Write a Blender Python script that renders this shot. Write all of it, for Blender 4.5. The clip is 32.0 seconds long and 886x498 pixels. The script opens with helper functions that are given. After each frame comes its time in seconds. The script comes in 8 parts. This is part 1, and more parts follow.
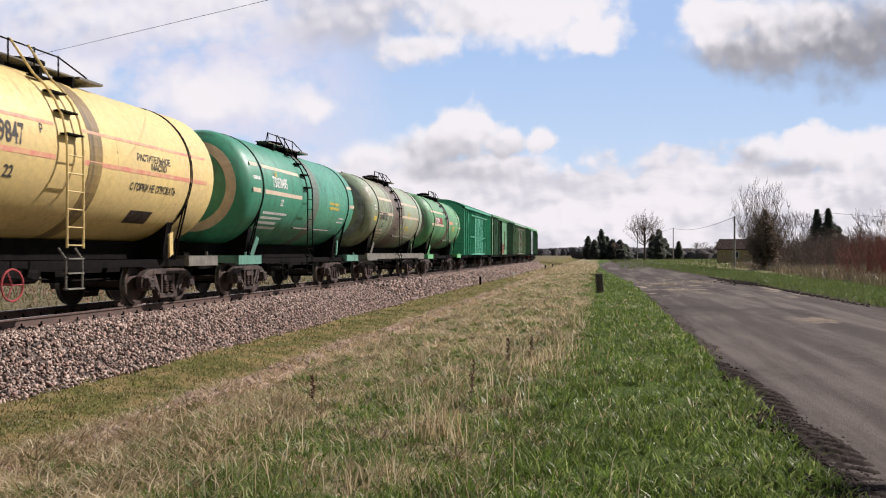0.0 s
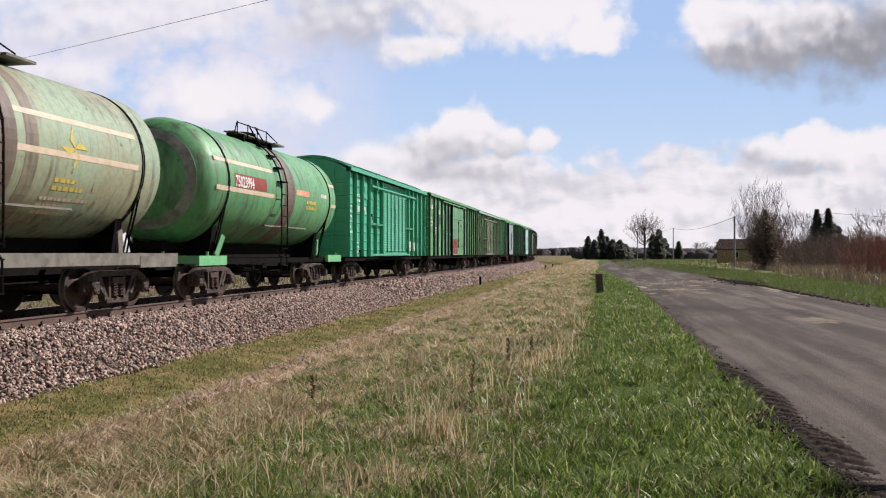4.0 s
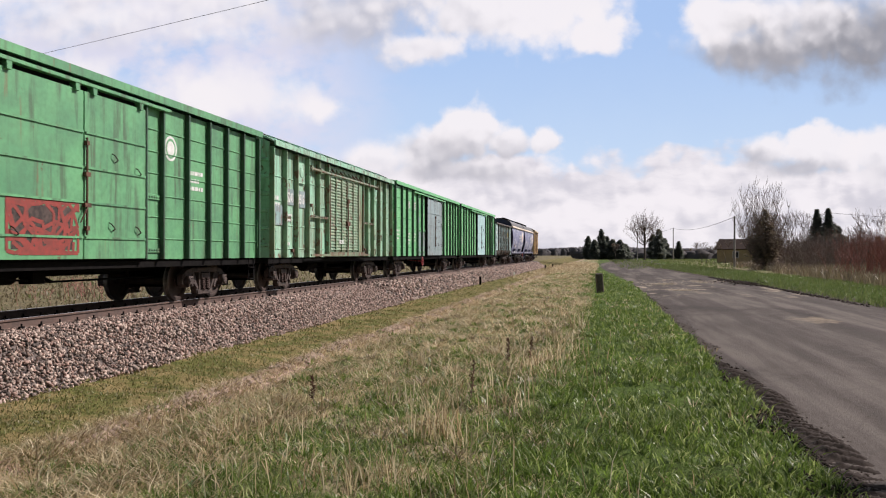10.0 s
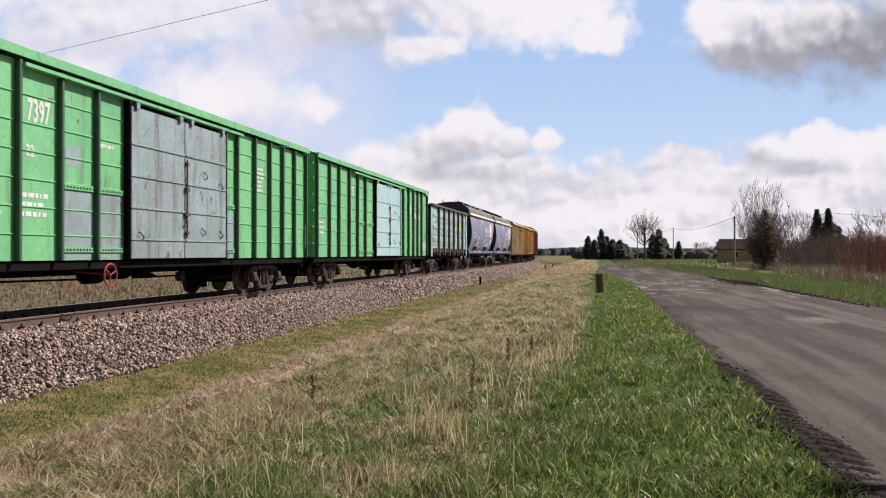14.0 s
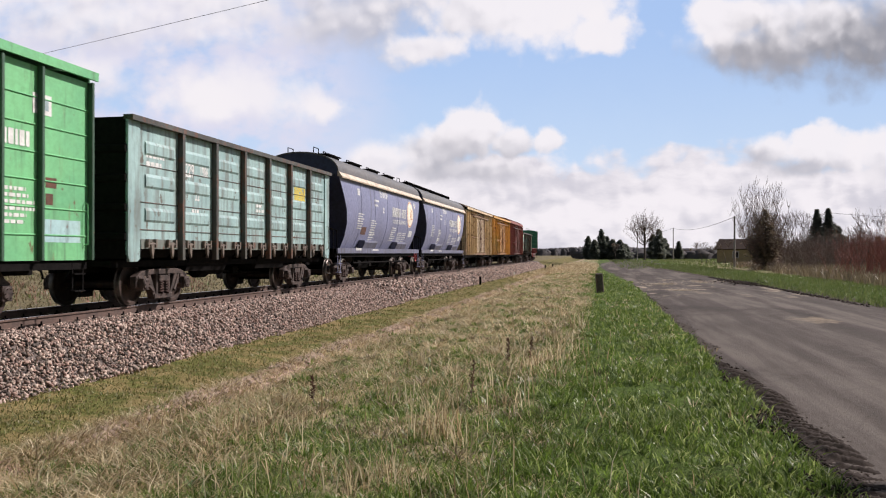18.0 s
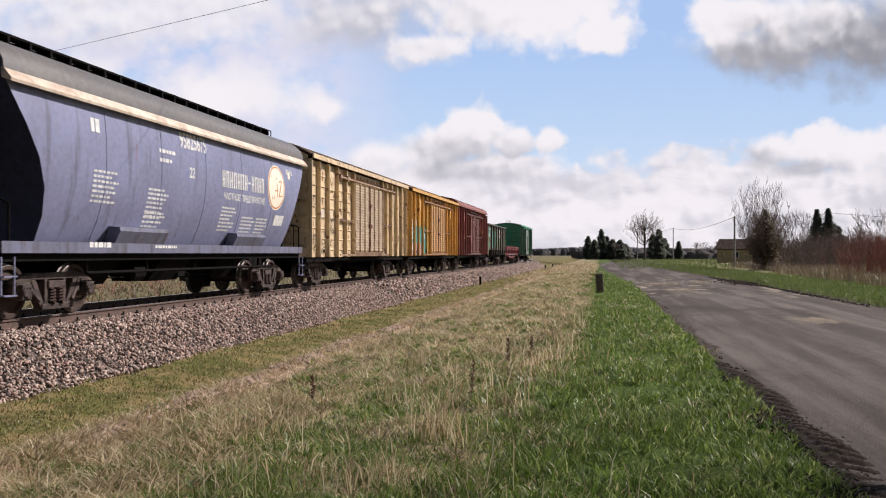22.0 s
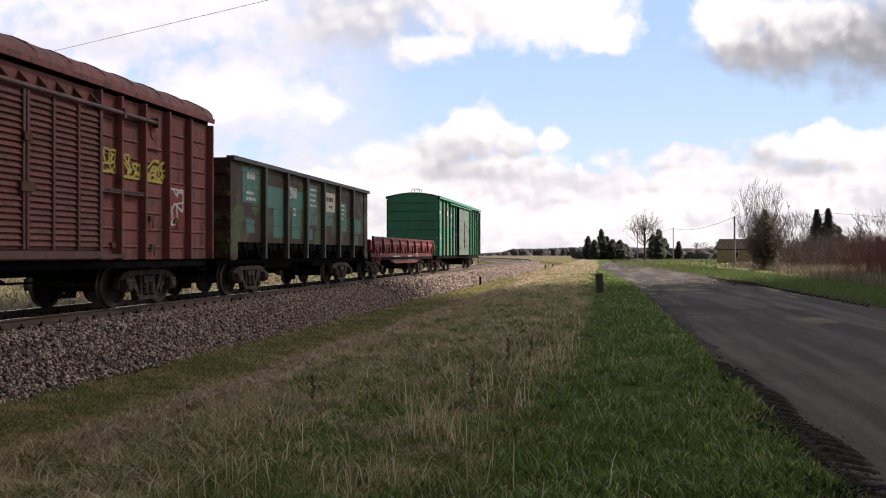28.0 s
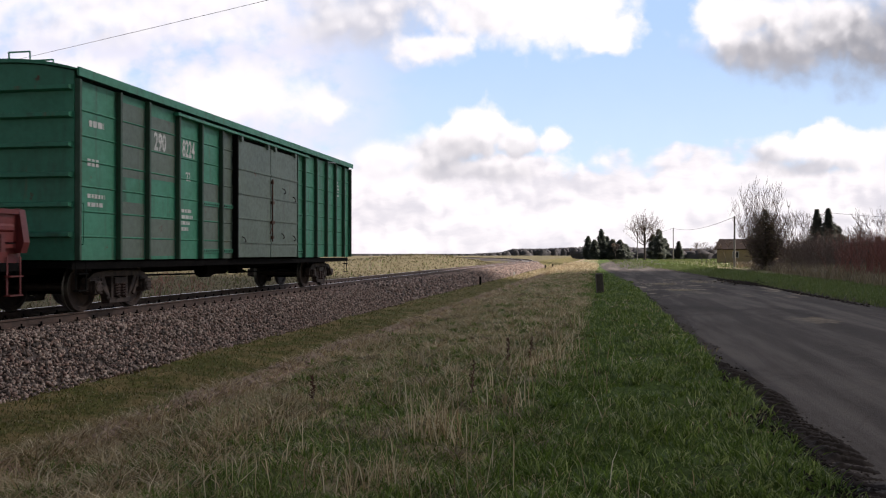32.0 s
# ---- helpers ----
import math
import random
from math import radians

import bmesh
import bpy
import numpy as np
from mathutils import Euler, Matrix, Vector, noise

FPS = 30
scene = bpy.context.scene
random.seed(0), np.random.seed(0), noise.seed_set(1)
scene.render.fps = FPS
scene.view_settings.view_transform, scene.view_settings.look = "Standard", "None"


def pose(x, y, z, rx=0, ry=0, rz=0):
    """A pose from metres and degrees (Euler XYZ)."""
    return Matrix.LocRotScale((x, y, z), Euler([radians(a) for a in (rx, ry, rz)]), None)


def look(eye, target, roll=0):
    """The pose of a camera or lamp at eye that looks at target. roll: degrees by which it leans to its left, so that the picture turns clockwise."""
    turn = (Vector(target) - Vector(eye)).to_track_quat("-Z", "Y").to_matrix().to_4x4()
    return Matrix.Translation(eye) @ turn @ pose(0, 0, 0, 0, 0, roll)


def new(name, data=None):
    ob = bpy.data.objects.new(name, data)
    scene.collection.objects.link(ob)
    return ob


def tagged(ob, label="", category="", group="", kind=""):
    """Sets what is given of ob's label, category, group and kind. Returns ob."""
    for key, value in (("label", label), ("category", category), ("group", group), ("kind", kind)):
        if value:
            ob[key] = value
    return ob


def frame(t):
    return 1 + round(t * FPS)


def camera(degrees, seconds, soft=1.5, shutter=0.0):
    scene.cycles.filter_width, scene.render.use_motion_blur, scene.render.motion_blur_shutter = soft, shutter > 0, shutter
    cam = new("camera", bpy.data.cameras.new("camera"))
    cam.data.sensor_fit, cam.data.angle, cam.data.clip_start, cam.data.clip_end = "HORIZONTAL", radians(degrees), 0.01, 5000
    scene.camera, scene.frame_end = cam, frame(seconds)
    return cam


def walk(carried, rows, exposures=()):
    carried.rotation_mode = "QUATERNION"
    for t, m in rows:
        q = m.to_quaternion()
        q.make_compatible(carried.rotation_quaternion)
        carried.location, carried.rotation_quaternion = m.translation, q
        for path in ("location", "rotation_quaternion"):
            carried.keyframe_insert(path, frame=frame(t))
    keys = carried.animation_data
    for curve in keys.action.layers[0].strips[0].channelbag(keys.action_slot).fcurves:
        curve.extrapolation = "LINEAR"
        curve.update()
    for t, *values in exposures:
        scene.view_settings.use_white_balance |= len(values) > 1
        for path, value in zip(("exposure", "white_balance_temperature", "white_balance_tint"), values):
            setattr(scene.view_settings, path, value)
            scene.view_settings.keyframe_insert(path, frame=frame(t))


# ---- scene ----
# ---- camera: stands still beside a country road, a few metres from the track ----
cam = camera(55.02, 32.0, soft=1.1, shutter=0.12)
CAM = pose(0, 0, 1.155, 90.297, 0, 10.566)
walk(cam, [(0, CAM), (32, CAM)], exposures=[(0, 0.25, 6550, 14), (22, 0.25, 6550, 14), (25, 0.40, 6700, 14), (28, 0.53, 6800, 13), (32, 0.53, 6700, 13)])

# ---- daylight: bright spring sun from ahead on the road side, scattered cloud ----
SUN_AZ, SUN_EL = 54.0, 40.0  # degrees from +y towards +x, and above the horizon
sky = bpy.data.worlds.new("sky")
scene.world = sky
sky.use_nodes = True
wn = sky.node_tree
sky_tex = wn.nodes.new("ShaderNodeTexSky")
sky_tex.sky_type = "NISHITA"
sky_tex.sun_disc = False
sky_tex.sun_elevation, sky_tex.sun_rotation = radians(SUN_EL), radians(SUN_AZ)
haze = wn.nodes.new("ShaderNodeHueSaturation")  # half the sky is white cloud
haze.inputs["Saturation"].default_value = 0.55
wn.links.new(sky_tex.outputs[0], haze.inputs["Color"])
wn.links.new(haze.outputs[0], wn.nodes["Background"].inputs[0])
wn.nodes["Background"].inputs[1].default_value = 0.046
sun = new("sun", bpy.data.lights.new("sun", "SUN"))
sun.data.energy, sun.data.angle, sun.data.color = 5.0, radians(0.8), (1.0, 0.935, 0.905)
sun.matrix_world = look((0, 0, 0), (-math.sin(radians(SUN_AZ)) * math.cos(radians(SUN_EL)), -math.cos(radians(SUN_AZ)) * math.cos(radians(SUN_EL)), -math.sin(radians(SUN_EL))))


# ---- node helpers and materials ----
class Net:
    """A small writer of node materials."""

    def __init__(self, name, rough=0.7, metal=0.0):
        self.mat = bpy.data.materials.new(name)
        self.mat.use_nodes = True
        self.t = self.mat.node_tree
        self.b = self.t.nodes["Principled BSDF"]
        self.b.inputs["Roughness"].default_value, self.b.inputs["Metallic"].default_value = rough, metal
        self.pos = self.add("ShaderNodeTexCoord").outputs["Object"]
        self.rnd = self.add("ShaderNodeObjectInfo").outputs["Random"]

    def add(self, kind):
        return self.t.nodes.new(kind)

    def put(self, sock, v):
        if isinstance(v, bpy.types.NodeSocket):
            self.t.links.new(v, sock)
        elif isinstance(v, tuple) and len(v) == 3 and sock.type == "RGBA":
            sock.default_value = (*v, 1)
        else:
            sock.default_value = v

    def math(self, op, a, b=0.0, c=0.0, clamp=False):
        n = self.add("ShaderNodeMath")
        n.operation, n.use_clamp = op, clamp
        for i, v in enumerate((a, b, c)):
            self.put(n.inputs[i], v)
        return n.outputs[0]

    def scaled(self, v, s):
        n = self.add("ShaderNodeMapping")
        self.put(n.inputs["Vector"], v)
        n.inputs["Scale"].default_value = s
        return n.outputs[0]

    def noise(self, scale, detail=4.0, rough=0.55, stretch=None, shift=False, vec=None):
        n = self.add("ShaderNodeTexNoise")
        v = self.pos if vec is None else vec
        if stretch:
            v = self.scaled(v, stretch)
        if shift:
            n.noise_dimensions = "4D"
            self.put(n.inputs["W"], self.math("MULTIPLY", self.rnd, 37.0))
        self.put(n.inputs["Vector"], v)
        n.inputs["Scale"].default_value, n.inputs["Detail"].default_value, n.inputs["Roughness"].default_value = scale, detail, rough
        return n.outputs["Fac"]

    def ramp(self, v, lo, hi, a=0.0, b=1.0):
        n = self.add("ShaderNodeMapRange")
        n.interpolation_type = "SMOOTHSTEP"
        for i, x in enumerate((v, lo, hi, a, b)):
            self.put(n.inputs[i], x)
        return n.outputs[0]

    def mix(self, fac, a, b, op="MIX"):
        n = self.add("ShaderNodeMix")
        n.data_type, n.blend_type = "RGBA", op
        self.put(n.inputs["Factor"], fac)
        self.put(n.inputs[6], a)
        self.put(n.inputs[7], b)
        return n.outputs[2]

    def bump(self, h, strength=0.3, dist=0.02):
        n = self.add("ShaderNodeBump")
        n.inputs["Strength"].default_value, n.inputs["Distance"].default_value = strength, dist
        self.put(n.inputs["Height"], h)
        self.t.links.new(n.outputs[0], self.b.inputs["Normal"])

    def color(self, v):
        self.put(self.b.inputs["Base Color"], v)
        return self.mat


def paint(name, col, col2, grime=(0.05, 0.04, 0.03), rust=(0.13, 0.055, 0.03), dirty=0.35, rusty=0.2, rough=0.5):
    """Weathered wagon paint: faded patches, streaks of grime that run down, spots of rust."""
    n = Net(name, rough)
    fade = n.ramp(n.noise(0.7, 5, 0.6, shift=True), 0.35, 0.7)
    c = n.mix(fade, col, col2)
    fine = n.noise(9, 6, 0.65, shift=True)
    c = n.mix(n.ramp(fine, 0.3, 0.75, 0, 0.22), c, grime)
    streak = n.noise(2.2, 5, 0.6, (1.0, 2.6, 0.22), True)
    c = n.mix(n.ramp(streak, 0.60 - 0.22 * dirty, 0.76 - 0.12 * dirty, 0, 0.8 * min(1, dirty + 0.3)), c, grime)
    spots = n.noise(3.1, 8, 0.7, (1, 1.4, 0.8), True)
    c = n.mix(n.ramp(spots, 0.655 - 0.21 * rusty, 0.70 - 0.21 * rusty, 0, 0.9), c, rust)
    runs = n.math("MULTIPLY", n.noise(4.5, 4, 0.6, (1.0, 2.2, 0.12), True), n.ramp(n.noise(0.9, 3, 0.5, shift=True), 0.3, 0.6))
    c = n.mix(n.ramp(runs, 0.60 - 0.22 * rusty, 0.74 - 0.22 * rusty, 0, 0.6), c, tuple(1.5 * w for w in rust))
    n.put(n.b.inputs["Roughness"], n.ramp(fine, 0.2, 0.8, rough - 0.12, rough + 0.2))
    n.bump(n.noise(5, 4, 0.6), 0.12, 0.02)
    return n.color(c)


def plain(name, col, col2=None, rough=0.7, metal=0.0, scale=8.0, bump=0.2):
    n = Net(name, rough, metal)
    c = n.mix(n.ramp(n.noise(scale, 6, 0.65, shift=True), 0.3, 0.7), col, col2 or tuple(0.6 * x for x in col))
    n.bump(n.noise(scale * 3, 4), bump, 0.01)
    return n.color(c)


M = {}
M["yellow"] = paint("cream_yellow_paint", (0.74, 0.56, 0.22), (0.66, 0.50, 0.22), dirty=0.12, rusty=0.05)
M["teal"] = paint("teal_paint", (0.045, 0.27, 0.165), (0.075, 0.33, 0.21), dirty=0.45, rusty=0.05, rough=0.42)
M["grime_green"] = paint("faded_grey_green_paint", (0.30, 0.40, 0.27), (0.30, 0.29, 0.18), dirty=0.55, rusty=0.22)
M["leaf"] = paint("green_tank_paint", (0.13, 0.38, 0.16), (0.10, 0.29, 0.14), dirty=0.65, rusty=0.1)
M["emerald"] = paint("emerald_paint", (0.075, 0.46, 0.285), (0.06, 0.40, 0.25), dirty=0.16, rusty=0.0, rough=0.42)
M["green6"] = paint("grass_green_paint", (0.135, 0.39, 0.175), (0.085, 0.255, 0.125), dirty=0.55, rusty=0.1)
M["green7"] = paint("worn_green_paint", (0.30, 0.60, 0.43), (0.36, 0.57, 0.42), grime=(0.13, 0.13, 0.08), dirty=0.7, rusty=0.42)
M["green8"] = paint("bright_green_paint", (0.18, 0.53, 0.23), (0.135, 0.43, 0.20), dirty=0.3, rusty=0.14)
M["green18"] = paint("bluish_green_paint", (0.05, 0.30, 0.18), (0.05, 0.25, 0.15), dirty=0.35, rusty=0.03)
M["mint"] = paint("pale_bluish_mint_paint", (0.36, 0.53, 0.51), (0.23, 0.36, 0.36), grime=(0.13, 0.13, 0.11), rust=(0.11, 0.085, 0.06), dirty=0.7, rusty=0.3)
M["blue"] = paint("slate_blue_paint", (0.225, 0.24, 0.375), (0.185, 0.195, 0.30), dirty=0.35, rusty=0.02, rough=0.45)
M["sill_blue"] = paint("grimy_slate_blue_paint", (0.15, 0.158, 0.24), (0.11, 0.115, 0.16), dirty=0.6, rusty=0.12, rough=0.6)
M["hop_roof"] = paint("grey_brown_roof_paint", (0.11, 0.10, 0.085), (0.08, 0.075, 0.07), dirty=0.3, rusty=0.15)
M["cream"] = paint("dirty_cream_paint", (0.76, 0.60, 0.37), (0.64, 0.48, 0.29), grime=(0.19, 0.12, 0.075), dirty=0.55, rusty=0.42)
M["orange"] = paint("ochre_paint", (0.72, 0.40, 0.095), (0.60, 0.34, 0.09), dirty=0.35, rusty=0.28)
M["maroon"] = paint("maroon_paint", (0.31, 0.085, 0.075), (0.22, 0.075, 0.062), rust=(0.10, 0.06, 0.035), dirty=0.55, rusty=0.42, rough=0.7)
M["cream_door"] = paint("rusting_cream_paint", (0.56, 0.43, 0.27), (0.44, 0.33, 0.20), grime=(0.20, 0.12, 0.08), dirty=0.65, rusty=0.47)
M["orange_door"] = paint("rusting_ochre_paint", (0.56, 0.30, 0.08), (0.44, 0.23, 0.07), grime=(0.18, 0.10, 0.05), dirty=0.55, rusty=0.34)
M["maroon_door"] = paint("rusting_maroon_paint", (0.21, 0.06, 0.05), (0.15, 0.052, 0.042), rust=(0.09, 0.045, 0.03), dirty=0.5, rusty=0.45, rough=0.75)
M["green_door"] = paint("rusting_green_paint", (0.21, 0.40, 0.25), (0.26, 0.30, 0.18), grime=(0.10, 0.08, 0.045), dirty=0.7, rusty=0.5)
M["edge7"] = paint("rust_worn_green_edges", (0.20, 0.36, 0.23), (0.22, 0.24, 0.15), grime=(0.09, 0.06, 0.04), dirty=0.8, rusty=0.75)
M["edge13"] = paint("rust_worn_cream_edges", (0.50, 0.36, 0.21), (0.34, 0.22, 0.13), grime=(0.12, 0.07, 0.045), dirty=0.8, rusty=0.75)
M["edge14"] = paint("rust_worn_ochre_edges", (0.46, 0.24, 0.07), (0.30, 0.15, 0.06), grime=(0.11, 0.06, 0.035), dirty=0.8, rusty=0.7)
M["edge15"] = paint("rust_worn_maroon_edges", (0.13, 0.04, 0.033), (0.09, 0.035, 0.028), grime=(0.05, 0.03, 0.025), dirty=0.8, rusty=0.6)
M["post"] = paint("grimy_dark_green_paint", (0.035, 0.10, 0.055), (0.03, 0.075, 0.045), dirty=0.5, rusty=0.1)
M["darkgreen"] = paint("dull_dark_green_paint", (0.045, 0.13, 0.075), (0.055, 0.16, 0.09), dirty=0.4, rusty=0.05)
M["grime"] = paint("brown_black_grime", (0.15, 0.11, 0.085), (0.19, 0.155, 0.12), dirty=0.7, rusty=0.1)
M["stain"] = paint("brown_oil_stain", (0.34, 0.235, 0.085), (0.22, 0.15, 0.06), dirty=0.6, rusty=0.1)
M["stain3"] = paint("thin_brown_runs", (0.24, 0.235, 0.16), (0.20, 0.16, 0.11), dirty=0.7, rusty=0.2)
M["red"] = paint("crimson_paint", (0.20, 0.025, 0.025), (0.15, 0.022, 0.022), dirty=0.3, rusty=0.1)
M["graydoor"] = paint("blue_grey_paint", (0.29, 0.385, 0.40), (0.22, 0.285, 0.29), grime=(0.10, 0.085, 0.07), dirty=0.55, rusty=0.3)
M["paleblue"] = paint("pale_blue_paint", (0.36, 0.56, 0.58), (0.42, 0.62, 0.60), dirty=0.25, rusty=0.25)
M["olive"] = paint("grey_olive_paint", (0.15, 0.20, 0.155), (0.12, 0.165, 0.13), dirty=0.2, rusty=0.05)


def flaked():
    """Old green paint that has come off in large brown patches."""
    n = Net("flaking_green_paint", 0.7)
    big = n.noise(0.75, 3, 0.5, (1, 1, 0.8), False)
    edge = n.noise(9, 6, 0.7)
    c = n.mix(n.ramp(n.noise(2.2, 5, 0.6), 0.3, 0.7), (0.055, 0.085, 0.035), (0.105, 0.125, 0.035))
    bare = n.mix(n.ramp(edge, 0.3, 0.7), (0.036, 0.019, 0.015), (0.075, 0.034, 0.022))
    bare = n.mix(n.ramp(n.noise(1.6, 5, 0.6, (1, 1, 0.7)), 0.5, 0.66), bare, (0.115, 0.085, 0.03))
    c = n.mix(n.ramp(n.math("ADD", big, n.math("MULTIPLY", edge, 0.22)), 0.545, 0.575), c, bare)
    c = n.mix(n.ramp(n.noise(2.2, 5, 0.6, (1.0, 2.6, 0.22)), 0.5, 0.7, 0, 0.6), c, (0.03, 0.025, 0.02))
    n.bump(edge, 0.15, 0.02)
    return n.color(c)


M["gond16"] = flaked()
M["flap"] = paint("sooty_grey_green_paint", (0.20, 0.23, 0.205), (0.13, 0.14, 0.12), dirty=0.8, rusty=0.3)
M["old_teal"] = paint("old_teal_paint", (0.05, 0.19, 0.145), (0.065, 0.22, 0.165), rust=(0.05, 0.03, 0.022), dirty=0.4, rusty=0.36)
M["rustbar"] = plain("red_brown_rust", (0.15, 0.065, 0.04), (0.075, 0.04, 0.028), 0.9, scale=5)
M["rust_roof"] = plain("rusted_roof_sheet", (0.20, 0.13, 0.09), (0.12, 0.08, 0.06), 0.9, scale=2)
M["dull_teal"] = paint("dull_teal_paint", (0.13, 0.33, 0.25), (0.10, 0.26, 0.20), dirty=0.4, rusty=0.1)
M["frame"] = paint("grimy_frame_paint", (0.085, 0.085, 0.07), (0.05, 0.048, 0.04), dirty=0.7, rusty=0.5)
M["hatch"] = paint("rusty_hatch_paint", (0.16, 0.19, 0.16), (0.09, 0.075, 0.06), dirty=0.8, rusty=0.6)
# near black for couplers, gear and wires; underframes take their shade into this colour
M["black"] = plain("near_black_steel", (0.012, 0.0105, 0.010), (0.006, 0.0055, 0.0055), 0.9)
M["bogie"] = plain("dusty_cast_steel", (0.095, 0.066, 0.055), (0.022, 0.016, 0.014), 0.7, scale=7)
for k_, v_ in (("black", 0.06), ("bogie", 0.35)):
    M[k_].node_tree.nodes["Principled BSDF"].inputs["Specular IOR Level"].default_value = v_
M["wheel"] = plain("rusty_wheel_steel", (0.075, 0.045, 0.034), (0.035, 0.024, 0.02), 0.65, 0.3)
M["rim"] = plain("dull_worn_steel", (0.24, 0.22, 0.20), (0.12, 0.105, 0.095), 0.45, 0.9)
M["tread"] = plain("polished_steel", (0.55, 0.54, 0.52), (0.42, 0.41, 0.40), 0.28, 1.0)
M["spring"] = plain("rust_brown_spring", (0.085, 0.045, 0.036), (0.04, 0.025, 0.022), 0.6)
M["white"] = plain("white_stencil_paint", (0.75, 0.75, 0.72), (0.55, 0.55, 0.52), 0.7)
M["ink"] = plain("black_stencil_paint", (0.03, 0.03, 0.03), (0.06, 0.05, 0.04), 0.7)
M["pink"] = plain("faded_red_stripe_paint", (0.62, 0.20, 0.16), (0.66, 0.42, 0.22), 0.6, scale=5)
M["buff"] = plain("buff_stripe_paint", (0.66, 0.53, 0.40), (0.50, 0.41, 0.29), 0.6, scale=5)
M["gold"] = plain("yellow_stencil_paint", (0.62, 0.50, 0.08), (0.45, 0.36, 0.08), 0.7)
M["logo_orange"] = plain("orange_emblem_paint", (0.60, 0.22, 0.06), (0.5, 0.18, 0.05), 0.6)
M["grafitti_red"] = plain("red_spray_paint", (0.30, 0.04, 0.028), (0.17, 0.035, 0.025), 0.7)
M["signal_red"] = plain("red_brake_wheel_paint", (0.42, 0.05, 0.06), (0.25, 0.04, 0.04), 0.6)
M["spray_teal"] = plain("teal_spray_paint", (0.06, 0.27, 0.23), (0.08, 0.22, 0.18), 0.7)
M["spray_mauve"] = plain("mauve_spray_paint", (0.36, 0.20, 0.20), (0.30, 0.18, 0.14), 0.7)
M["walk"] = plain("grey_walkway_board", (0.20, 0.19, 0.155), (0.10, 0.095, 0.08), 0.8, scale=4)
M["ringpaint"] = plain("dull_white_ring_paint", (0.34, 0.35, 0.32), (0.16, 0.15, 0.13), 0.8, scale=3)
M["cream_mark"] = plain("cream_emblem_paint", (0.84, 0.78, 0.64), (0.74, 0.67, 0.53), 0.7, scale=4)


# ---- mesh helpers ----
def box(bm, x0, x1, y0, y1, z0, z1):
    v = [bm.verts.new(p) for p in ((x0, y0, z0), (x1, y0, z0), (x1, y1, z0), (x0, y1, z0), (x0, y0, z1), (x1, y0, z1), (x1, y1, z1), (x0, y1, z1))]
    for f in ((3, 2, 1, 0), (4, 5, 6, 7), (0, 1, 5, 4), (1, 2, 6, 5), (2, 3, 7, 6), (3, 0, 4, 7)):
        bm.faces.new([v[i] for i in f])


def cyl(bm, p0, p1, r, n=10, r2=None):
    p0, p1 = Vector(p0), Vector(p1)
    d = (p1 - p0).normalized()
    u = d.orthogonal().normalized()
    w = d.cross(u)
    r2 = r if r2 is None else r2
    rings = [[bm.verts.new(p + q * (u * math.cos(k * math.tau / n) + w * math.sin(k * math.tau / n))) for k in range(n)] for p, q in ((p0, r), (p1, r2))]
    for k in range(n):
        bm.faces.new((rings[0][k], rings[0][(k + 1) % n], rings[1][(k + 1) % n], rings[1][k]))
    bm.faces.new(rings[0][::-1])
    bm.faces.new(rings[1])


def tube(bm, pts, r, n=6):
    for a, b in zip(pts, pts[1:]):
        cyl(bm, a, b, r, n)


def beam(bm, p0, p1, wide, deep, side=(1, 0, 0)):
    """A straight bar of rectangular section: `deep` along side, `wide` across it."""
    p0, p1, s = Vector(p0), Vector(p1), Vector(side).normalized()
    d = (p1 - p0).normalized()
    w = d.cross(s).normalized() * wide / 2
    s = s * deep / 2
    v = [bm.verts.new(p + a * w + b * s) for p in (p0, p1) for a, b in ((-1, -1), (1, -1), (1, 1), (-1, 1))]
    for f in ((0, 1, 2, 3), (7, 6, 5, 4), (4, 5, 1, 0), (5, 6, 2, 1), (6, 7, 3, 2), (7, 4, 0, 3)):
        bm.faces.new([v[i] for i in f])


def prism(bm, pts, axis, a, b):
    """A polygon of 2D points drawn out along an axis from a to b."""
    def at(p, h):
        return {"x": (h, p[0], p[1]), "y": (p[0], h, p[1]), "z": (p[0], p[1], h)}[axis]
    lo, hi = [bm.verts.new(at(p, a)) for p in pts], [bm.verts.new(at(p, b)) for p in pts]
    n = len(pts)
    for k in range(n):
        bm.faces.new((lo[k], lo[(k + 1) % n], hi[(k + 1) % n], hi[k]))
    bm.faces.new(lo[::-1])
    bm.faces.new(hi)


def lathe(bm, prof, n=24, axis="x", centre=(0, 0, 0), closed=True, slot=None):
    """Turns a profile of (radius, along) about an axis."""
    c = Vector(centre)
    rings = []
    for r, h in prof:
        ring = []
        for k in range(n):
            a = k * math.tau / n
            p = {"x": (h, r * math.cos(a), r * math.sin(a)), "y": (r * math.cos(a), h, r * math.sin(a)), "z": (r * math.cos(a), r * math.sin(a), h)}[axis]
            ring.append(bm.verts.new(c + Vector(p)))
        rings.append(ring)
    m = len(prof)
    for i in range(m if closed else m - 1):
        for k in range(n):
            f = bm.faces.new((rings[i][k], rings[i][(k + 1) % n], rings[(i + 1) % m][(k + 1) % n], rings[(i + 1) % m][k]))
            if slot:
                f.material_index = slot[i]
    if not closed:
        bm.faces.new(rings[0][::-1])
        bm.faces.new(rings[-1])


def torus(bm, c, R, r, axis="x", n=16, m=6):
    prof = [(R + r * math.cos(k * math.tau / m), r * math.sin(k * math.tau / m)) for k in range(m)]
    lathe(bm, prof, n, axis, c)


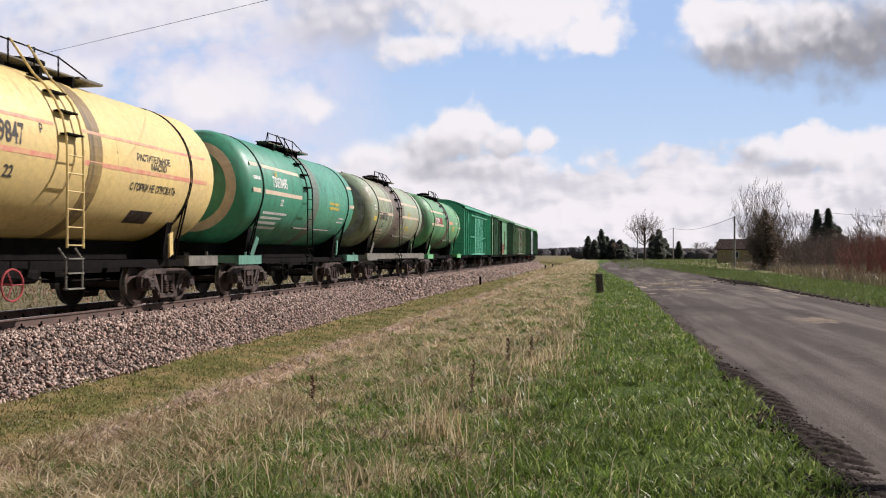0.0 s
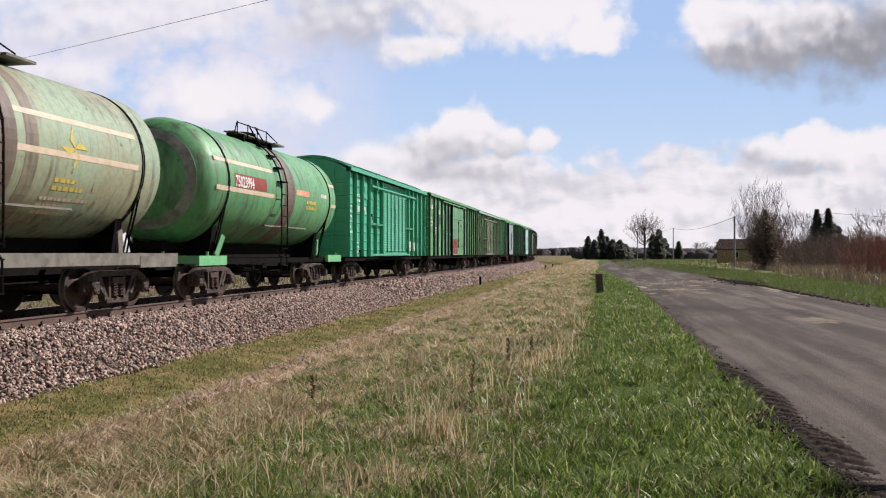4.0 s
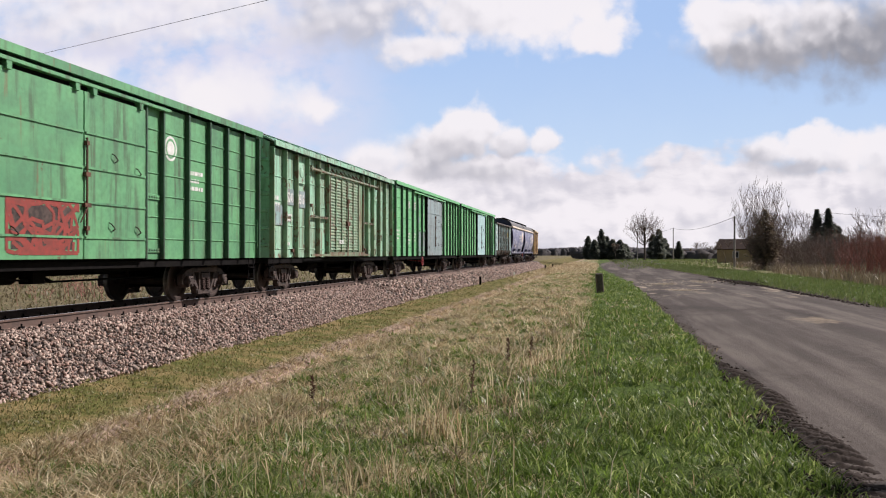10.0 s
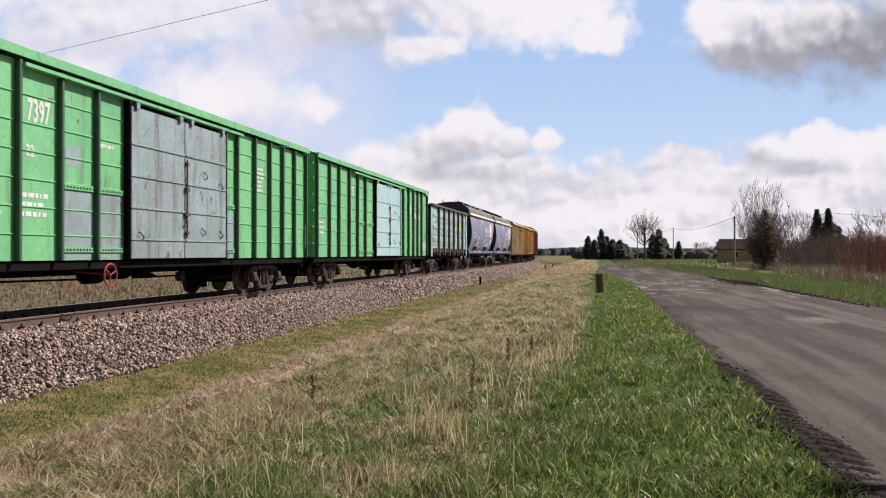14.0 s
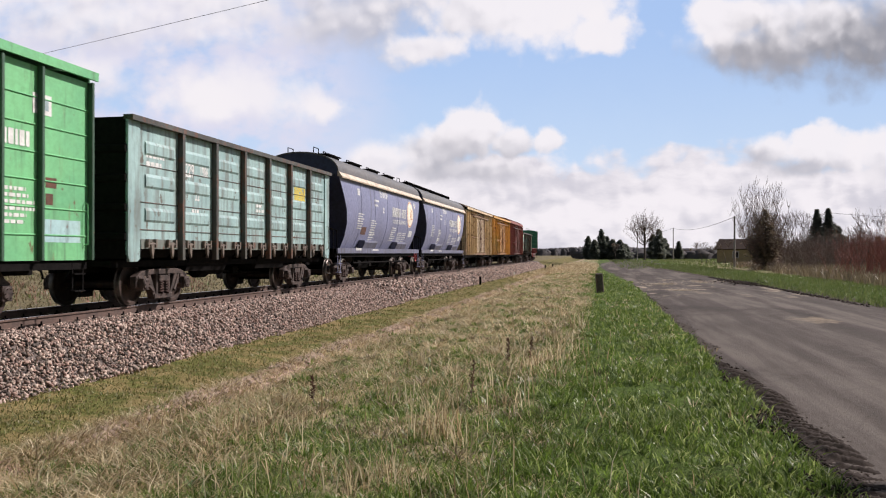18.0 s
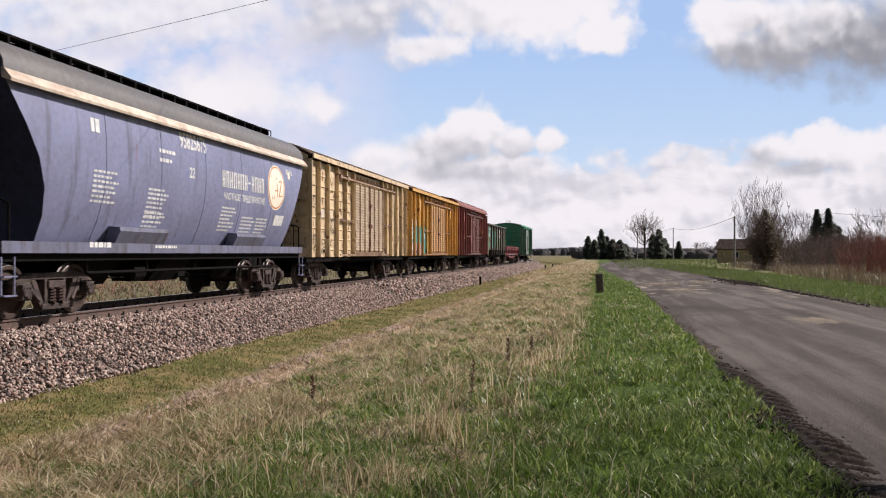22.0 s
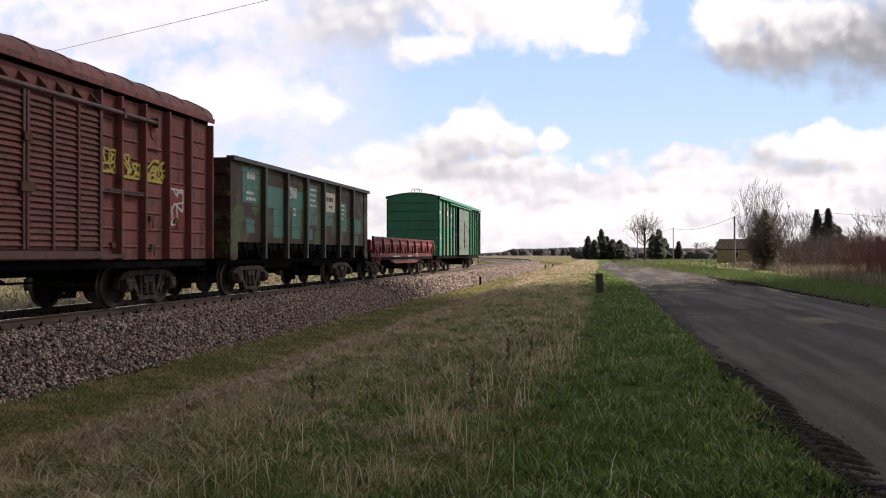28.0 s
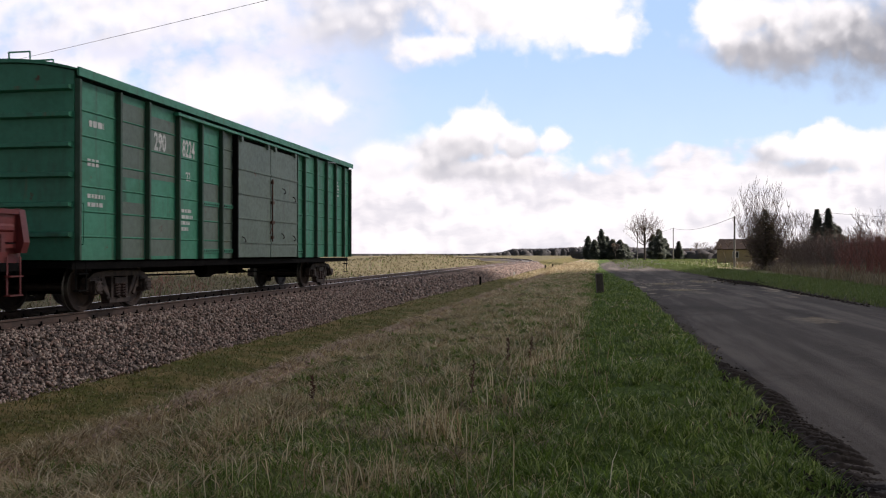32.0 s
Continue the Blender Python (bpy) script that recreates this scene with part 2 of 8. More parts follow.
def mesh_of(name, bm, mats, smooth=False, bevel=0.0):
    if bevel:
        bmesh.ops.bevel(bm, geom=bm.edges[:], offset=bevel, segments=1, affect="EDGES")
    bmesh.ops.recalc_face_normals(bm, faces=bm.faces[:])
    me = bpy.data.meshes.new(name)
    bm.to_mesh(me)
    bm.free()
    for m in mats if isinstance(mats, (list, tuple)) else [mats]:
        me.materials.append(m)
    if smooth:
        me.polygons.foreach_set("use_smooth", [True] * len(me.polygons))
        me.set_sharp_from_angle(angle=radians(38))
    return me


def part(name, bm, mats, parent=None, label="", smooth=False, bevel=0.0):
    ob = new(name, bm if isinstance(bm, bpy.types.Mesh) else mesh_of(name, bm, mats, smooth, bevel))
    ob.parent = parent
    return tagged(ob, label)


def np_mesh(name, verts, faces, mat, rand=None):
    """A large mesh from arrays; faces all have the same number of corners."""
    me = bpy.data.meshes.new(name)
    k = faces.shape[1]
    me.vertices.add(len(verts))
    me.vertices.foreach_set("co", np.asarray(verts, np.float32).ravel())
    me.loops.add(faces.size)
    me.loops.foreach_set("vertex_index", faces.astype(np.int32).ravel())
    me.polygons.add(len(faces))
    me.polygons.foreach_set("loop_start", np.arange(0, faces.size, k, dtype=np.int32))
    me.update(calc_edges=True)
    me.materials.append(mat)
    return me


TEXTS = {}


def lettering(text, size):
    """The mesh of a line of writing, its left end at the origin."""
    if (text, size) not in TEXTS:
        cu = bpy.data.curves.new("writing", "FONT")
        cu.body, cu.size, cu.resolution_u, cu.offset = text, size, 2, 0.022 * size
        ob = new("writing", cu)
        bpy.context.view_layer.update()
        me = bpy.data.meshes.new_from_object(ob.evaluated_get(bpy.context.evaluated_depsgraph_get()))
        bpy.data.objects.remove(ob)
        TEXTS[text, size] = me
    return TEXTS[text, size]


def stencil(text, size, y, z, x, mat, parent, round_r=None, zc=0.0, narrow=0.8):
    """Writing painted on the road side of a wagon: flat at x, or wrapped on a tank of radius round_r about the height zc."""
    src = lettering(text, size)
    me = src.copy()
    me.materials.clear()
    me.materials.append(mat)
    for v in me.vertices:
        a, b = v.co.x * narrow, v.co.y
        if round_r:
            ang = math.asin(max(-1, min(1, (z - zc) / round_r))) + b / round_r
            v.co = (round_r * math.cos(ang), y + a, zc + round_r * math.sin(ang))
        else:
            v.co = (x, y + a, z + b)
    ob = new("lettering", me)
    ob.parent = parent
    return tagged(ob, kind="stuff")


def bars(rows, y, z, x, mat, parent, w=0.5, h=0.045, gap=0.085, round_r=None, zc=0.0, seed=1):
    """Small writing that cannot be read: rows of short bars of its size."""
    rng = random.Random(seed)
    bm = bmesh.new()
    for k in range(rows):
        a = y
        end = y + w * rng.uniform(0.6, 1.0)
        while a < end:
            b = min(end, a + rng.uniform(0.05, 0.16))
            z0 = z - k * gap
            if round_r:
                q = []
                for zz in (z0, z0 + h):
                    ang = math.asin(max(-1, min(1, (zz - zc) / round_r)))
                    q.append((round_r * math.cos(ang), zc + round_r * math.sin(ang)))
                vs = [bm.verts.new(p) for p in ((q[0][0], a, q[0][1]), (q[0][0], b, q[0][1]), (q[1][0], b, q[1][1]), (q[1][0], a, q[1][1]))]
                bm.faces.new(vs)
            else:
                box(bm, x - 0.004, x, a, b, z0, z0 + h)
            a = b + 0.035
    return tagged(part("lettering", bm, mat, parent), kind="stuff")


# ---- the lie of the land ----
RAIL_X = (-10.20, -11.79)
TRACK_X = -10.995
BEND, RADIUS = 114.0, 340.0  # the line runs straight, then curves away to the left


def track(s, off=0.0):
    """A point on the line s metres on, off to its right, and its heading in degrees."""
    if s <= BEND:
        return TRACK_X + off, s, 0.0
    a = (s - BEND) / RADIUS
    r = RADIUS + off
    return TRACK_X - RADIUS + r * math.cos(a), BEND + r * math.sin(a), math.degrees(a)


PROFILE = ((-4000, -0.6), (-30, -0.62), (-18, -0.7), (-15.5, -0.85), (-13.6, -0.72), (-12.9, -0.30), (-9.1, -0.30), (-8.15, -0.88), (-7.0, -0.93), (-6.0, -0.99), (-5.35, -0.95), (-5.1, -0.80), (-4.88, -0.575), (-4.72, -0.56), (-4.42, -0.66), (-3.8, -0.60), (-2.0, -0.48), (-0.5, -0.43), (1.6, -0.45), (2.0, -0.50), (5.0, -0.46), (8.2, -0.50), (8.8, -0.43), (11, -0.36), (14, -0.42), (60, -0.5), (4000, -0.5))
PX, PZ = zip(*PROFILE)


def land(x, y):
    x, y = np.asarray(x, float), np.asarray(y, float)
    # the bed of the line bends away, the rest goes straight on
    shift = np.where(y > BEND, (RADIUS - np.sqrt(np.maximum(RADIUS**2 - np.clip(y - BEND, 0, 300) ** 2, 1))), 0.0)
    bed = np.interp(x + shift, PX, PZ)
    flat = np.interp(x, (-4000, 1.6, 2.0, 5.0, 8.2, 8.8, 11, 14, 60, 4000), (-0.55, -0.45, -0.5, -0.46, -0.5, -0.43, -0.36, -0.42, -0.5, -0.5))
    k = np.clip((x + shift + 4.5) / 3.0, 0, 1)
    z = bed * (1 - k) + flat * k
    # a grassy bank beyond the line
    z = z + 1.55 * np.exp(-(((x + 22) / 6.5) ** 2) - ((y - 108) / 26) ** 2) * (x + shift < -14.2)
    z = z + 0.9 * np.exp(-(((x + 34) / 9) ** 2) - ((y - 86) / 30) ** 2)
    n = 0.03 * np.sin(x * 2.1 + 1.3 * np.sin(y * 0.7)) * np.sin(y * 1.3 + 0.8 * np.sin(x * 1.1)) + 0.02 * np.sin(x * 4.3 + y * 2.9) * np.sin(y * 3.7 - x)
    n = n + 0.03 * np.sin(x * 7.0 + 2.0 * np.sin(y * 3.1)) * np.sin(y * 6.3 + 1.7 * np.sin(x * 5.0)) * ((x > -4.5) & (x < 1.5) & (y > 2) & (y < 30))
    rough = ((x + shift > -8.0) & (x < 1.6)) | (x > 8.6) | (x + shift < -14)
    return z + n * rough * np.where(np.hypot(x, y) < 120, 1, 0)


def ground_material():
    n = Net("earth_and_turf", 1.0)
    n.b.inputs["Specular IOR Level"].default_value = 0.1
    sep = n.add("ShaderNodeSeparateXYZ")
    n.put(sep.inputs[0], n.pos)
    x, y = sep.outputs[0], sep.outputs[1]
    wav = n.math("MULTIPLY_ADD", n.noise(0.45, 5, 0.6), 2.4, -1.2)
    xs = n.math("ADD", x, wav)
    fine = n.noise(14, 6, 0.7)
    mid = n.noise(1.6, 5, 0.6)
    dry = n.mix(n.ramp(fine, 0.3, 0.7), (0.17, 0.14, 0.075), (0.50, 0.41, 0.255))
    dry = n.mix(n.ramp(mid, 0.42, 0.58, 0, 0.8), dry, (0.075, 0.11, 0.03))
    green = n.mix(n.ramp(fine, 0.3, 0.7), (0.042, 0.064, 0.015), (0.105, 0.155, 0.035))
    green = n.mix(n.ramp(mid, 0.55, 0.72, 0, 0.6), green, (0.075, 0.062, 0.035))
    moss = n.mix(n.ramp(fine, 0.3, 0.7), (0.06, 0.07, 0.018), (0.17, 0.16, 0.052))
    moss = n.mix(n.ramp(mid, 0.42, 0.6, 0, 0.8), moss, (0.26, 0.19, 0.09))
    # strips that follow the line: field, moss in the ditch, dry grass, green verge, meadow
    c = n.mix(n.ramp(xs, -15.0, -13.0), n.mix(n.ramp(mid, 0.35, 0.65), (0.12, 0.105, 0.055), (0.20, 0.165, 0.095)), moss)
    c = n.mix(n.ramp(n.math("ADD", x, n.math("MULTIPLY", mid, 0.4)), -5.1, -4.75), c, dry)
    # bare brown sods on the hump beside the ditch
    hump = n.math("MULTIPLY", n.ramp(n.math("ADD", x, n.math("MULTIPLY", mid, 0.25)), -5.05, -4.85), n.ramp(n.math("ADD", x, n.math("MULTIPLY", fine, 0.4)), -4.1, -4.35))
    hump = n.math("MULTIPLY", hump, n.ramp(n.noise(0.9, 4, 0.6), 0.36, 0.5))
    c = n.mix(hump, c, n.mix(n.ramp(fine, 0.3, 0.7), (0.22, 0.15, 0.115), (0.58, 0.43, 0.33)))
    c = n.mix(n.ramp(xs, -1.2, -0.4), c, green)
    far = n.mix(n.ramp(n.noise(0.06, 5, 0.6), 0.4, 0.6), (0.12, 0.13, 0.05), (0.24, 0.20, 0.115))
    c = n.mix(n.ramp(n.math("ADD", y, n.math("MULTIPLY", wav, 6)), 60, 110), c, n.mix(n.ramp(xs, 1.0, 4.0), c, far))
    c = n.mix(n.ramp(xs, 7, 9.5), c, n.mix(n.ramp(n.math("ADD", xs, n.math("MULTIPLY", mid, 2.5)), 12.0, 13.4), green, far))
    edge = n.math("MULTIPLY", n.ramp(n.math("ADD", x, n.math("MULTIPLY", fine, 0.3)), 1.78, 1.9), n.ramp(x, 8.9, 8.6))
    c = n.mix(edge, c, n.mix(n.ramp(fine, 0.3, 0.7), (0.045, 0.036, 0.03), (0.085, 0.068, 0.056)))
    n.bump(fine, 0.7, 0.06)
    return n.color(c)


def grid_axis(a, b, step, reach, grow=1.35):
    v = list(np.arange(a, b + 1e-6, step))
    s = step
    while v[-1] < reach:
        s *= grow
        v.append(v[-1] + s)
    s = step
    while v[0] > -reach:
        s *= grow
        v.insert(0, v[0] - s)
    return np.array(v)


gx, gy = grid_axis(-16, 13, 0.12, 3900), np.concatenate([-np.geomspace(3900, 4, 14), np.arange(-2, 26, 0.15), np.arange(26, 60, 0.35), np.arange(60, 200, 1.5), np.geomspace(202, 3900, 22)])
XX, YY = np.meshgrid(gx, gy)
ZZ = land(XX, YY)
idx = np.arange(XX.size).reshape(XX.shape)
quads = np.stack([idx[:-1, :-1], idx[:-1, 1:], idx[1:, 1:], idx[1:, :-1]], -1).reshape(-1, 4)
ground = new("ground", np_mesh("ground", np.stack([XX, YY, ZZ], -1).reshape(-1, 3), quads, ground_material()))
ground.data.polygons.foreach_set("use_smooth", [True] * len(ground.data.polygons))
tagged(ground, "uneven turf with dry grass, moss and green verge", "ground", kind="structure")


# ---- the road: worn asphalt with dusty wheel tracks, running beside the line ----
def road_material():
    n = Net("worn_asphalt", 1.0)
    n.b.inputs["Specular IOR Level"].default_value = 0.15
    sep = n.add("ShaderNodeSeparateXYZ")
    n.put(sep.inputs[0], n.pos)
    x, y = sep.outputs[0], sep.outputs[1]
    fine = n.noise(40, 5, 0.7)
    long = n.noise(1.0, 5, 0.6, (0.85, 0.06, 1))
    big = n.noise(0.22, 5, 0.6)
    c = n.mix(n.ramp(fine, 0.3, 0.7), (0.056, 0.046, 0.040), (0.092, 0.076, 0.066))
    c = n.mix(n.ramp(long, 0.45, 0.62, 0, 0.75), c, (0.165, 0.140, 0.120))
    c = n.mix(n.ramp(n.noise(0.7, 6, 0.6, (1.1, 0.10, 1)), 0.5, 0.68, 0, 0.6), c, (0.05, 0.041, 0.036))
    c = n.mix(n.ramp(big, 0.5, 0.68, 0, 0.65), c, (0.046, 0.037, 0.032))
    sand = n.math("MULTIPLY", n.ramp(n.noise(0.9, 6, 0.65, (1, 0.75, 1)), 0.57, 0.64), n.math("MULTIPLY", n.ramp(y, 30, 38), n.ramp(y, 62, 50)))
    c = n.mix(n.math("MULTIPLY", sand, 0.85), c, (0.44, 0.36, 0.26))
    c = n.mix(n.ramp(n.noise(1.7, 6, 0.65), 0.55, 0.7, 0, 0.35), c, (0.15, 0.125, 0.108))
    dx, dy = n.math("DIVIDE", n.math("SUBTRACT", x, 4.95), 0.62), n.math("DIVIDE", n.math("SUBTRACT", y, 21.4), 1.3)
    spill = n.math("ADD", n.math("ADD", n.math("MULTIPLY", dx, dx), n.math("MULTIPLY", dy, dy)), n.math("MULTIPLY_ADD", n.noise(2.2, 6, 0.65, (1, 0.4, 1)), 4.4, -2.0))
    c = n.mix(n.ramp(spill, 1.0, -0.2, 0, 0.6), c, (0.36, 0.285, 0.20))
    cracks = n.add("ShaderNodeTexVoronoi")
    cracks.feature = "DISTANCE_TO_EDGE"
    n.put(cracks.inputs["Vector"], n.mix(0.25, n.pos, n.add("ShaderNodeTexNoise").outputs["Color"]))
    cracks.inputs["Scale"].default_value = 0.9
    c = n.mix(n.ramp(cracks.outputs["Distance"], 0.0, 0.012, 0.22, 0.0), c, (0.04, 0.036, 0.032))
    n.bump(n.math("ADD", fine, n.math("MULTIPLY", long, 0.6)), 0.5, 0.03)
    return n.color(c)


ROAD = ((-60, 5.0, 6.4), (0, 5.05, 6.4), (27, 5.1, 6.4), (44, 4.75, 6.3), (60, 4.2, 6.0), (84, 3.1, 5.8), (110, 2.4, 5.2), (135, 2.2, 4.8), (155, 3.2, 4.6), (172, 8.5, 4.4), (185, 20.0, 4.2), (196, 44.0, 4.2), (205, 90.0, 4.2))


def road_mesh():
    ys, xs, ws = zip(*ROAD)
    t = np.concatenate([np.arange(-60, 0, 2), np.arange(0, 60, 0.3), np.arange(60, 205, 1.0)])
    cx = np.interp(t, ys, xs)
    for _ in range(6):
        cx[3:-3] = sum(cx[3 + k:len(cx) - 3 + k] for k in range(-3, 4)) / 7
    w = np.interp(t, ys, ws)
    u = np.linspace(-0.5, 0.5, 33)
    X = cx[:, None] + w[:, None] * u[None, :]
    Y = np.repeat(t[:, None], len(u), 1)
    edge = 0.10 * np.sin(t * 1.7) + 0.07 * np.sin(t * 4.1 + 1) + 0.05 * np.sin(t * 9.7)
    X[:, 0] += edge
    X[:, -1] += 1.4 * edge[::-1]
    Z = np.maximum(land(X, Y), -0.5) + 0.04 - 0.035 * np.abs(2 * u[None, :]) ** 6
    Z += 0.012 * np.sin(X * 3.1 + 0.3 * np.sin(Y)) * np.sin(Y * 0.55) - 0.018 * np.exp(-((u[None, :] + 0.2) / 0.05) ** 2) - 0.018 * np.exp(-((u[None, :] - 0.15) / 0.05) ** 2)
    i = np.arange(X.size).reshape(X.shape)
    q = np.stack([i[:-1, :-1], i[:-1, 1:], i[1:, 1:], i[1:, :-1]], -1).reshape(-1, 4)
    return np_mesh("road", np.stack([X, Y, Z], -1).reshape(-1, 3), q, road_material())


road = tagged(new("road", road_mesh()), "worn grey asphalt road with dusty wheel tracks", "road", kind="structure")
road.data.polygons.foreach_set("use_smooth", [True] * len(road.data.polygons))


# ---- the sky behind it all: broken cumulus over pale blue, drifting slowly ----
def sky_material():
    n = Net("cloudy_sky")
    uv = n.add("ShaderNodeUVMap").outputs[0]

    def shifted(v, d):
        q = n.add("ShaderNodeVectorMath")
        q.operation = "ADD"
        n.put(q.inputs[0], v)
        q.inputs[1].default_value = d
        return q.outputs[0]

    def puffs(v, scale):
        """Round heads of cloud: 0 in the creases, towards 1 on the heads."""
        q = n.add("ShaderNodeTexVoronoi")
        q.feature = "SMOOTH_F1"
        n.put(q.inputs["Vector"], v)
        q.inputs["Scale"].default_value, q.inputs["Smoothness"].default_value = scale, 0.45
        return n.math("SUBTRACT", 1.0, q.outputs["Distance"])

    soft = n.add("ShaderNodeTexNoise")
    n.put(soft.inputs["Vector"], uv)
    soft.inputs["Scale"].default_value, soft.inputs["Detail"].default_value, soft.inputs["Roughness"].default_value = 1.5, 7, 0.56
    sub = n.add("ShaderNodeVectorMath")
    sub.operation = "SUBTRACT"
    n.put(sub.inputs[0], soft.outputs["Color"])
    sub.inputs[1].default_value = (0.5, 0.5, 0.5)
    mad = n.add("ShaderNodeVectorMath")
    mad.operation = "MULTIPLY_ADD"
    n.put(mad.inputs[0], sub.outputs[0])
    mad.inputs[1].default_value = (0.5, 0.34, 0)
    n.put(mad.inputs[2], uv)
    bent = mad.outputs[0]
    sep = n.add("ShaderNodeSeparateXYZ")
    n.put(sep.inputs[0], bent)
    u, v = sep.outputs[0], sep.outputs[1]

    def billow(w):
        return n.math("ADD", n.math("MULTIPLY", puffs(w, 1.7), 0.62), n.math("MULTIPLY", puffs(w, 4.1), 0.38))

    here = billow(bent)
    relief = n.math("SUBTRACT", here, billow(shifted(bent, (0.10, -0.17, 0))))  # bright where a head faces up and to the sun
    fbm = n.noise(1.3, 8, 0.56, vec=uv)
    big = n.noise(0.55, 6, 0.55, (1, 1.7, 1), vec=uv)
    wisp = n.noise(0.8, 8, 0.62, (0.6, 1.8, 1), vec=bent)
    c = n.mix(n.ramp(v, 0.0, 4.4), (0.40, 0.585, 0.90), (0.62, 0.78, 0.95))
    veil = n.math("MULTIPLY", n.ramp(n.math("ADD", big, n.math("MULTIPLY", fbm, 0.4)), 0.50, 0.74), n.ramp(u, 7.6, 4.6))
    c = n.mix(n.math("MULTIPLY", veil, 0.85), c, (0.76, 0.75, 0.87))
    # layered cloud low in the sky, pinkish white with grey bellies
    edge = n.math("ADD", v, n.math("MULTIPLY_ADD", big, 1.5, n.math("MULTIPLY", here, 0.5)))
    low = n.math("MULTIPLY", n.ramp(edge, 3.72, 4.02), 0.95)
    tone = n.math("ADD", n.math("MULTIPLY", relief, 0.8), n.math("MULTIPLY_ADD", wisp, 2.0, -1.0))
    lc = n.mix(n.ramp(tone, -0.5, 0.3), (0.66, 0.65, 0.71), (0.93, 0.90, 0.925))
    c = n.mix(low, c, lc)
    # single clouds: centre, half width, half height, softness, then how shade grows along and down, its start, and the shade's grey
    clouds = (
        (1.2, 0.25, 2.6, 0.75, 0.9, 0.0, 0.4, -0.1, 0.62), (3.8, 0.10, 2.4, 0.75, 0.9, 0.0, 0.4, -0.2, 0.66), (0.9, 1.35, 1.6, 0.5, 0.8, 0.0, 0.4, -0.2, 0.6),
        (4.1, 1.65, 1.7, 0.62, 0.7, 0.0, 0.3, -0.5, 0.66), (3.5, 1.75, 0.9, 0.45, 0.5, 0.0, 0.3, -0.6, 0.7), (5.55, 1.93, 0.55, 0.24, 0.6, 0.0, 0.3, -0.5, 0.7),
        (6.1, 0.25, 1.7, 0.80, 0.7, 0.2, 0.3, 0.35, 0.52), (8.9, 0.10, 2.7, 0.98, 0.3, -0.7, 0.35, -0.45, 0.56), (10.5, 0.55, 0.95, 0.5, 0.25, 0.0, 0.5, -0.6, 0.7), (7.4, 0.85, 0.9, 0.35, 0.4, -0.2, 0.5, -0.2, 0.6),
        (12.6, 0.30, 1.0, 0.62, 0.25, 0.5, 0.6, -0.5, 0.45), (14.7, 0.55, 3.0, 1.15, 0.6, 0.7, 0.8, 0.30, 0.31), (13.2, 0.95, 1.5, 0.42, 0.6, 0.2, 0.5, 0.45, 0.36),
        (7.6, 2.65, 0.9, 0.55, 0.4, 0.0, 1.0, 0.1, 0.46), (8.25, 2.28, 1.0, 0.66, 0.18, -0.2, 1.1, -0.35, 0.47), (8.9, 2.5, 0.5, 0.42, 0.2, 0.0, 1.0, -0.1, 0.50), (9.55, 2.45, 0.42, 0.28, 0.2, 0.0, 0.7, -0.4, 0.6),
        (6.5, 2.85, 1.0, 0.35, 0.6, 0.0, 0.7, -0.2, 0.62), (8.3, 3.05, 1.1, 0.22, 0.7, 0.0, 0.3, 0.4, 0.50),
        (13.5, 2.75, 0.62, 0.36, 0.3, -0.4, 0.9, 0.0, 0.50), (14.5, 2.62, 0.95, 0.55, 0.18, 0.1, 0.8, -0.5, 0.55), (15.5, 2.7, 0.9, 0.6, 0.25, 0.1, 0.8, -0.4, 0.58), (14.0, 2.98, 0.8, 0.2, 0.6, 0.0, 0.3, 0.5, 0.52),
    )
    for u0, v0, a, b, blur, gu, gv, start, grey in clouds:
        dx = n.math("DIVIDE", n.math("SUBTRACT", u, u0), a)
        dy = n.math("DIVIDE", n.math("SUBTRACT", v, v0), b)
        r = n.math("SQRT", n.math("ADD", n.math("MULTIPLY", dx, dx), n.math("MULTIPLY", dy, dy)))
        dens = n.math("ADD", n.math("SUBTRACT", 0.72, r), n.math("ADD", n.math("MULTIPLY_ADD", fbm, 1.0, -0.5), n.math("MULTIPLY_ADD", here, 0.55, -0.19)))
        alpha = n.ramp(dens, -0.6 * blur, 0.10 + 0.75 * blur)
        dark = n.math("ADD", n.math("MULTIPLY_ADD", dx, gu, n.math("MULTIPLY", dy, gv)), n.math("ADD", n.math("MULTIPLY_ADD", fbm, -0.55, 0.28 + start), n.math("MULTIPLY", relief, -0.9)))
        tint = (grey, grey * 1.01, grey * 1.12)
        c = n.mix(n.math("MULTIPLY", alpha, 0.97 if blur < 0.65 else 0.85), c, n.mix(n.ramp(dark, -0.45, 0.75), (0.92, 0.905, 0.93), tint))
    em = n.add("ShaderNodeEmission")
    n.put(em.inputs[0], c)
    em.inputs[1].default_value = 0.82
    n.t.links.new(em.outputs[0], n.t.nodes["Material Output"].inputs[0])
    return n.mat


def sky_mesh():
    px, py = np.arange(-900, 2500, 40.0), np.arange(-900, 475, 25.0)
    U, V = np.meshgrid(px, py)
    ray = np.stack([(U - 784) / 1505.4, -(V - 441) / 1505.4, -np.ones_like(U)], -1)
    ray /= np.linalg.norm(ray, axis=-1, keepdims=True)
    P = ray @ np.array(CAM.to_3x3()).T * 4300.0
    i = np.arange(U.size).reshape(U.shape)
    q = np.stack([i[:-1, :-1], i[:-1, 1:], i[1:, 1:], i[1:, :-1]], -1).reshape(-1, 4)
    me = np_mesh("sky_backdrop", P.reshape(-1, 3), q, sky_material())
    layer = me.uv_layers.new(name="UVMap")
    layer.data.foreach_set("uv", (np.stack([U, V], -1).reshape(-1, 2)[q.ravel()] / 100.0).astype(np.float32).ravel())
    return me


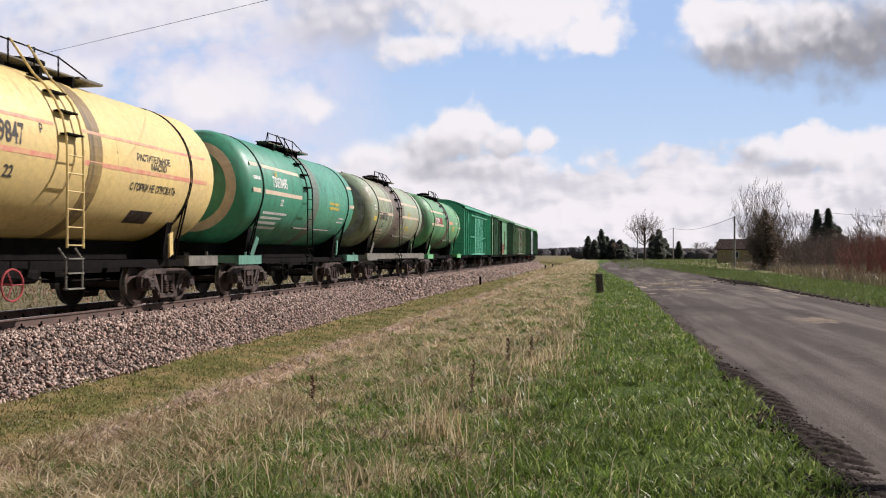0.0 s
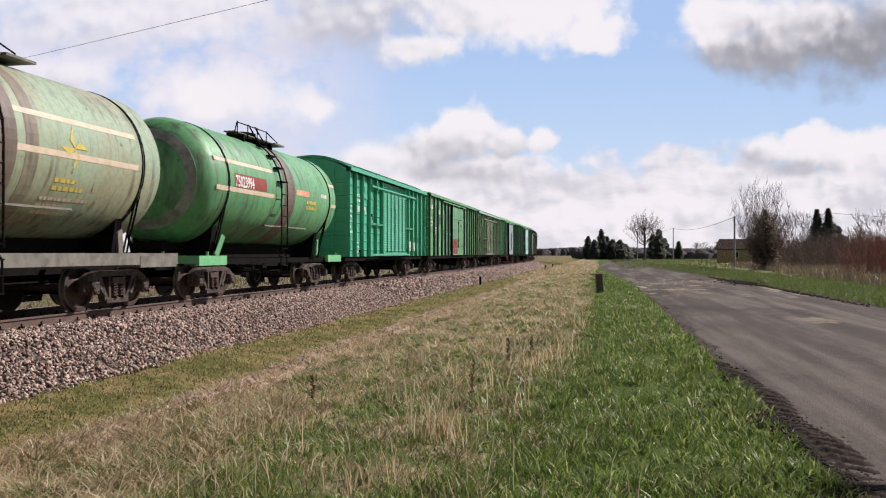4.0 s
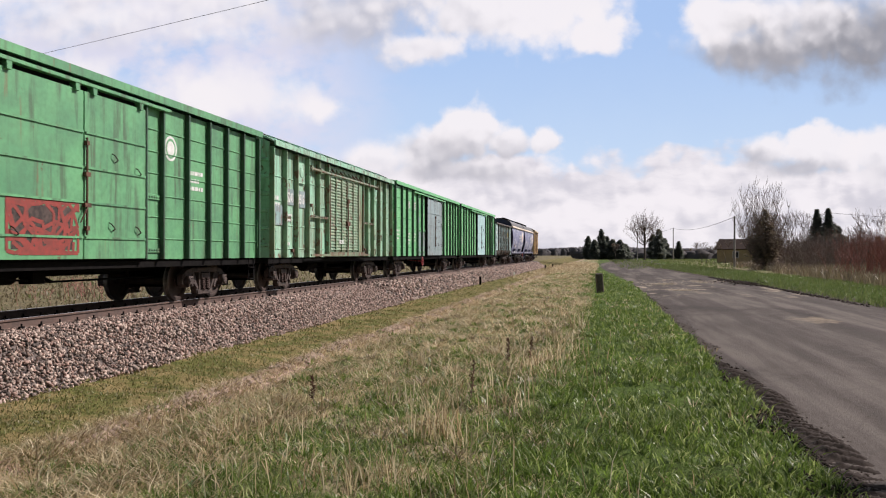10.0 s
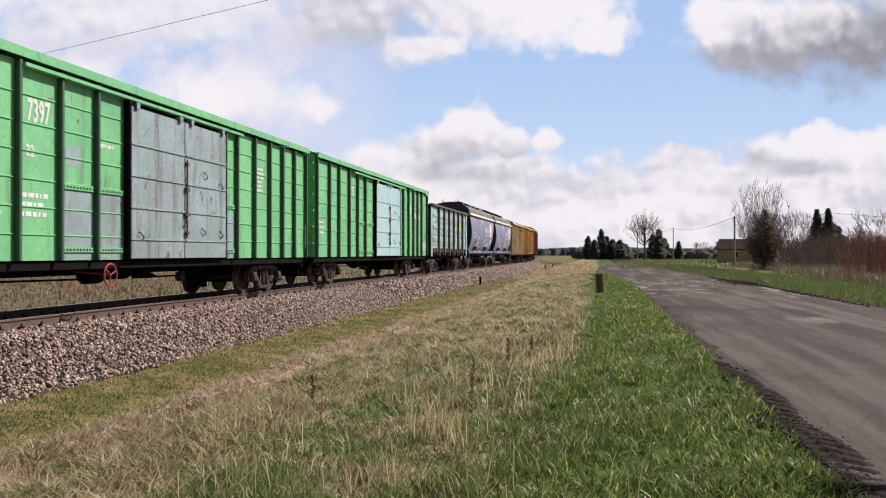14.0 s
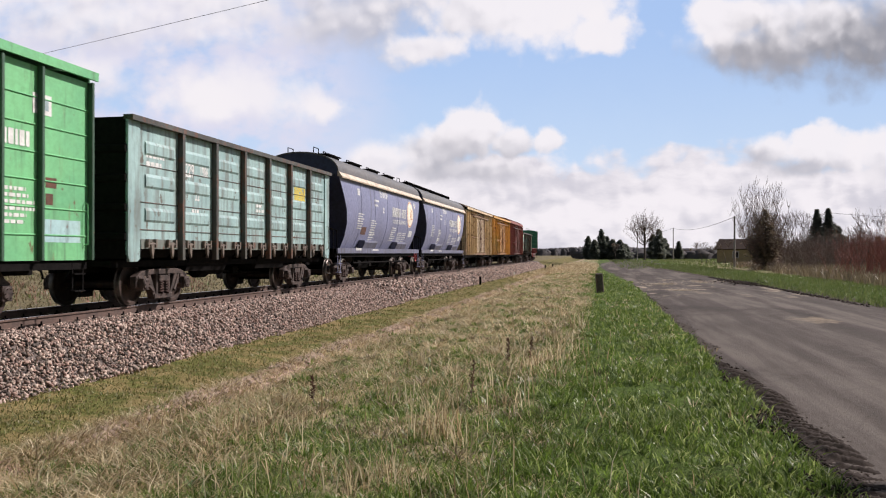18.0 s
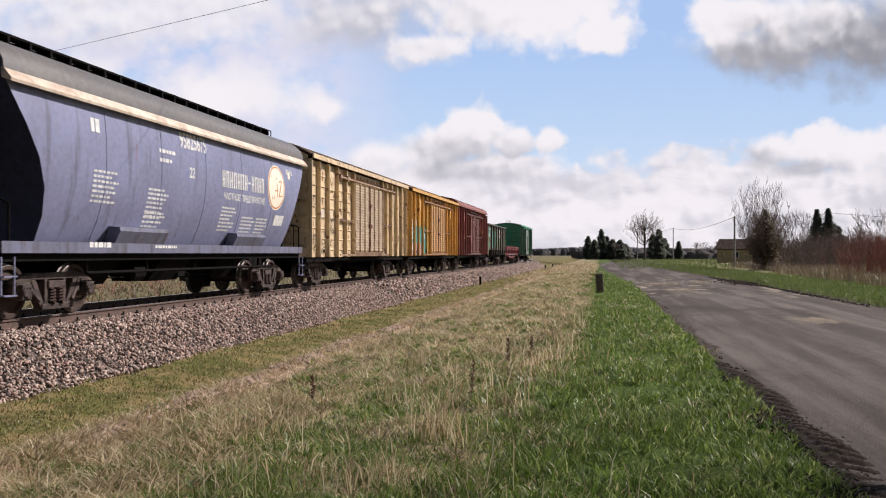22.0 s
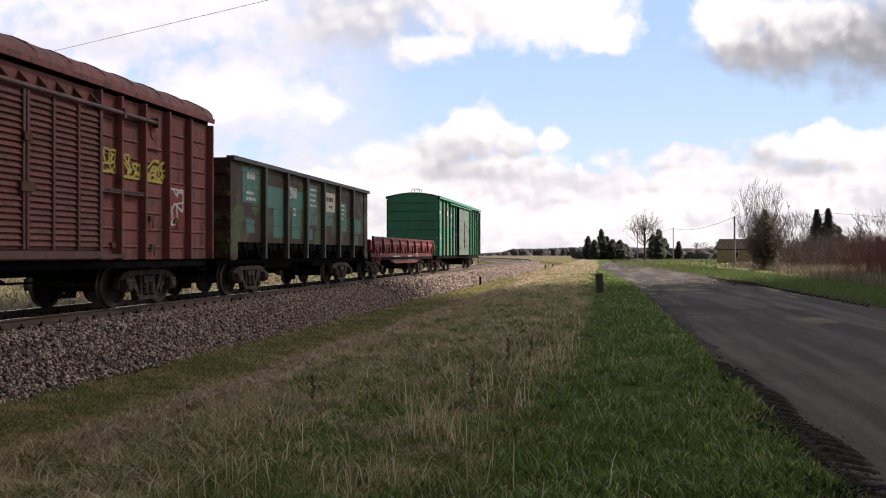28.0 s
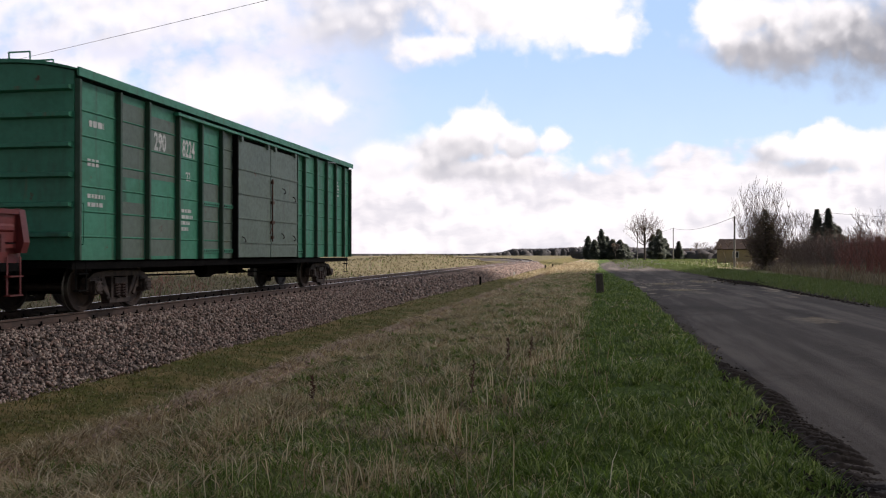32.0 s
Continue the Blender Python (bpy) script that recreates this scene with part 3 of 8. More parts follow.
sky_backdrop = tagged(new("sky_backdrop", sky_mesh()), "pale blue sky with broken white and grey cumulus", "sky", kind="structure")
sky_backdrop.location = (0, 0, 1.155)


# ---- the railway: ballast bed, sleepers, two rails with their fastenings ----
def rail_mesh(off, s0, s1):
    prof = [(-0.075, -0.18), (0.075, -0.18), (0.075, -0.168), (0.012, -0.148), (0.010, -0.045), (0.036, -0.034), (0.036, -0.006), (0.028, 0.0), (-0.028, 0.0), (-0.036, -0.006), (-0.036, -0.034), (-0.010, -0.045), (-0.012, -0.148), (-0.075, -0.168)]
    stops = [-40.0, BEND] + list(np.arange(BEND + 6, s1, 6.0))
    bm = bmesh.new()
    rings = []
    for s in stops:
        rings.append([bm.verts.new((*track(s, off + p)[:2], z)) for p, z in prof])
    k = len(prof)
    for a, b in zip(rings, rings[1:]):
        for i in range(k):
            f = bm.faces.new((a[i], a[(i + 1) % k], b[(i + 1) % k], b[i]))
            f.material_index = 1 if i == 7 else 0
    return mesh_of("rail", bm, [M["rail"], M["tread"]])


M["rail"] = plain("rust_brown_rail", (0.125, 0.075, 0.057), (0.07, 0.045, 0.035), 0.75, scale=5)
M["sleeper"] = plain("weathered_concrete", (0.27, 0.25, 0.23), (0.17, 0.155, 0.14), 0.9)
line = tagged(new("railway_track"), "single railway line on crushed stone ballast", "railway track", kind="structure")
for off in (RAIL_X[0] - TRACK_X, RAIL_X[1] - TRACK_X):
    part("rail", rail_mesh(off, -40, 330), None, line)
bm = bmesh.new()
prism(bm, [(-1.35, -0.33), (1.35, -0.33), (1.33, -0.20), (-1.33, -0.20)], "y", -0.13, 0.13)
sleeper_me = mesh_of("sleeper", bm, M["sleeper"])
bm = bmesh.new()
for sx in (-1, 1):
    box(bm, sx * 0.10 - 0.03, sx * 0.10 + 0.03, -0.05, 0.05, -0.2, -0.14)
    cyl(bm, (sx * 0.1, 0, -0.15), (sx * 0.1, 0, -0.09), 0.016, 6)
clip_me = mesh_of("rail_fastening", bm, M["black"])
for k in range(300):
    s = 2.0 + 0.545 * k
    x, y, a = track(s)
    ob = part("sleeper", sleeper_me, None, line)
    ob.matrix_basis = pose(x, y, 0, 0, 0, a)
    if s < 62:
        for off in (0.795, -0.795):
            c = part("rail_fastening", clip_me, None, line)
            c.matrix_basis = pose(*track(s, off)[:2], 0, 0, 0, a)


def ballast_material():
    n = Net("crushed_stone", 0.92)
    g = n.add("ShaderNodeNewGeometry").outputs["Random Per Island"]
    c = n.mix(n.ramp(g, 0.0, 1.0), (0.075, 0.056, 0.047), (0.56, 0.43, 0.355))
    c = n.mix(n.ramp(n.math("FRACT", n.math("MULTIPLY", g, 7.3)), 0.5, 0.85, 0, 0.7), c, (0.34, 0.205, 0.16))
    c = n.mix(n.ramp(n.noise(30, 4), 0.35, 0.65, 0, 0.35), c, (0.12, 0.10, 0.09))
    return n.color(c)


def stones(name, s0, s1, count, size, seed, lo=-2.95, hi=2.95):
    """Angular stones thrown over the bed, as one mesh."""
    rng = np.random.default_rng(seed)
    s, o = rng.uniform(s0, s1, count), rng.uniform(lo, hi, count)
    a = np.clip((s - BEND) / RADIUS, 0, None)
    x = np.where(s <= BEND, TRACK_X + o, TRACK_X - RADIUS + (RADIUS + o) * np.cos(a))
    y = np.where(s <= BEND, s, BEND + (RADIUS + o) * np.sin(a))
    top = np.interp(np.abs(o), (0, 1.75, 1.95, 2.85, 2.95), (-0.21, -0.23, -0.28, -0.85, -0.9)) + 0.02
    base = np.array([(1, 0, 0), (-1, 0, 0), (0, 1, 0), (0, -1, 0), (0, 0, 1), (0, 0, -1), (0.7, 0.7, 0.5), (-0.7, -0.6, -0.5)])
    faces = np.array([(0, 6, 4), (6, 2, 4), (2, 1, 4), (1, 3, 4), (3, 0, 4), (0, 3, 5), (3, 7, 5), (7, 1, 5), (1, 2, 5), (2, 0, 5), (0, 2, 6), (3, 1, 7)])
    r = size * rng.uniform(0.55, 1.25, (count, 1, 1)) * rng.uniform(0.6, 1.3, (count, 8, 1)) * rng.uniform(0.45, 1.35, (count, 1, 3))
    q = rng.normal(size=(count, 3, 3))
    q = np.linalg.qr(q)[0]
    v = np.einsum("nij,nkj->nki", q, base[None] * r)
    v += np.stack([x, y, top + rng.uniform(-0.02, 0.03, count)], -1)[:, None, :]
    f = (faces[None] + 8 * np.arange(count)[:, None, None]).reshape(-1, 3)
    return np_mesh(name, v.reshape(-1, 3), f, M["ballast"])


M["ballast"] = ballast_material()
M["bed"] = plain("dark_stone_dust", (0.075, 0.058, 0.05), (0.17, 0.135, 0.12), 1.0, scale=9, bump=0.8)
bm = bmesh.new()
for o0, z0, o1, z1 in ((-2.95, -0.93, -1.9, -0.27), (-1.9, -0.27, 1.9, -0.27), (1.9, -0.27, 2.95, -0.93)):
    ss = [-40.0, BEND] + list(np.arange(BEND + 6, 330, 6.0))
    for a, b in zip(ss, ss[1:]):
        bm.faces.new([bm.verts.new((*track(s, o)[:2], z)) for s, o, z in ((a, o0, z0), (a, o1, z1), (b, o1, z1), (b, o0, z0))])
ballast_bed = tagged(part("ballast_bed", bm, M["bed"]), "bed of grey and pinkish crushed stone", "ballast", kind="structure")
tagged(new("ballast_stones", stones("ballast_stones", 4, 34, 44000, 0.037, 3, 0.2, 3.05)), "loose grey and pinkish crushed stones", "ballast", kind="stuff")
tagged(new("ballast_stones", stones("ballast_stones", 34, 130, 18000, 0.075, 4, 0.2, 3.0)), "loose grey and pinkish crushed stones", "ballast", kind="stuff")
tagged(new("ballast_stones", stones("ballast_stones", 4, 60, 6000, 0.055, 5, -2.9, 0.2)), "loose grey and pinkish crushed stones", "ballast", kind="stuff")


# ---- the train ----
# the ends of each wagon's body along the line at the clip's start
ENDS = {1: (8.9, 20.1), 2: (21.4, 32.6), 3: (34.05, 45.25), 4: (46.4, 57.6), 5: (58.4, 72.4), 6: (73.95, 91.6), 7: (92.5, 106.7), 8: (107.6, 125.3), 9: (126.3, 144.8), 10: (146.1, 159.1), 11: (160.15, 174.15), 12: (174.95, 188.95), 13: (189.45, 203.35), 14: (204.4, 218.25), 15: (218.9, 233.1), 16: (234.35, 247.5), 17: (248.4, 261.5), 18: (262.85, 280.1)}
WAGONS = {}
WHEELSETS = []


def wheelset_mesh():
    bm = bmesh.new()
    for s in (-1, 1):
        # hub, web, rim, tread and flange, outside to inside
        prof = [(0.0855, 0.86), (0.135, 0.86), (0.135, 0.83), (0.20, 0.80), (0.37, 0.79), (0.40, 0.845), (0.465, 0.845), (0.475, 0.835), (0.479, 0.755), (0.505, 0.745), (0.507, 0.728), (0.48, 0.715), (0.40, 0.715), (0.37, 0.75), (0.16, 0.765), (0.0855, 0.74)]
        slot = [0] * 6 + [1, 1, 1, 1, 1] + [0] * 5
        lathe(bm, [(r, s * h) for r, h in prof], 32, "x", slot=slot)
        lathe(bm, [(0.065, s * 0.84), (0.065, s * 1.16)], 12, "x", closed=False)
    lathe(bm, [(0.083, -0.76), (0.083, 0.76)], 16, "x", closed=False)
    return mesh_of("wheelset", bm, [M["wheel"], M["rim"]], smooth=True)


def side_frame_mesh():
    """Cast side frame of a three-piece bogie, on the road side, with its axle boxes and brake gear."""
    bm = bmesh.new()
    x = 1.02
    beam(bm, (x, -0.66, 0.745), (x, 0.66, 0.745), 0.12, 0.17)
    beam(bm, (x, -0.40, 0.19), (x, 0.40, 0.19), 0.11, 0.19)
    for s in (-1, 1):
        beam(bm, (x, s * 0.64, 0.74), (x, s * 0.36, 0.20), 0.12, 0.15)
        beam(bm, (x, s * 0.27, 0.70), (x, s * 0.27, 0.20), 0.085, 0.16)
        beam(bm, (x, s * 0.62, 0.755), (x, s * 0.93, 0.70), 0.11, 0.16)
        beam(bm, (x, s * 0.90, 0.72), (x, s * 1.12, 0.60), 0.10, 0.16)
        beam(bm, (x, s * 1.11, 0.63), (x, s * 1.12, 0.40), 0.07, 0.14)
        beam(bm, (x, s * 0.72, 0.70), (x, s * 0.70, 0.44), 0.08, 0.15)
        lathe(bm, [(0.05, x + 0.215), (0.11, x + 0.215), (0.125, x + 0.19), (0.125, x + 0.12), (0.15, x + 0.11), (0.155, x - 0.12), (0.1, x - 0.13)], 16, "x", (0, s * 0.925, 0.478), closed=False)
        prism(bm, [(s * 0.925 - 0.17, 0.60), (s * 0.925 + 0.17, 0.60), (s * 0.925 + 0.15, 0.66), (s * 0.925 - 0.15, 0.66)], "x", x - 0.1, x + 0.1)
        box(bm, x + 0.10, x + 0.19, s * 0.925 - 0.125, s * 0.925 + 0.125, 0.35, 0.61)
        beam(bm, (x + 0.03, s * 0.80, 0.66), (x + 0.10, s * 0.46, 0.30), 0.07, 0.05)
        for q in range(6):
            an = q * math.tau / 6
            cyl(bm, (x + 0.21, s * 0.925 + 0.085 * math.cos(an), 0.478 + 0.085 * math.sin(an)), (x + 0.235, s * 0.925 + 0.085 * math.cos(an), 0.478 + 0.085 * math.sin(an)), 0.014, 6)
        # brake shoe and hanger
        beam(bm, (x - 0.2, s * 0.40, 0.42), (x - 0.2, s * 0.43, 0.60), 0.06, 0.09)
    box(bm, x - 0.02, x + 0.12, -0.24, 0.24, 0.53, 0.66)
    return mesh_of("side_frame", bm, M["bogie"], bevel=0.008)


def spring_mesh():
    """One coil spring of the nest."""
    bm = bmesh.new()
    tube(bm, [(0.105 * math.cos(a), 0.105 * math.sin(a), 0.25 + 0.28 * a / (5 * math.tau)) for a in np.linspace(0, 5 * math.tau, 46)], 0.022, 4)
    return mesh_of("spring", bm, M["spring"], smooth=True)


def bolster_mesh():
    bm = bmesh.new()
    prism(bm, [(-1.1, 0.52), (1.1, 0.52), (1.1, 0.66), (0.5, 0.80), (-0.5, 0.80), (-1.1, 0.66)], "y", -0.20, 0.20)
    cyl(bm, (0, 0, 0.78), (0, 0, 0.90), 0.17, 14)
    for s in (-1, 1):
        beam(bm, (-0.9, s * 0.42, 0.36), (0.9, s * 0.42, 0.36), 0.08, 0.10, (0, 1, 0))
        for q in (-1, 1):
            box(bm, q * 0.76 - 0.05, q * 0.76 + 0.05, s * 0.40 - 0.02, s * 0.40 + 0.05, 0.30, 0.58)
    return mesh_of("bogie", bm, M["black"])


BOGIE = {"wheelset": wheelset_mesh(), "side_frame": side_frame_mesh(), "spring": spring_mesh(), "bogie": bolster_mesh()}


def add_bogie(car, y):
    b = part("bogie", BOGIE["bogie"], None, car, "three-piece cast steel bogie")
    b.matrix_basis = pose(0, y, 0)
    for turn in (0, 180):
        part("side_frame", BOGIE["side_frame"], None, b).matrix_basis = pose(0, 0, 0, 0, 0, turn)
        for q in (-0.125, 0.125):
            part("spring", BOGIE["spring"], None, b).matrix_basis = pose(1.05 if turn == 0 else -1.05, q, 0)
    for s in (-1, 1):
        w = part("wheelset", BOGIE["wheelset"], None, b, "steel wheelset with polished treads")
        w.matrix_basis = pose(0, 0.925 * s, 0.478)
        WHEELSETS.append((w, 0.925 * s))


def wagon(k, name, label, pivot, sill=None, sill_w=1.45, sill_z=(0.86, 1.0)):
    """A wagon's empty at the rail top, its running gear, couplers and underframe. Gives the empty and half its length."""
    a, b = ENDS[k]
    h = (b - a) / 2
    car = tagged(new(name), label, "freight wagon", "wagons of the train")
    WAGONS[k] = car
    x, y, ang = track((a + b) / 2)
    car.matrix_basis = pose(x, y, 0, 0, 0, ang)
    for s in (-1, 1):
        add_bogie(car, s * pivot)
        bm = bmesh.new()  # automatic coupler: shank and knuckle head
        box(bm, -0.09, 0.09, s * (h - 0.3), s * (h + 0.18), 0.96, 1.10)
        prism(bm, [(-0.2, h + 0.15), (0.17, h + 0.15), (0.2, h + 0.36), (0.06, h + 0.42), (0.02, h + 0.3), (-0.18, h + 0.42)] if s > 0 else [(0.2, -h - 0.15), (-0.17, -h - 0.15), (-0.2, -h - 0.36), (-0.06, -h - 0.42), (-0.02, -h - 0.3), (0.18, -h - 0.42)], "z", 0.88, 1.18)
        tube(bm, [(0.3, s * (h - 0.05), 0.98), (0.34, s * (h + 0.2), 0.8), (0.3, s * (h + 0.3), 0.66)], 0.025, 6)
        part("coupler", bm, M["black"], car)
    bm = bmesh.new()
    for s in (-1, 1):
        box(bm, s * 0.12, s * 0.30, -h, h, 0.74, 1.06)
        box(bm, s * (sill_w - 0.09), s * sill_w, -h + 0.02, h - 0.02, *sill_z)
    for q in np.linspace(-h + 0.1, h - 0.1, 9):
        box(bm, -sill_w + 0.05, sill_w - 0.05, q - 0.05, q + 0.05, sill_z[0] + 0.02, sill_z[1] - 0.01)
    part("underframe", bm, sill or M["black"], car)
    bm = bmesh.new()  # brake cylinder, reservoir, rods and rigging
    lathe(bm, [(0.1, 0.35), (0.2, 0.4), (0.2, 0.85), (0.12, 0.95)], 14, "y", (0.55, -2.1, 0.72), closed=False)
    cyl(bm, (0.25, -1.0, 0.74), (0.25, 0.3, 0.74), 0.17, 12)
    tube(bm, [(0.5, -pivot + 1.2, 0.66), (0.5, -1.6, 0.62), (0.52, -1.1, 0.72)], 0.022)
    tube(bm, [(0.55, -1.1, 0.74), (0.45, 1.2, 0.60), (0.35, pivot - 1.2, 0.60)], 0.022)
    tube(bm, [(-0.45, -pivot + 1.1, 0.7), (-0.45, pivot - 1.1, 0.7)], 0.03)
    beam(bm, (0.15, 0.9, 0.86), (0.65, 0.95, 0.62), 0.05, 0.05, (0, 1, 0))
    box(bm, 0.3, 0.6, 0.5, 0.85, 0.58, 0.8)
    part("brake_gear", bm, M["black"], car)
    return car, h


def steps(car, y, mat, x=1.5, z0=0.45, z1=1.1, name="step"):
    bm = bmesh.new()
    for q in (-0.16, 0.16):
        beam(bm, (x, y + q, z1), (x, y + q, z0), 0.03, 0.015, (1, 0, 0))
    for z in (z0 + 0.01, (z0 + z1) / 2):
        box(bm, x - 0.06, x + 0.06, y - 0.16, y + 0.16, z - 0.012, z + 0.012)
    part(name, bm, mat, car)


def handrail(car, y, z0, z1, x, mat):
    bm = bmesh.new()
    tube(bm, [(x, y, z0), (x + 0.07, y, z0 + 0.03), (x + 0.07, y, z1 - 0.03), (x, y, z1)], 0.011, 6)
    part("handrail", bm, mat, car)


BARREL = [False]


def arch(hw, z0, rise, n=12):
    """Points over a roof from one eave to the other: a low curve, or a rounder barrel."""
    if not BARREL[0]:
        return [(hw * (1 - 2 * k / n), z0 + rise * (1 - (1 - 2 * k / n) ** 2)) for k in range(n + 1)]
    return [(hw * math.cos(math.pi * k / n), z0 + rise * math.sin(math.pi * k / n) ** 0.85) for k in range(n + 1)]


def roof_on(car, h, hw, z0, rise, mat, ribs=11, over=0.08, thick=0.05, label="", rib=0.035, drop=0.13, eave_mat=None):
    bm = bmesh.new()
    out = arch(hw + over, z0, rise + thick, 14)
    inn = arch(hw + over - thick, z0 - 0.02, rise, 14)[::-1]
    prism(bm, out + inn, "y", -h - 0.06, h + 0.06)
    roof = part("roof", bm, mat, car, label, smooth=True)
    bm = bmesh.new()
    for s in (-1, 1):
        box(bm, s * (hw + over - 0.02), s * (hw + over + 0.025), -h - 0.06, h + 0.06, z0 - drop, z0 + 0.03)
    part("eave", bm, eave_mat or mat, roof)
    for y in np.linspace(-h + 0.35, h - 0.35, ribs):
        bm = bmesh.new()
        o, i = arch(hw + over + 0.005, z0 + 0.01, rise + thick + rib, 12), arch(hw + over - 0.01, z0 - 0.01, rise + thick - 0.02, 12)[::-1]
        prism(bm, o + i, "y", y - 0.035, y + 0.035)
        part("roof_rib", bm, eave_mat or mat, roof)
    return roof


def end_wall(car, s, h, hw, z0, z1, rise, mat, bars_z, posts=(), deep=0.055):
    bm = bmesh.new()
    pts = [(-hw, z0), (hw, z0)] + [(x, z) for x, z in arch(hw, z1, rise, 12)]
    prism(bm, pts, "y", s * (h - 0.05), s * h)
    w = part("end_wall", bm, mat, car)
    for z in bars_z:
        bm = bmesh.new()
        prism(bm, [(s * h, z - 0.06), (s * (h + deep), z - 0.035), (s * (h + deep), z + 0.035), (s * h, z + 0.06)], "x", -hw + 0.02, hw - 0.02)
        part("end_rib", bm, mat, w)
    for x in posts:
        bm = bmesh.new()
        box(bm, x - 0.05, x + 0.05, min(s * h, s * (h + 0.06)), max(s * h, s * (h + 0.06)), z0, z1)
        part("end_post", bm, mat, w)


PIECES = {}


def shared(key, name, mat, build):
    """One mesh for all pieces that look alike."""
    if (key, mat.name) not in PIECES:
        bm = bmesh.new()
        build(bm)
        PIECES[key, mat.name] = mesh_of(name, bm, mat)
    return PIECES[key, mat.name]


def side_wall(car, s, spans, hw, z0, z1, mat, ridges, seed=0, ridge_len=None, patch=None):
    """Sheet panels between the posts, each with its pressed ridges."""
    rng = random.Random(seed)
    for k, (a, b) in enumerate(spans):
        bm = bmesh.new()
        xo, xi = s * hw, s * (hw - 0.05)
        box(bm, min(xo, xi), max(xo, xi), a + 0.012, b - 0.012, z0, z1)
        m = patch[k] if patch and s > 0 and k in patch else mat
        panel = part("side_panel", bm, m, car)
        l = round((b - a) * (ridge_len or 0.97) / 2, 2)
        if ridge_len:
            me = shared(("ridge", l), "ridge", m, lambda q: prism(q, [(0.0, -0.04), (0.034, -0.015), (0.034, 0.008), (0.0, 0.03)], "y", -l, l))
        else:
            me = shared(("seam", l), "ridge", m, lambda q: prism(q, [(0.0, -0.03), (0.02, -0.012), (0.02, 0.0), (0.0, 0.012)], "y", -l, l))
        for z in ridges:
            part("ridge", me, None, panel).matrix_basis = pose(xo, (a + b) / 2, z, 0, 0, 0 if s > 0 else 180)


def posts(car, s, ys, hw, z0, z1, mat, w=0.09, d=0.075, name="post"):
    for y in ys:
        bm = bmesh.new()
        box(bm, min(s * hw, s * (hw + d)), max(s * hw, s * (hw + d)), y - w / 2, y + w / 2, z0, z1)
        part(name, bm, mat, car, bevel=0.006)


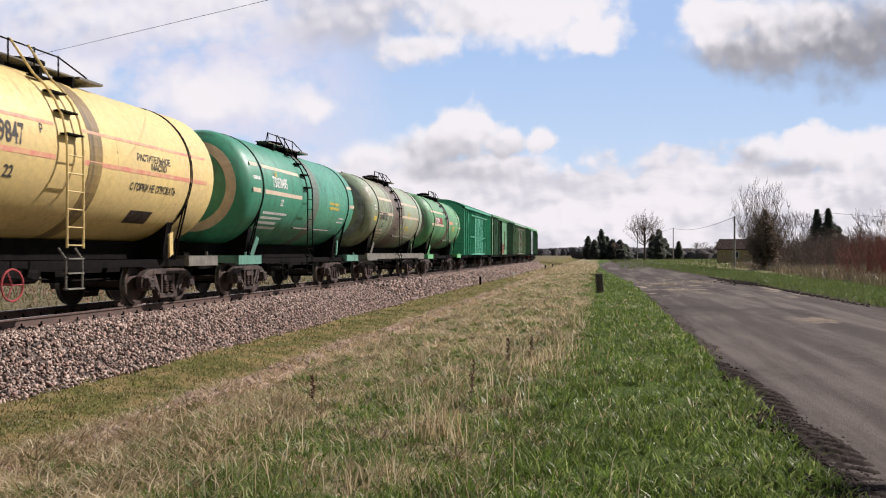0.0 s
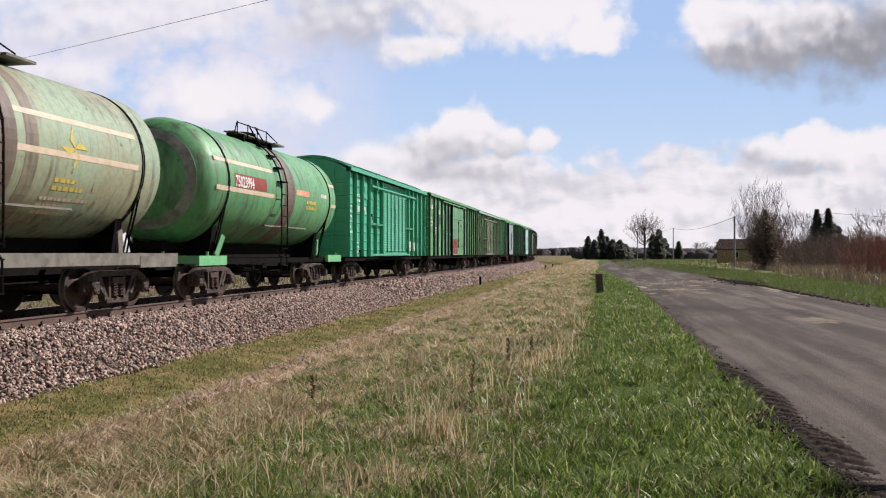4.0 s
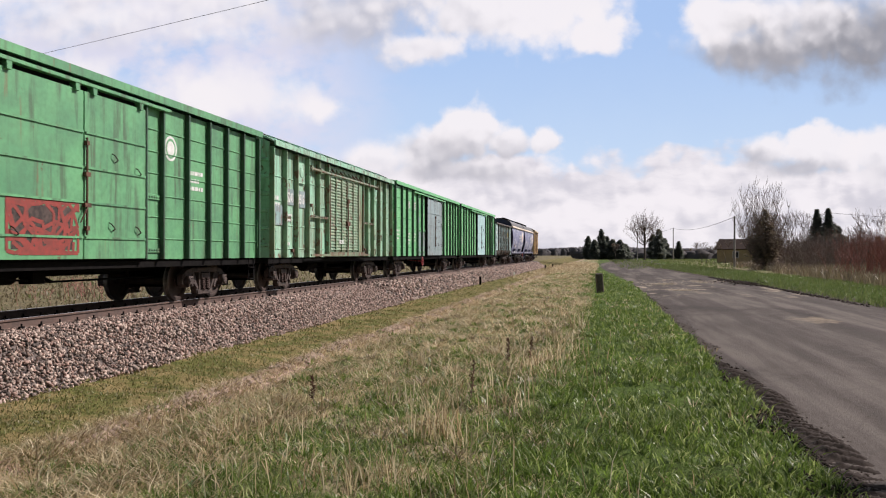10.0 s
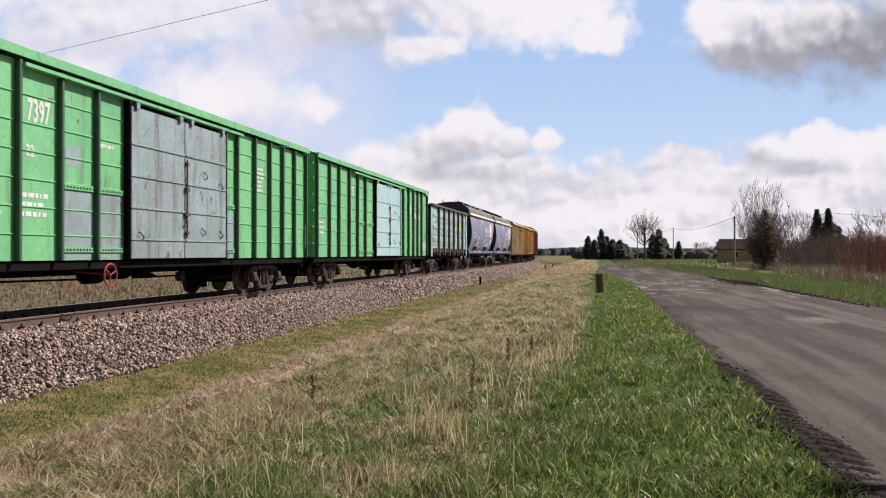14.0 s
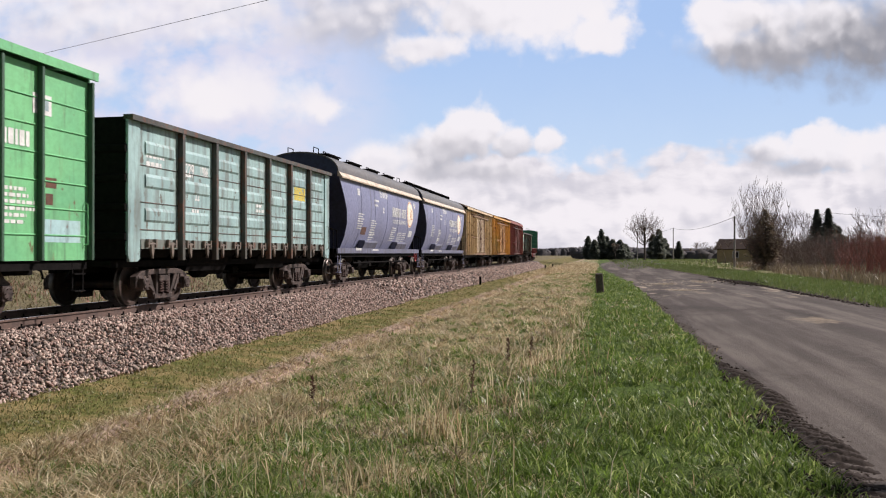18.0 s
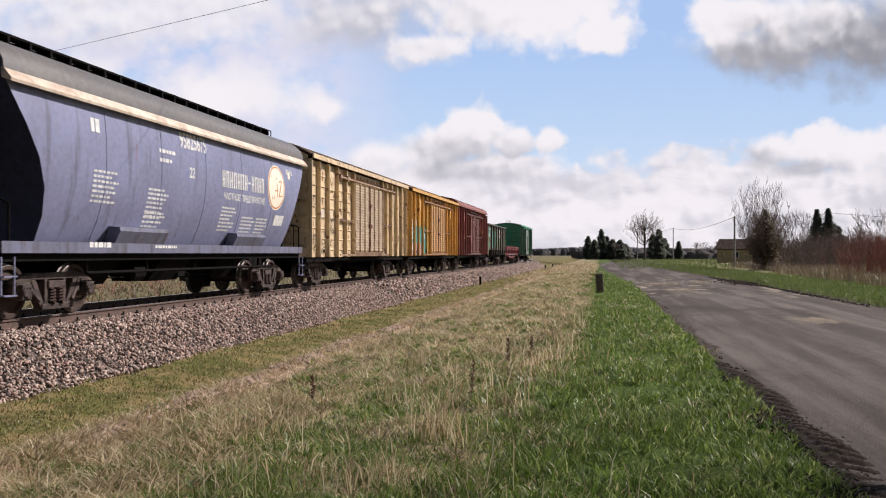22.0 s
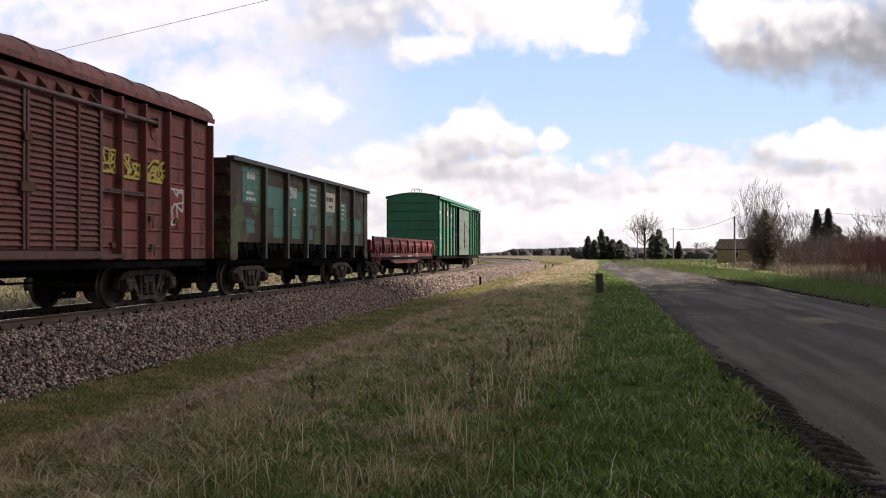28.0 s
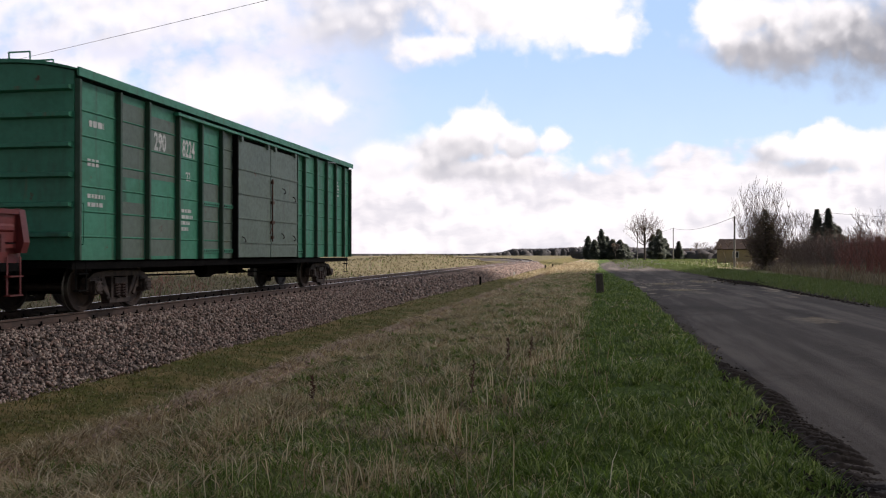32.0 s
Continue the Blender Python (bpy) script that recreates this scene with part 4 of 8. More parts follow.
def boxcar_long(k, label, mat, door_mat, door_label, patch=None, post_mat=None):
    """Long covered van: flat welded panels, thin posts, a two-leaf plain door."""
    post_mat = post_mat or M["post"]
    car, h = wagon(k, "covered_wagon", label, 6.45)
    hw, z0, z1 = 1.50, 1.03, 4.36
    left = [-h + 0.05, -h + 1.4, -h + 2.5, -h + 3.8, -h + 4.92, -h + 6.03, -1.80]
    right = [2.78, 3.5, 4.66, 5.75, 6.75, 7.75, h - 0.05]
    ridges = [1.48, 1.95, 2.42, 2.89, 3.36, 3.83]
    for s in (-1, 1):
        spans = list(zip(left, left[1:])) + list(zip(right, right[1:]))
        side_wall(car, s, spans, hw, z0, z1, mat, ridges, k, patch=patch)
        posts(car, s, left[:-1] + right[1:], hw, z0, z1, post_mat, 0.07, 0.11)
        # this post is black: the shadowed gap beside the door, put in as colour
        posts(car, s, [left[-1]], hw, z0, z1, M["black"], 0.07, 0.15)
        posts(car, s, [right[0]], hw, z0, z1, post_mat, 0.06, 0.11)
        bm = bmesh.new()
        xs = sorted((s * hw, s * (hw - 0.05)))
        box(bm, *xs, left[-1], right[0], z0, z1)
        part("door_recess", bm, M["black"], car)
        for a, b in ((left[-1] + 0.04, 0.56), (0.60, right[0] - 0.04)):
            bm = bmesh.new()
            xs = sorted((s * (hw + 0.03), s * (hw + 0.09)))
            box(bm, *xs, a, b, z0 + 0.02, z1 - 0.20)
            door = part("door", bm, door_mat, car, door_label, bevel=0.004)
            for z in (1.45, 2.10, 2.75, 3.40):
                bm = bmesh.new()
                box(bm, *sorted((s * (hw + 0.09), s * (hw + 0.115))), a + 0.02, b - 0.02, z - 0.02, z + 0.02)
                part("ridge", bm, door_mat, door)
            for y in (a + 0.25, b - 0.25):
                bm = bmesh.new()
                xr = sorted((s * (hw + 0.05), s * (hw + 0.15)))
                box(bm, *xr, y - 0.06, y + 0.06, z1 - 0.24, z1 - 0.04)
                cyl(bm, (s * (hw + 0.15), y, z1 - 0.12), (s * (hw + 0.02), y, z1 - 0.12), 0.07, 10)
                part("roller", bm, door_mat, door)
        bm = bmesh.new()
        xr = sorted((s * (hw + 0.07), s * (hw + 0.12)))
        cyl(bm, (s * (hw + 0.13), 0.62, 1.5), (s * (hw + 0.13), 0.62, 3.3), 0.022, 8)
        for z, q in ((1.62, 0.05), (2.05, 0.10), (2.62, 0.07), (3.2, 0.04)):
            box(bm, *sorted((s * (hw + 0.09), s * (hw + 0.16))), 0.62 - q, 0.62 + q, z - 0.04, z + 0.04)
        tube(bm, [(s * (hw + 0.16), 0.62, 2.05), (s * (hw + 0.17), 0.5, 1.9), (s * (hw + 0.13), 0.42, 1.72)], 0.014)
        part("door_latch", bm, M["rustbar"], car)
        for y, z in ((-1.4, 1.6), (1.5, 3.1), (2.35, 2.9), (2.35, 1.7), (1.4, 1.75)):
            bm = bmesh.new()
            tube(bm, [(s * (hw + 0.09), y, z), (s * (hw + 0.15), y, z - 0.03), (s * (hw + 0.15), y + 0.12, z - 0.12), (s * (hw + 0.09), y + 0.12, z - 0.16)], 0.012)
            part("grab_handle", bm, M["bogie"], car)
        for y0, y1 in ((left[-2], left[-1]), (left[-3], left[-2]), (right[0], right[1])):
            for z in (1.22, 2.36):
                bm = bmesh.new()
                box(bm, *sorted((s * hw, s * (hw + 0.035))), y0 + 0.06, y1 - 0.06, z - 0.045, z + 0.045)
                bar = part("strapping_bar", bm, mat, car)
                bm = bmesh.new()
                for q in np.arange(y0 + 0.1, y1 - 0.1, 0.1):
                    box(bm, *sorted((s * (hw + 0.033), s * (hw + 0.038))), q, q + 0.045, z - 0.02, z + 0.02)
                tagged(part("slotted_strip", bm, M["black"], bar), kind="stuff")
        bm = bmesh.new()
        box(bm, *sorted((s * (hw + 0.02), s * (hw + 0.16))), -5.0, right[1] + 0.2, z1 - 0.1, z1 - 0.04)
        part("door_rail", bm, mat, car)
        end_wall(car, s, h, hw, z0, 4.50, 0.19, mat, (1.5, 2.05, 2.6, 3.15, 3.7, 4.2), deep=0.13)
        handrail(car, s * (h - 0.18), 1.3, 2.1, hw + 0.01, mat)
        steps(car, s * (h - 0.3), M["black"], 1.45)
    roof_on(car, h, hw, 4.53, 0.19, mat, 9, rib=0.006, over=0.12)
    bm = bmesh.new()
    for y in (-h + 0.4, -h + 1.1):
        tube(bm, [(-0.15, y, 4.78), (-0.15, y, 5.0), (0.3, y, 5.0), (0.3, y, 4.74)], 0.016)
    part("roof_rail", bm, mat, car)
    return car, h


def boxcar_louvred(k, label, mat, rust_door=None, rise=0.42, door_label="louvred double door"):
    """Older covered van: pressed panels, heavy posts, louvred double door hung from a long rail."""
    car, h = wagon(k, "covered_wagon", label, 5.0)
    hw, z0, z1 = 1.50, 1.03, 4.28
    left = [-h + 0.03, -6.05, -5.08, -4.03, -3.0, -1.98]
    right = [2.36, 3.08, 3.98, 4.98, 5.98, h - 0.03]
    ridges = [1.3, 1.66, 2.02, 2.38, 2.74, 3.10, 3.46, 3.82]
    dm = rust_door or mat
    for s in (-1, 1):
        side_wall(car, s, list(zip(left, left[1:])) + list(zip(right, right[1:])), hw, z0, z1, mat, ridges[::2] if k == 7 else ridges, k, None if k == 7 else 0.66)
        posts(car, s, left + right, hw, z0, z1, dm if k == 7 else mat, 0.06, 0.15)
        bm = bmesh.new()
        box(bm, *sorted((s * hw, s * (hw - 0.05))), left[-1], right[0], z0, z1)
        part("door_recess", bm, mat, car)
        for a, b in ((left[-1] + 0.05, 0.16), (0.20, right[0] - 0.02)):
            door = None
            w = (b - a) / 3
            bm = bmesh.new()
            box(bm, *sorted((s * (hw + 0.06), s * (hw + 0.10))), a, b, 1.22, 3.86)
            door = part("door", bm, dm, car, door_label)
            for j in range(4):
                y = a + j * w
                bm = bmesh.new()
                y = min(max(y, a + 0.03), b - 0.03)
                box(bm, *sorted((s * (hw + 0.10), s * (hw + 0.165))), y - 0.03, y + 0.03, 1.22, 3.86)
                part("door_stile", bm, M["edge%d" % k] if rust_door and j in (0, 3) else dm, door)
            for j in range(2 if k == 7 and a > 0 else 3):
                l = round(w / 2 - 0.035, 3)
                me = shared(("slat", l), "louvre_slat", dm, lambda q: prism(q, [(0.0, 0.0), (0.040, -0.045), (0.046, -0.035), (0.0, 0.045)], "y", -l, l))
                for z in np.arange(1.32, 3.82, 0.107):
                    part("louvre_slat", me, None, door).matrix_basis = pose(s * (hw + 0.10), a + (j + 0.5) * w, z, 0, 0, 0 if s > 0 else 180)
        bm = bmesh.new()
        cyl(bm, (s * (hw + 0.17), 0.18, 1.4), (s * (hw + 0.17), 0.18, 3.2), 0.02, 8)
        box(bm, *sorted((s * (hw + 0.12), s * (hw + 0.2))), 0.02, 0.36, 2.18, 2.34)
        box(bm, *sorted((s * (hw + 0.12), s * (hw + 0.2))), 0.1, 0.28, 3.02, 3.16)
        part("door_latch", bm, M["rustbar"] if rust_door else mat, car)
        bm = bmesh.new()
        box(bm, *sorted((s * (hw + 0.06), s * (hw + 0.17))), -3.95, 4.45, 3.93, 3.98)
        cyl(bm, (s * (hw + 0.15), -4.0, 3.93), (s * (hw + 0.15), 4.5, 3.93), 0.045, 10)
        for y in (-3.9, -3.0, 3.1, 4.4):
            box(bm, *sorted((s * hw, s * (hw + 0.20))), y - 0.04, y + 0.04, 3.84, 4.04)
        rail = part("door_rail", bm, M["edge%d" % k] if rust_door else mat, car)
        for y in np.linspace(-1.8, 2.2, 9):
            bm = bmesh.new()
            prism(bm, [(s * hw, 4.2), (s * (hw + 0.19), 4.0), (s * hw, 4.0)], "y", y - 0.025, y + 0.025) if s > 0 else prism(bm, [(-hw, 4.16), (-hw, 4.0), (-hw - 0.15, 4.0)], "y", y - 0.025, y + 0.025)
            part("bracket", bm, M["edge%d" % k] if rust_door else mat, rail)
        bm = bmesh.new()
        box(bm, *sorted((s * (hw + 0.02), s * (hw + 0.19))), -2.1, 2.4, 1.12, 1.20)
        box(bm, *sorted((s * (hw + 0.16), s * (hw + 0.19))), -3.95, 3.1, 1.06, 1.14)
        part("door_sill", bm, M["edge%d" % k] if rust_door else dm, car)
        for y0, y1 in ((-4.0, -2.05), (2.4, 4.0)):
            bm = bmesh.new()
            box(bm, *sorted((s * (hw + 0.07), s * (hw + 0.125))), y0, y1, 2.34, 2.42)
            part("side_rail", bm, M["edge%d" % k] if rust_door else dm, car)
        for y, z in ((-3.55, 2.75), (2.9, 1.32), (4.35, 1.9), (4.4, 1.3), (5.4, 1.9), (-5.3, 1.25)):
            bm = bmesh.new()
            box(bm, *sorted((s * hw, s * (hw + 0.07))), y - 0.07, y + 0.07, z - 0.05, z + 0.05)
            cyl(bm, (s * (hw + 0.06), y + 0.05, z), (s * (hw + 0.06), y + 0.05, z - 0.2), 0.016, 6)
            part("hook", bm, M["rustbar"] if rust_door else M["black"], car)
        for y0, y1 in ((-4.0, -2.05), (2.4, 4.0)):
            bm = bmesh.new()  # dark holes along the side rail
            for q in np.arange(y0 + 0.1, y1 - 0.05, 0.11):
                box(bm, *sorted((s * (hw + 0.124), s * (hw + 0.128))), q, q + 0.045, 2.365, 2.40)
            tagged(part("slotted_strip", bm, M["black"], car), kind="stuff")
        for y in (-4.55, 4.45):
            bm = bmesh.new()  # shuttered hatch
            box(bm, *sorted((s * hw, s * (hw + 0.05))), y - 0.3, y + 0.3, 3.42, 4.02)
            cyl(bm, (s * (hw + 0.04), y - 0.3, 3.4), (s * (hw + 0.04), y + 0.3, 3.4), 0.03, 8)
            lathe(bm, [(0.05, s * (hw + 0.04)), (0.17, s * (hw + 0.05)), (0.17, s * (hw + 0.07)), (0.05, s * (hw + 0.085))], 14, "x", (0, y, 3.75), closed=False)
            part("hatch", bm, mat, car)
        end_wall(car, s, h, hw, z0, 4.40, rise, mat, (1.4, 1.9, 2.4, 2.9, 3.4, 3.9), (-1.0, 1.0))
        handrail(car, s * (h - 0.3), 1.25, 1.9, hw + 0.01, mat)
        steps(car, s * (h - 0.25), M["black"], 1.45)
    roof_on(car, h, hw, 4.42, rise, M["rust_roof"] if k in (13, 14) else mat, 14, eave_mat=mat, rib=0.02 if k == 15 else 0.05, over=0.12 if k == 15 else 0.2, drop=0.08 if k == 15 else 0.12)
    return car, h


def tank(k, label, mat, band=None, ring=None):
    """Tank wagon: welded shell with dished heads, strap bands, ladder, gangway and dome."""
    car, h = wagon(k, "tank_wagon", label, 3.95, M["black"], 1.0, (0.86, 1.02))
    R, zc, c = 1.60, 3.00, 5.45 if k == 1 else 4.96
    prof = [(0.02, -c - 0.52), (0.5, -c - 0.48), (0.95, -c - 0.37), (1.27, -c - 0.2), (1.49, -c - 0.02), (R, -c + 0.2)]
    prof = prof + [(r, -y) for r, y in prof[::-1]]
    bm = bmesh.new()
    lathe(bm, prof, 56, "y", (0, 0, zc), closed=False)
    shell = part("shell", bm, mat, car, smooth=True)
    for y in (-4.1, 4.1):
        bm = bmesh.new()
        for dy in (-0.035, 0.035):
            lathe(bm, [(R + 0.002, y + dy - 0.013), (R + 0.016, y + dy - 0.013), (R + 0.016, y + dy + 0.013), (R + 0.002, y + dy + 0.013)], 48, "y", (0, 0, zc))
        part("strap", bm, M["black"], car)
        for s in (-1, 1):
            bm = bmesh.new()
            tube(bm, [(s * 1.48, y, 2.5), (s * 1.20, y, 1.45), (s * 1.1, y, 1.0)], 0.022)
            tube(bm, [(s * 1.48, y + 0.1, 2.5), (s * 1.22, y + 0.1, 1.45), (s * 1.12, y + 0.1, 1.0)], 0.022)
            part("tie_rod", bm, M["black"], car)
    if ring:
        for sg in (-1, 1):
            bm = bmesh.new()
            lathe(bm, [(1.02, sg * (c + 0.345)), (1.10, sg * (c + 0.305)), (1.25, sg * (c + 0.222)), (1.25, sg * (c + 0.20)), (1.02, sg * (c + 0.30))], 48, "y", (0, 0, zc))
            part("head_ring", bm, ring, car, "painted ring round the tank head")
    for s in (-1, 1):  # saddles and end frames
        bm = bmesh.new()
        prism(bm, [(-1.0, 1.02), (1.0, 1.02), (1.15, 1.95), (0.8, 1.62), (0, 1.42), (-0.8, 1.62), (-1.15, 1.95)], "y", s * 3.95 - 0.12, s * 3.95 + 0.12)
        part("saddle", bm, M["black"], car)
        for q in (-1, 1):
            bm = bmesh.new()
            beam(bm, (q * 1.16, s * 3.95, 1.1), (q * 1.26, s * 3.75, 1.62), 0.2, 0.05, (1, 0, 0.2))
            part("shell_bracket", bm, mat if k == 1 else band or mat, car)
        bm = bmesh.new()
        box(bm, -1.52, 1.52, s * (h - 0.28), s * (h + 0.02), 0.90, 1.10)
        for q in (-1, 1):
            box(bm, q * 1.44, q * 1.54, s * (h + 0.02), s * (h - 1.5), 0.86, 1.10)
            cyl(bm, (q * 1.49, s * (h - 0.5), 1.08), (q * 1.49, s * (h - 0.5), 1.2), 0.035, 8)
        part("head_stock", bm, band or mat, car)
    bm = bmesh.new()
    box(bm, -0.42, 0.42, -h + 0.3, h - 0.3, 1.03, 1.42)
    part("spine", bm, M["black"], car)
    # gangway, rails, dome and fittings on top
    bm = bmesh.new()
    top = zc + R
    lathe(bm, [(0.35, top - 0.08), (0.35, top + 0.22), (0.40, top + 0.23), (0.40, top + 0.28), (0.1, top + 0.34)], 16, "z", (0, 0.35, 0), closed=False)
    part("dome", bm, M["black"], car)
    for y in (-0.9, -0.4, 1.2):
        bm = bmesh.new()
        cyl(bm, (0.1, y, top - 0.05), (0.1, y, top + 0.18), 0.06, 8)
        part("valve", bm, M["black"], car)
    bm = bmesh.new()
    box(bm, -0.45, 0.85, 0.9, 1.7, top + 0.0, top + 0.05)
    deck = part("gangway", bm, M["walk"], car)
    for x0 in (-0.75, 0.42):
        for j in range(3):
            bm = bmesh.new()
            box(bm, x0 + j * 0.12, x0 + j * 0.12 + 0.1, -1.9, 0.9, top + 0.02, top + 0.05)
            part("board", bm, M["walk"], deck)
    for y in (-1.3, -0.2, 0.8):
        bm = bmesh.new()
        box(bm, -0.75, 0.78, y - 0.03, y + 0.03, top - 0.2, top + 0.02)
        part("bearer", bm, M["black"], deck)
    for x0 in (-0.78, 0.80):
        bm = bmesh.new()
        tube(bm, [(x0, -2.05, top - 0.1), (x0, -1.85, top + 0.30), (x0, 0.3, top + 0.30), (x0, 1.2, top + 0.08)], 0.016)
        for y in (-1.82, -1.1, -0.4, 0.3):
            tube(bm, [(x0, y, top - 0.1), (x0, y, top + 0.33)], 0.016)
        part("gangway_rail", bm, M["black"], car)
    # ladder that follows the shell and hangs down beside it
    bm = bmesh.new()
    yl = -0.52
    for dy in (-0.24, 0.24):
        pts = [(0.80, yl + dy - 0.3, top + 0.33)] + [((R + 0.12) * math.sin(a), yl + dy, zc + (R + 0.12) * math.cos(a)) for a in np.linspace(0.65, 1.6, 6)] + [(R + 0.12, yl + dy, 1.25)]
        tube(bm, pts, 0.022)
    for z in np.arange(1.3, 3.1, 0.32):
        cyl(bm, (R + 0.12, yl - 0.24, z), (R + 0.12, yl + 0.24, z), 0.014, 6)
    part("ladder", bm, M["black"] if k != 1 else M["yellow"], car)
    bm = bmesh.new()  # the lower steps hang from the frame
    for dy in (-0.24, 0.24):
        tube(bm, [(R - 0.05, yl + dy, 1.25), (R + 0.10, yl + dy, 1.05), (R + 0.10, yl + dy, 0.50)], 0.02)
    for z in (0.52, 0.80, 1.06):
        box(bm, R + 0.04, R + 0.15, yl - 0.24, yl + 0.24, z - 0.012, z + 0.012)
    part("step_frame", bm, M["walk"] if k == 1 else M["black"], car)
    for a in (0.62, 0.88, 1.14, 1.40):
        bm = bmesh.new()
        x, z = (R + 0.06) * math.sin(a), zc + (R + 0.06) * math.cos(a)
        box(bm, x - 0.06, x + 0.10, yl - 0.24, yl + 0.24, z - 0.015, z + 0.015)
        part("tread_plate", bm, M["black"], car)
    bm = bmesh.new()
    box(bm, 1.50, 1.58, -1.7, 1.7, 1.93, 1.97)
    if k != 1:
        part("drip_rail", bm, M["walk"], car)
    bm = bmesh.new()  # hand brake wheel and its bracket
    torus(bm, (1.28, -1.6, 0.62), 0.27, 0.018, "x", 20, 6)
    for a in (0, 2.1, 4.2):
        tube(bm, [(1.28, -1.6, 0.62), (1.28, -1.6 + 0.27 * math.cos(a), 0.62 + 0.27 * math.sin(a))], 0.012)
    tube(bm, [(1.28, -1.6, 0.62), (0.6, -1.6, 0.66)], 0.02)
    part("hand_brake_wheel", bm, M["signal_red"] if k == 1 else M["black"], car)
    return car, R, zc


def stripe(car, y0, y1, z0, z1, R, zc, mat, name="stripe", x=None):
    bm = bmesh.new()
    if x is not None:
        box(bm, x - 0.004, x, y0, y1, z0, z1)
    else:
        a0, a1 = math.asin((z0 - zc) / R), math.asin((z1 - zc) / R)
        n = 4
        q = [(R * math.cos(a0 + (a1 - a0) * j / n), zc + R * math.sin(a0 + (a1 - a0) * j / n)) for j in range(n + 1)]
        for (xa, za), (xb, zb) in zip(q, q[1:]):
            bm.faces.new([bm.verts.new(p) for p in ((xa, y0, za), (xa, y1, za), (xb, y1, zb), (xb, y0, zb))])
    return part(name, bm, mat, car)


def gondola(k, label, mat, top=3.55, hatch_mat=None):
    """High-sided open wagon with bottom hatches."""
    car, h = wagon(k, "gondola_wagon", label, 4.33, None, 1.12)
    hw, z0 = 1.48, 1.32
    ys = [-h + 0.46 + j * (2 * h - 0.92) / 7 for j in range(8)]
    for s in (-1, 1):
        for j, (a, b) in enumerate(zip(ys, ys[1:])):
            bm = bmesh.new()
            xo, xi = s * hw, s * (hw - 0.06)
            box(bm, min(xo, xi), max(xo, xi), a + 0.03, b - 0.03, z0, top - 0.05)
            m, l = (a + b) / 2, (b - a) * 0.36
            panel = part("side_panel", bm, mat, car)
            for z in (1.98, 2.70, 3.40) if k != 16 else ():  # pressed into the sheet
                bm = bmesh.new()
                prism(bm, [(xo, z - 0.16), (xo + s * 0.032, z - 0.11), (xo + s * 0.032, z + 0.08), (xo, z + 0.15)], "y", m - l, m + l)
                part("ridge", bm, mat, panel)
            for z in (1.66, 2.24, 3.02) if k != 16 else (1.98, 2.48, 3.36):  # lapped sheets
                bm = bmesh.new()
                prism(bm, [(xo, z - 0.014), (xo + s * 0.014, z - 0.01), (xo + s * 0.014, z), (xo, z + 0.01)], "y", a + 0.03, b - 0.03)
                part("seam", bm, M["frame"], panel)
        posts(car, s, ys[1:-1], hw, 1.0, top - 0.03, M["frame"], 0.13, 0.13)
        for e in (-1, 1):  # corner plates reach below the floor, their lower edge cut aslant
            bm = bmesh.new()
            prism(bm, [(e * h, top - 0.05), (e * (h - 0.46), top - 0.05), (e * (h - 0.46), 1.04), (e * (h - 0.36), 0.98), (e * (h - 0.06), 0.98), (e * h, 1.12)], "x", *sorted((s * (hw - 0.03), s * (hw + 0.035))))
            part("corner_plate", bm, mat, car, bevel=0.006)
        bm = bmesh.new()
        box(bm, *sorted((s * (hw - 0.08), s * (hw + 0.14))), -h, h, top - 0.06, top + 0.05)
        part("top_rail", bm, M["frame"], car)
        for j, (a, b) in enumerate(zip(ys, ys[1:])):
            bm = bmesh.new()
            prism(bm, [(s * (hw - 0.02), 1.33), (s * (hw - 0.06), 1.33), (s * (hw - 0.30), 1.08), (s * (hw - 0.26), 1.06)], "y", a + 0.08, b - 0.08)
            hatch = part("bottom_hatch", bm, M["black"], car)
            bm = bmesh.new()
            box(bm, *sorted((s * (hw - 0.03), s * (hw + 0.018))), a + 0.07, b - 0.07, 1.25, 1.46)
            part("hatch_flap", bm, M["flap"] if k != 16 else M["black"], hatch)
            for q in (0.25, 0.75):
                bm = bmesh.new()
                y = a + (b - a) * q
                prism(bm, [(y - 0.06, 1.40), (y + 0.07, 1.40), (y + 0.06, 1.20), (y + 0.02, 1.04), (y - 0.03, 1.18)], "x", *sorted((s * (hw + 0.03), s * (hw + 0.08))))
                for d in (-0.16, 0.16):
                    box(bm, *sorted((s * (hw + 0.01), s * (hw + 0.09))), y + d - 0.03, y + d + 0.03, 1.28, 1.46)
                cyl(bm, (s * (hw + 0.06), y - 0.2, 1.36), (s * (hw + 0.06), y + 0.2, 1.36), 0.025, 6)
                part("hatch_hook", bm, hatch_mat or mat, hatch)
        bm = bmesh.new()
        box(bm, -hw, hw, *sorted((s * (h - 0.07), s * h)), 1.05, top)
        # the mint wagon's shaded ends are painted near black, ribs too
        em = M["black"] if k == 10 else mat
        wall_ = part("end_wall", bm, em, car, "ribbed end wall with its shade painted near black" if k == 10 else "")
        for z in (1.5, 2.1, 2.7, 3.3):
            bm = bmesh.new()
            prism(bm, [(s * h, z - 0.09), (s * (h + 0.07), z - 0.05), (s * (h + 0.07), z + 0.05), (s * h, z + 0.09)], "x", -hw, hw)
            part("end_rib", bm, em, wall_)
    steps(car, h - 0.2, M["frame"], 1.52)
    handrail(car, h - 0.3, 1.3, 2.1, hw + 0.04, M["frame"])
    bm = bmesh.new()
    box(bm, -hw + 0.06, hw - 0.06, -h + 0.07, h - 0.07, 1.28, 1.36)
    part("floor", bm, M["bogie"], car)
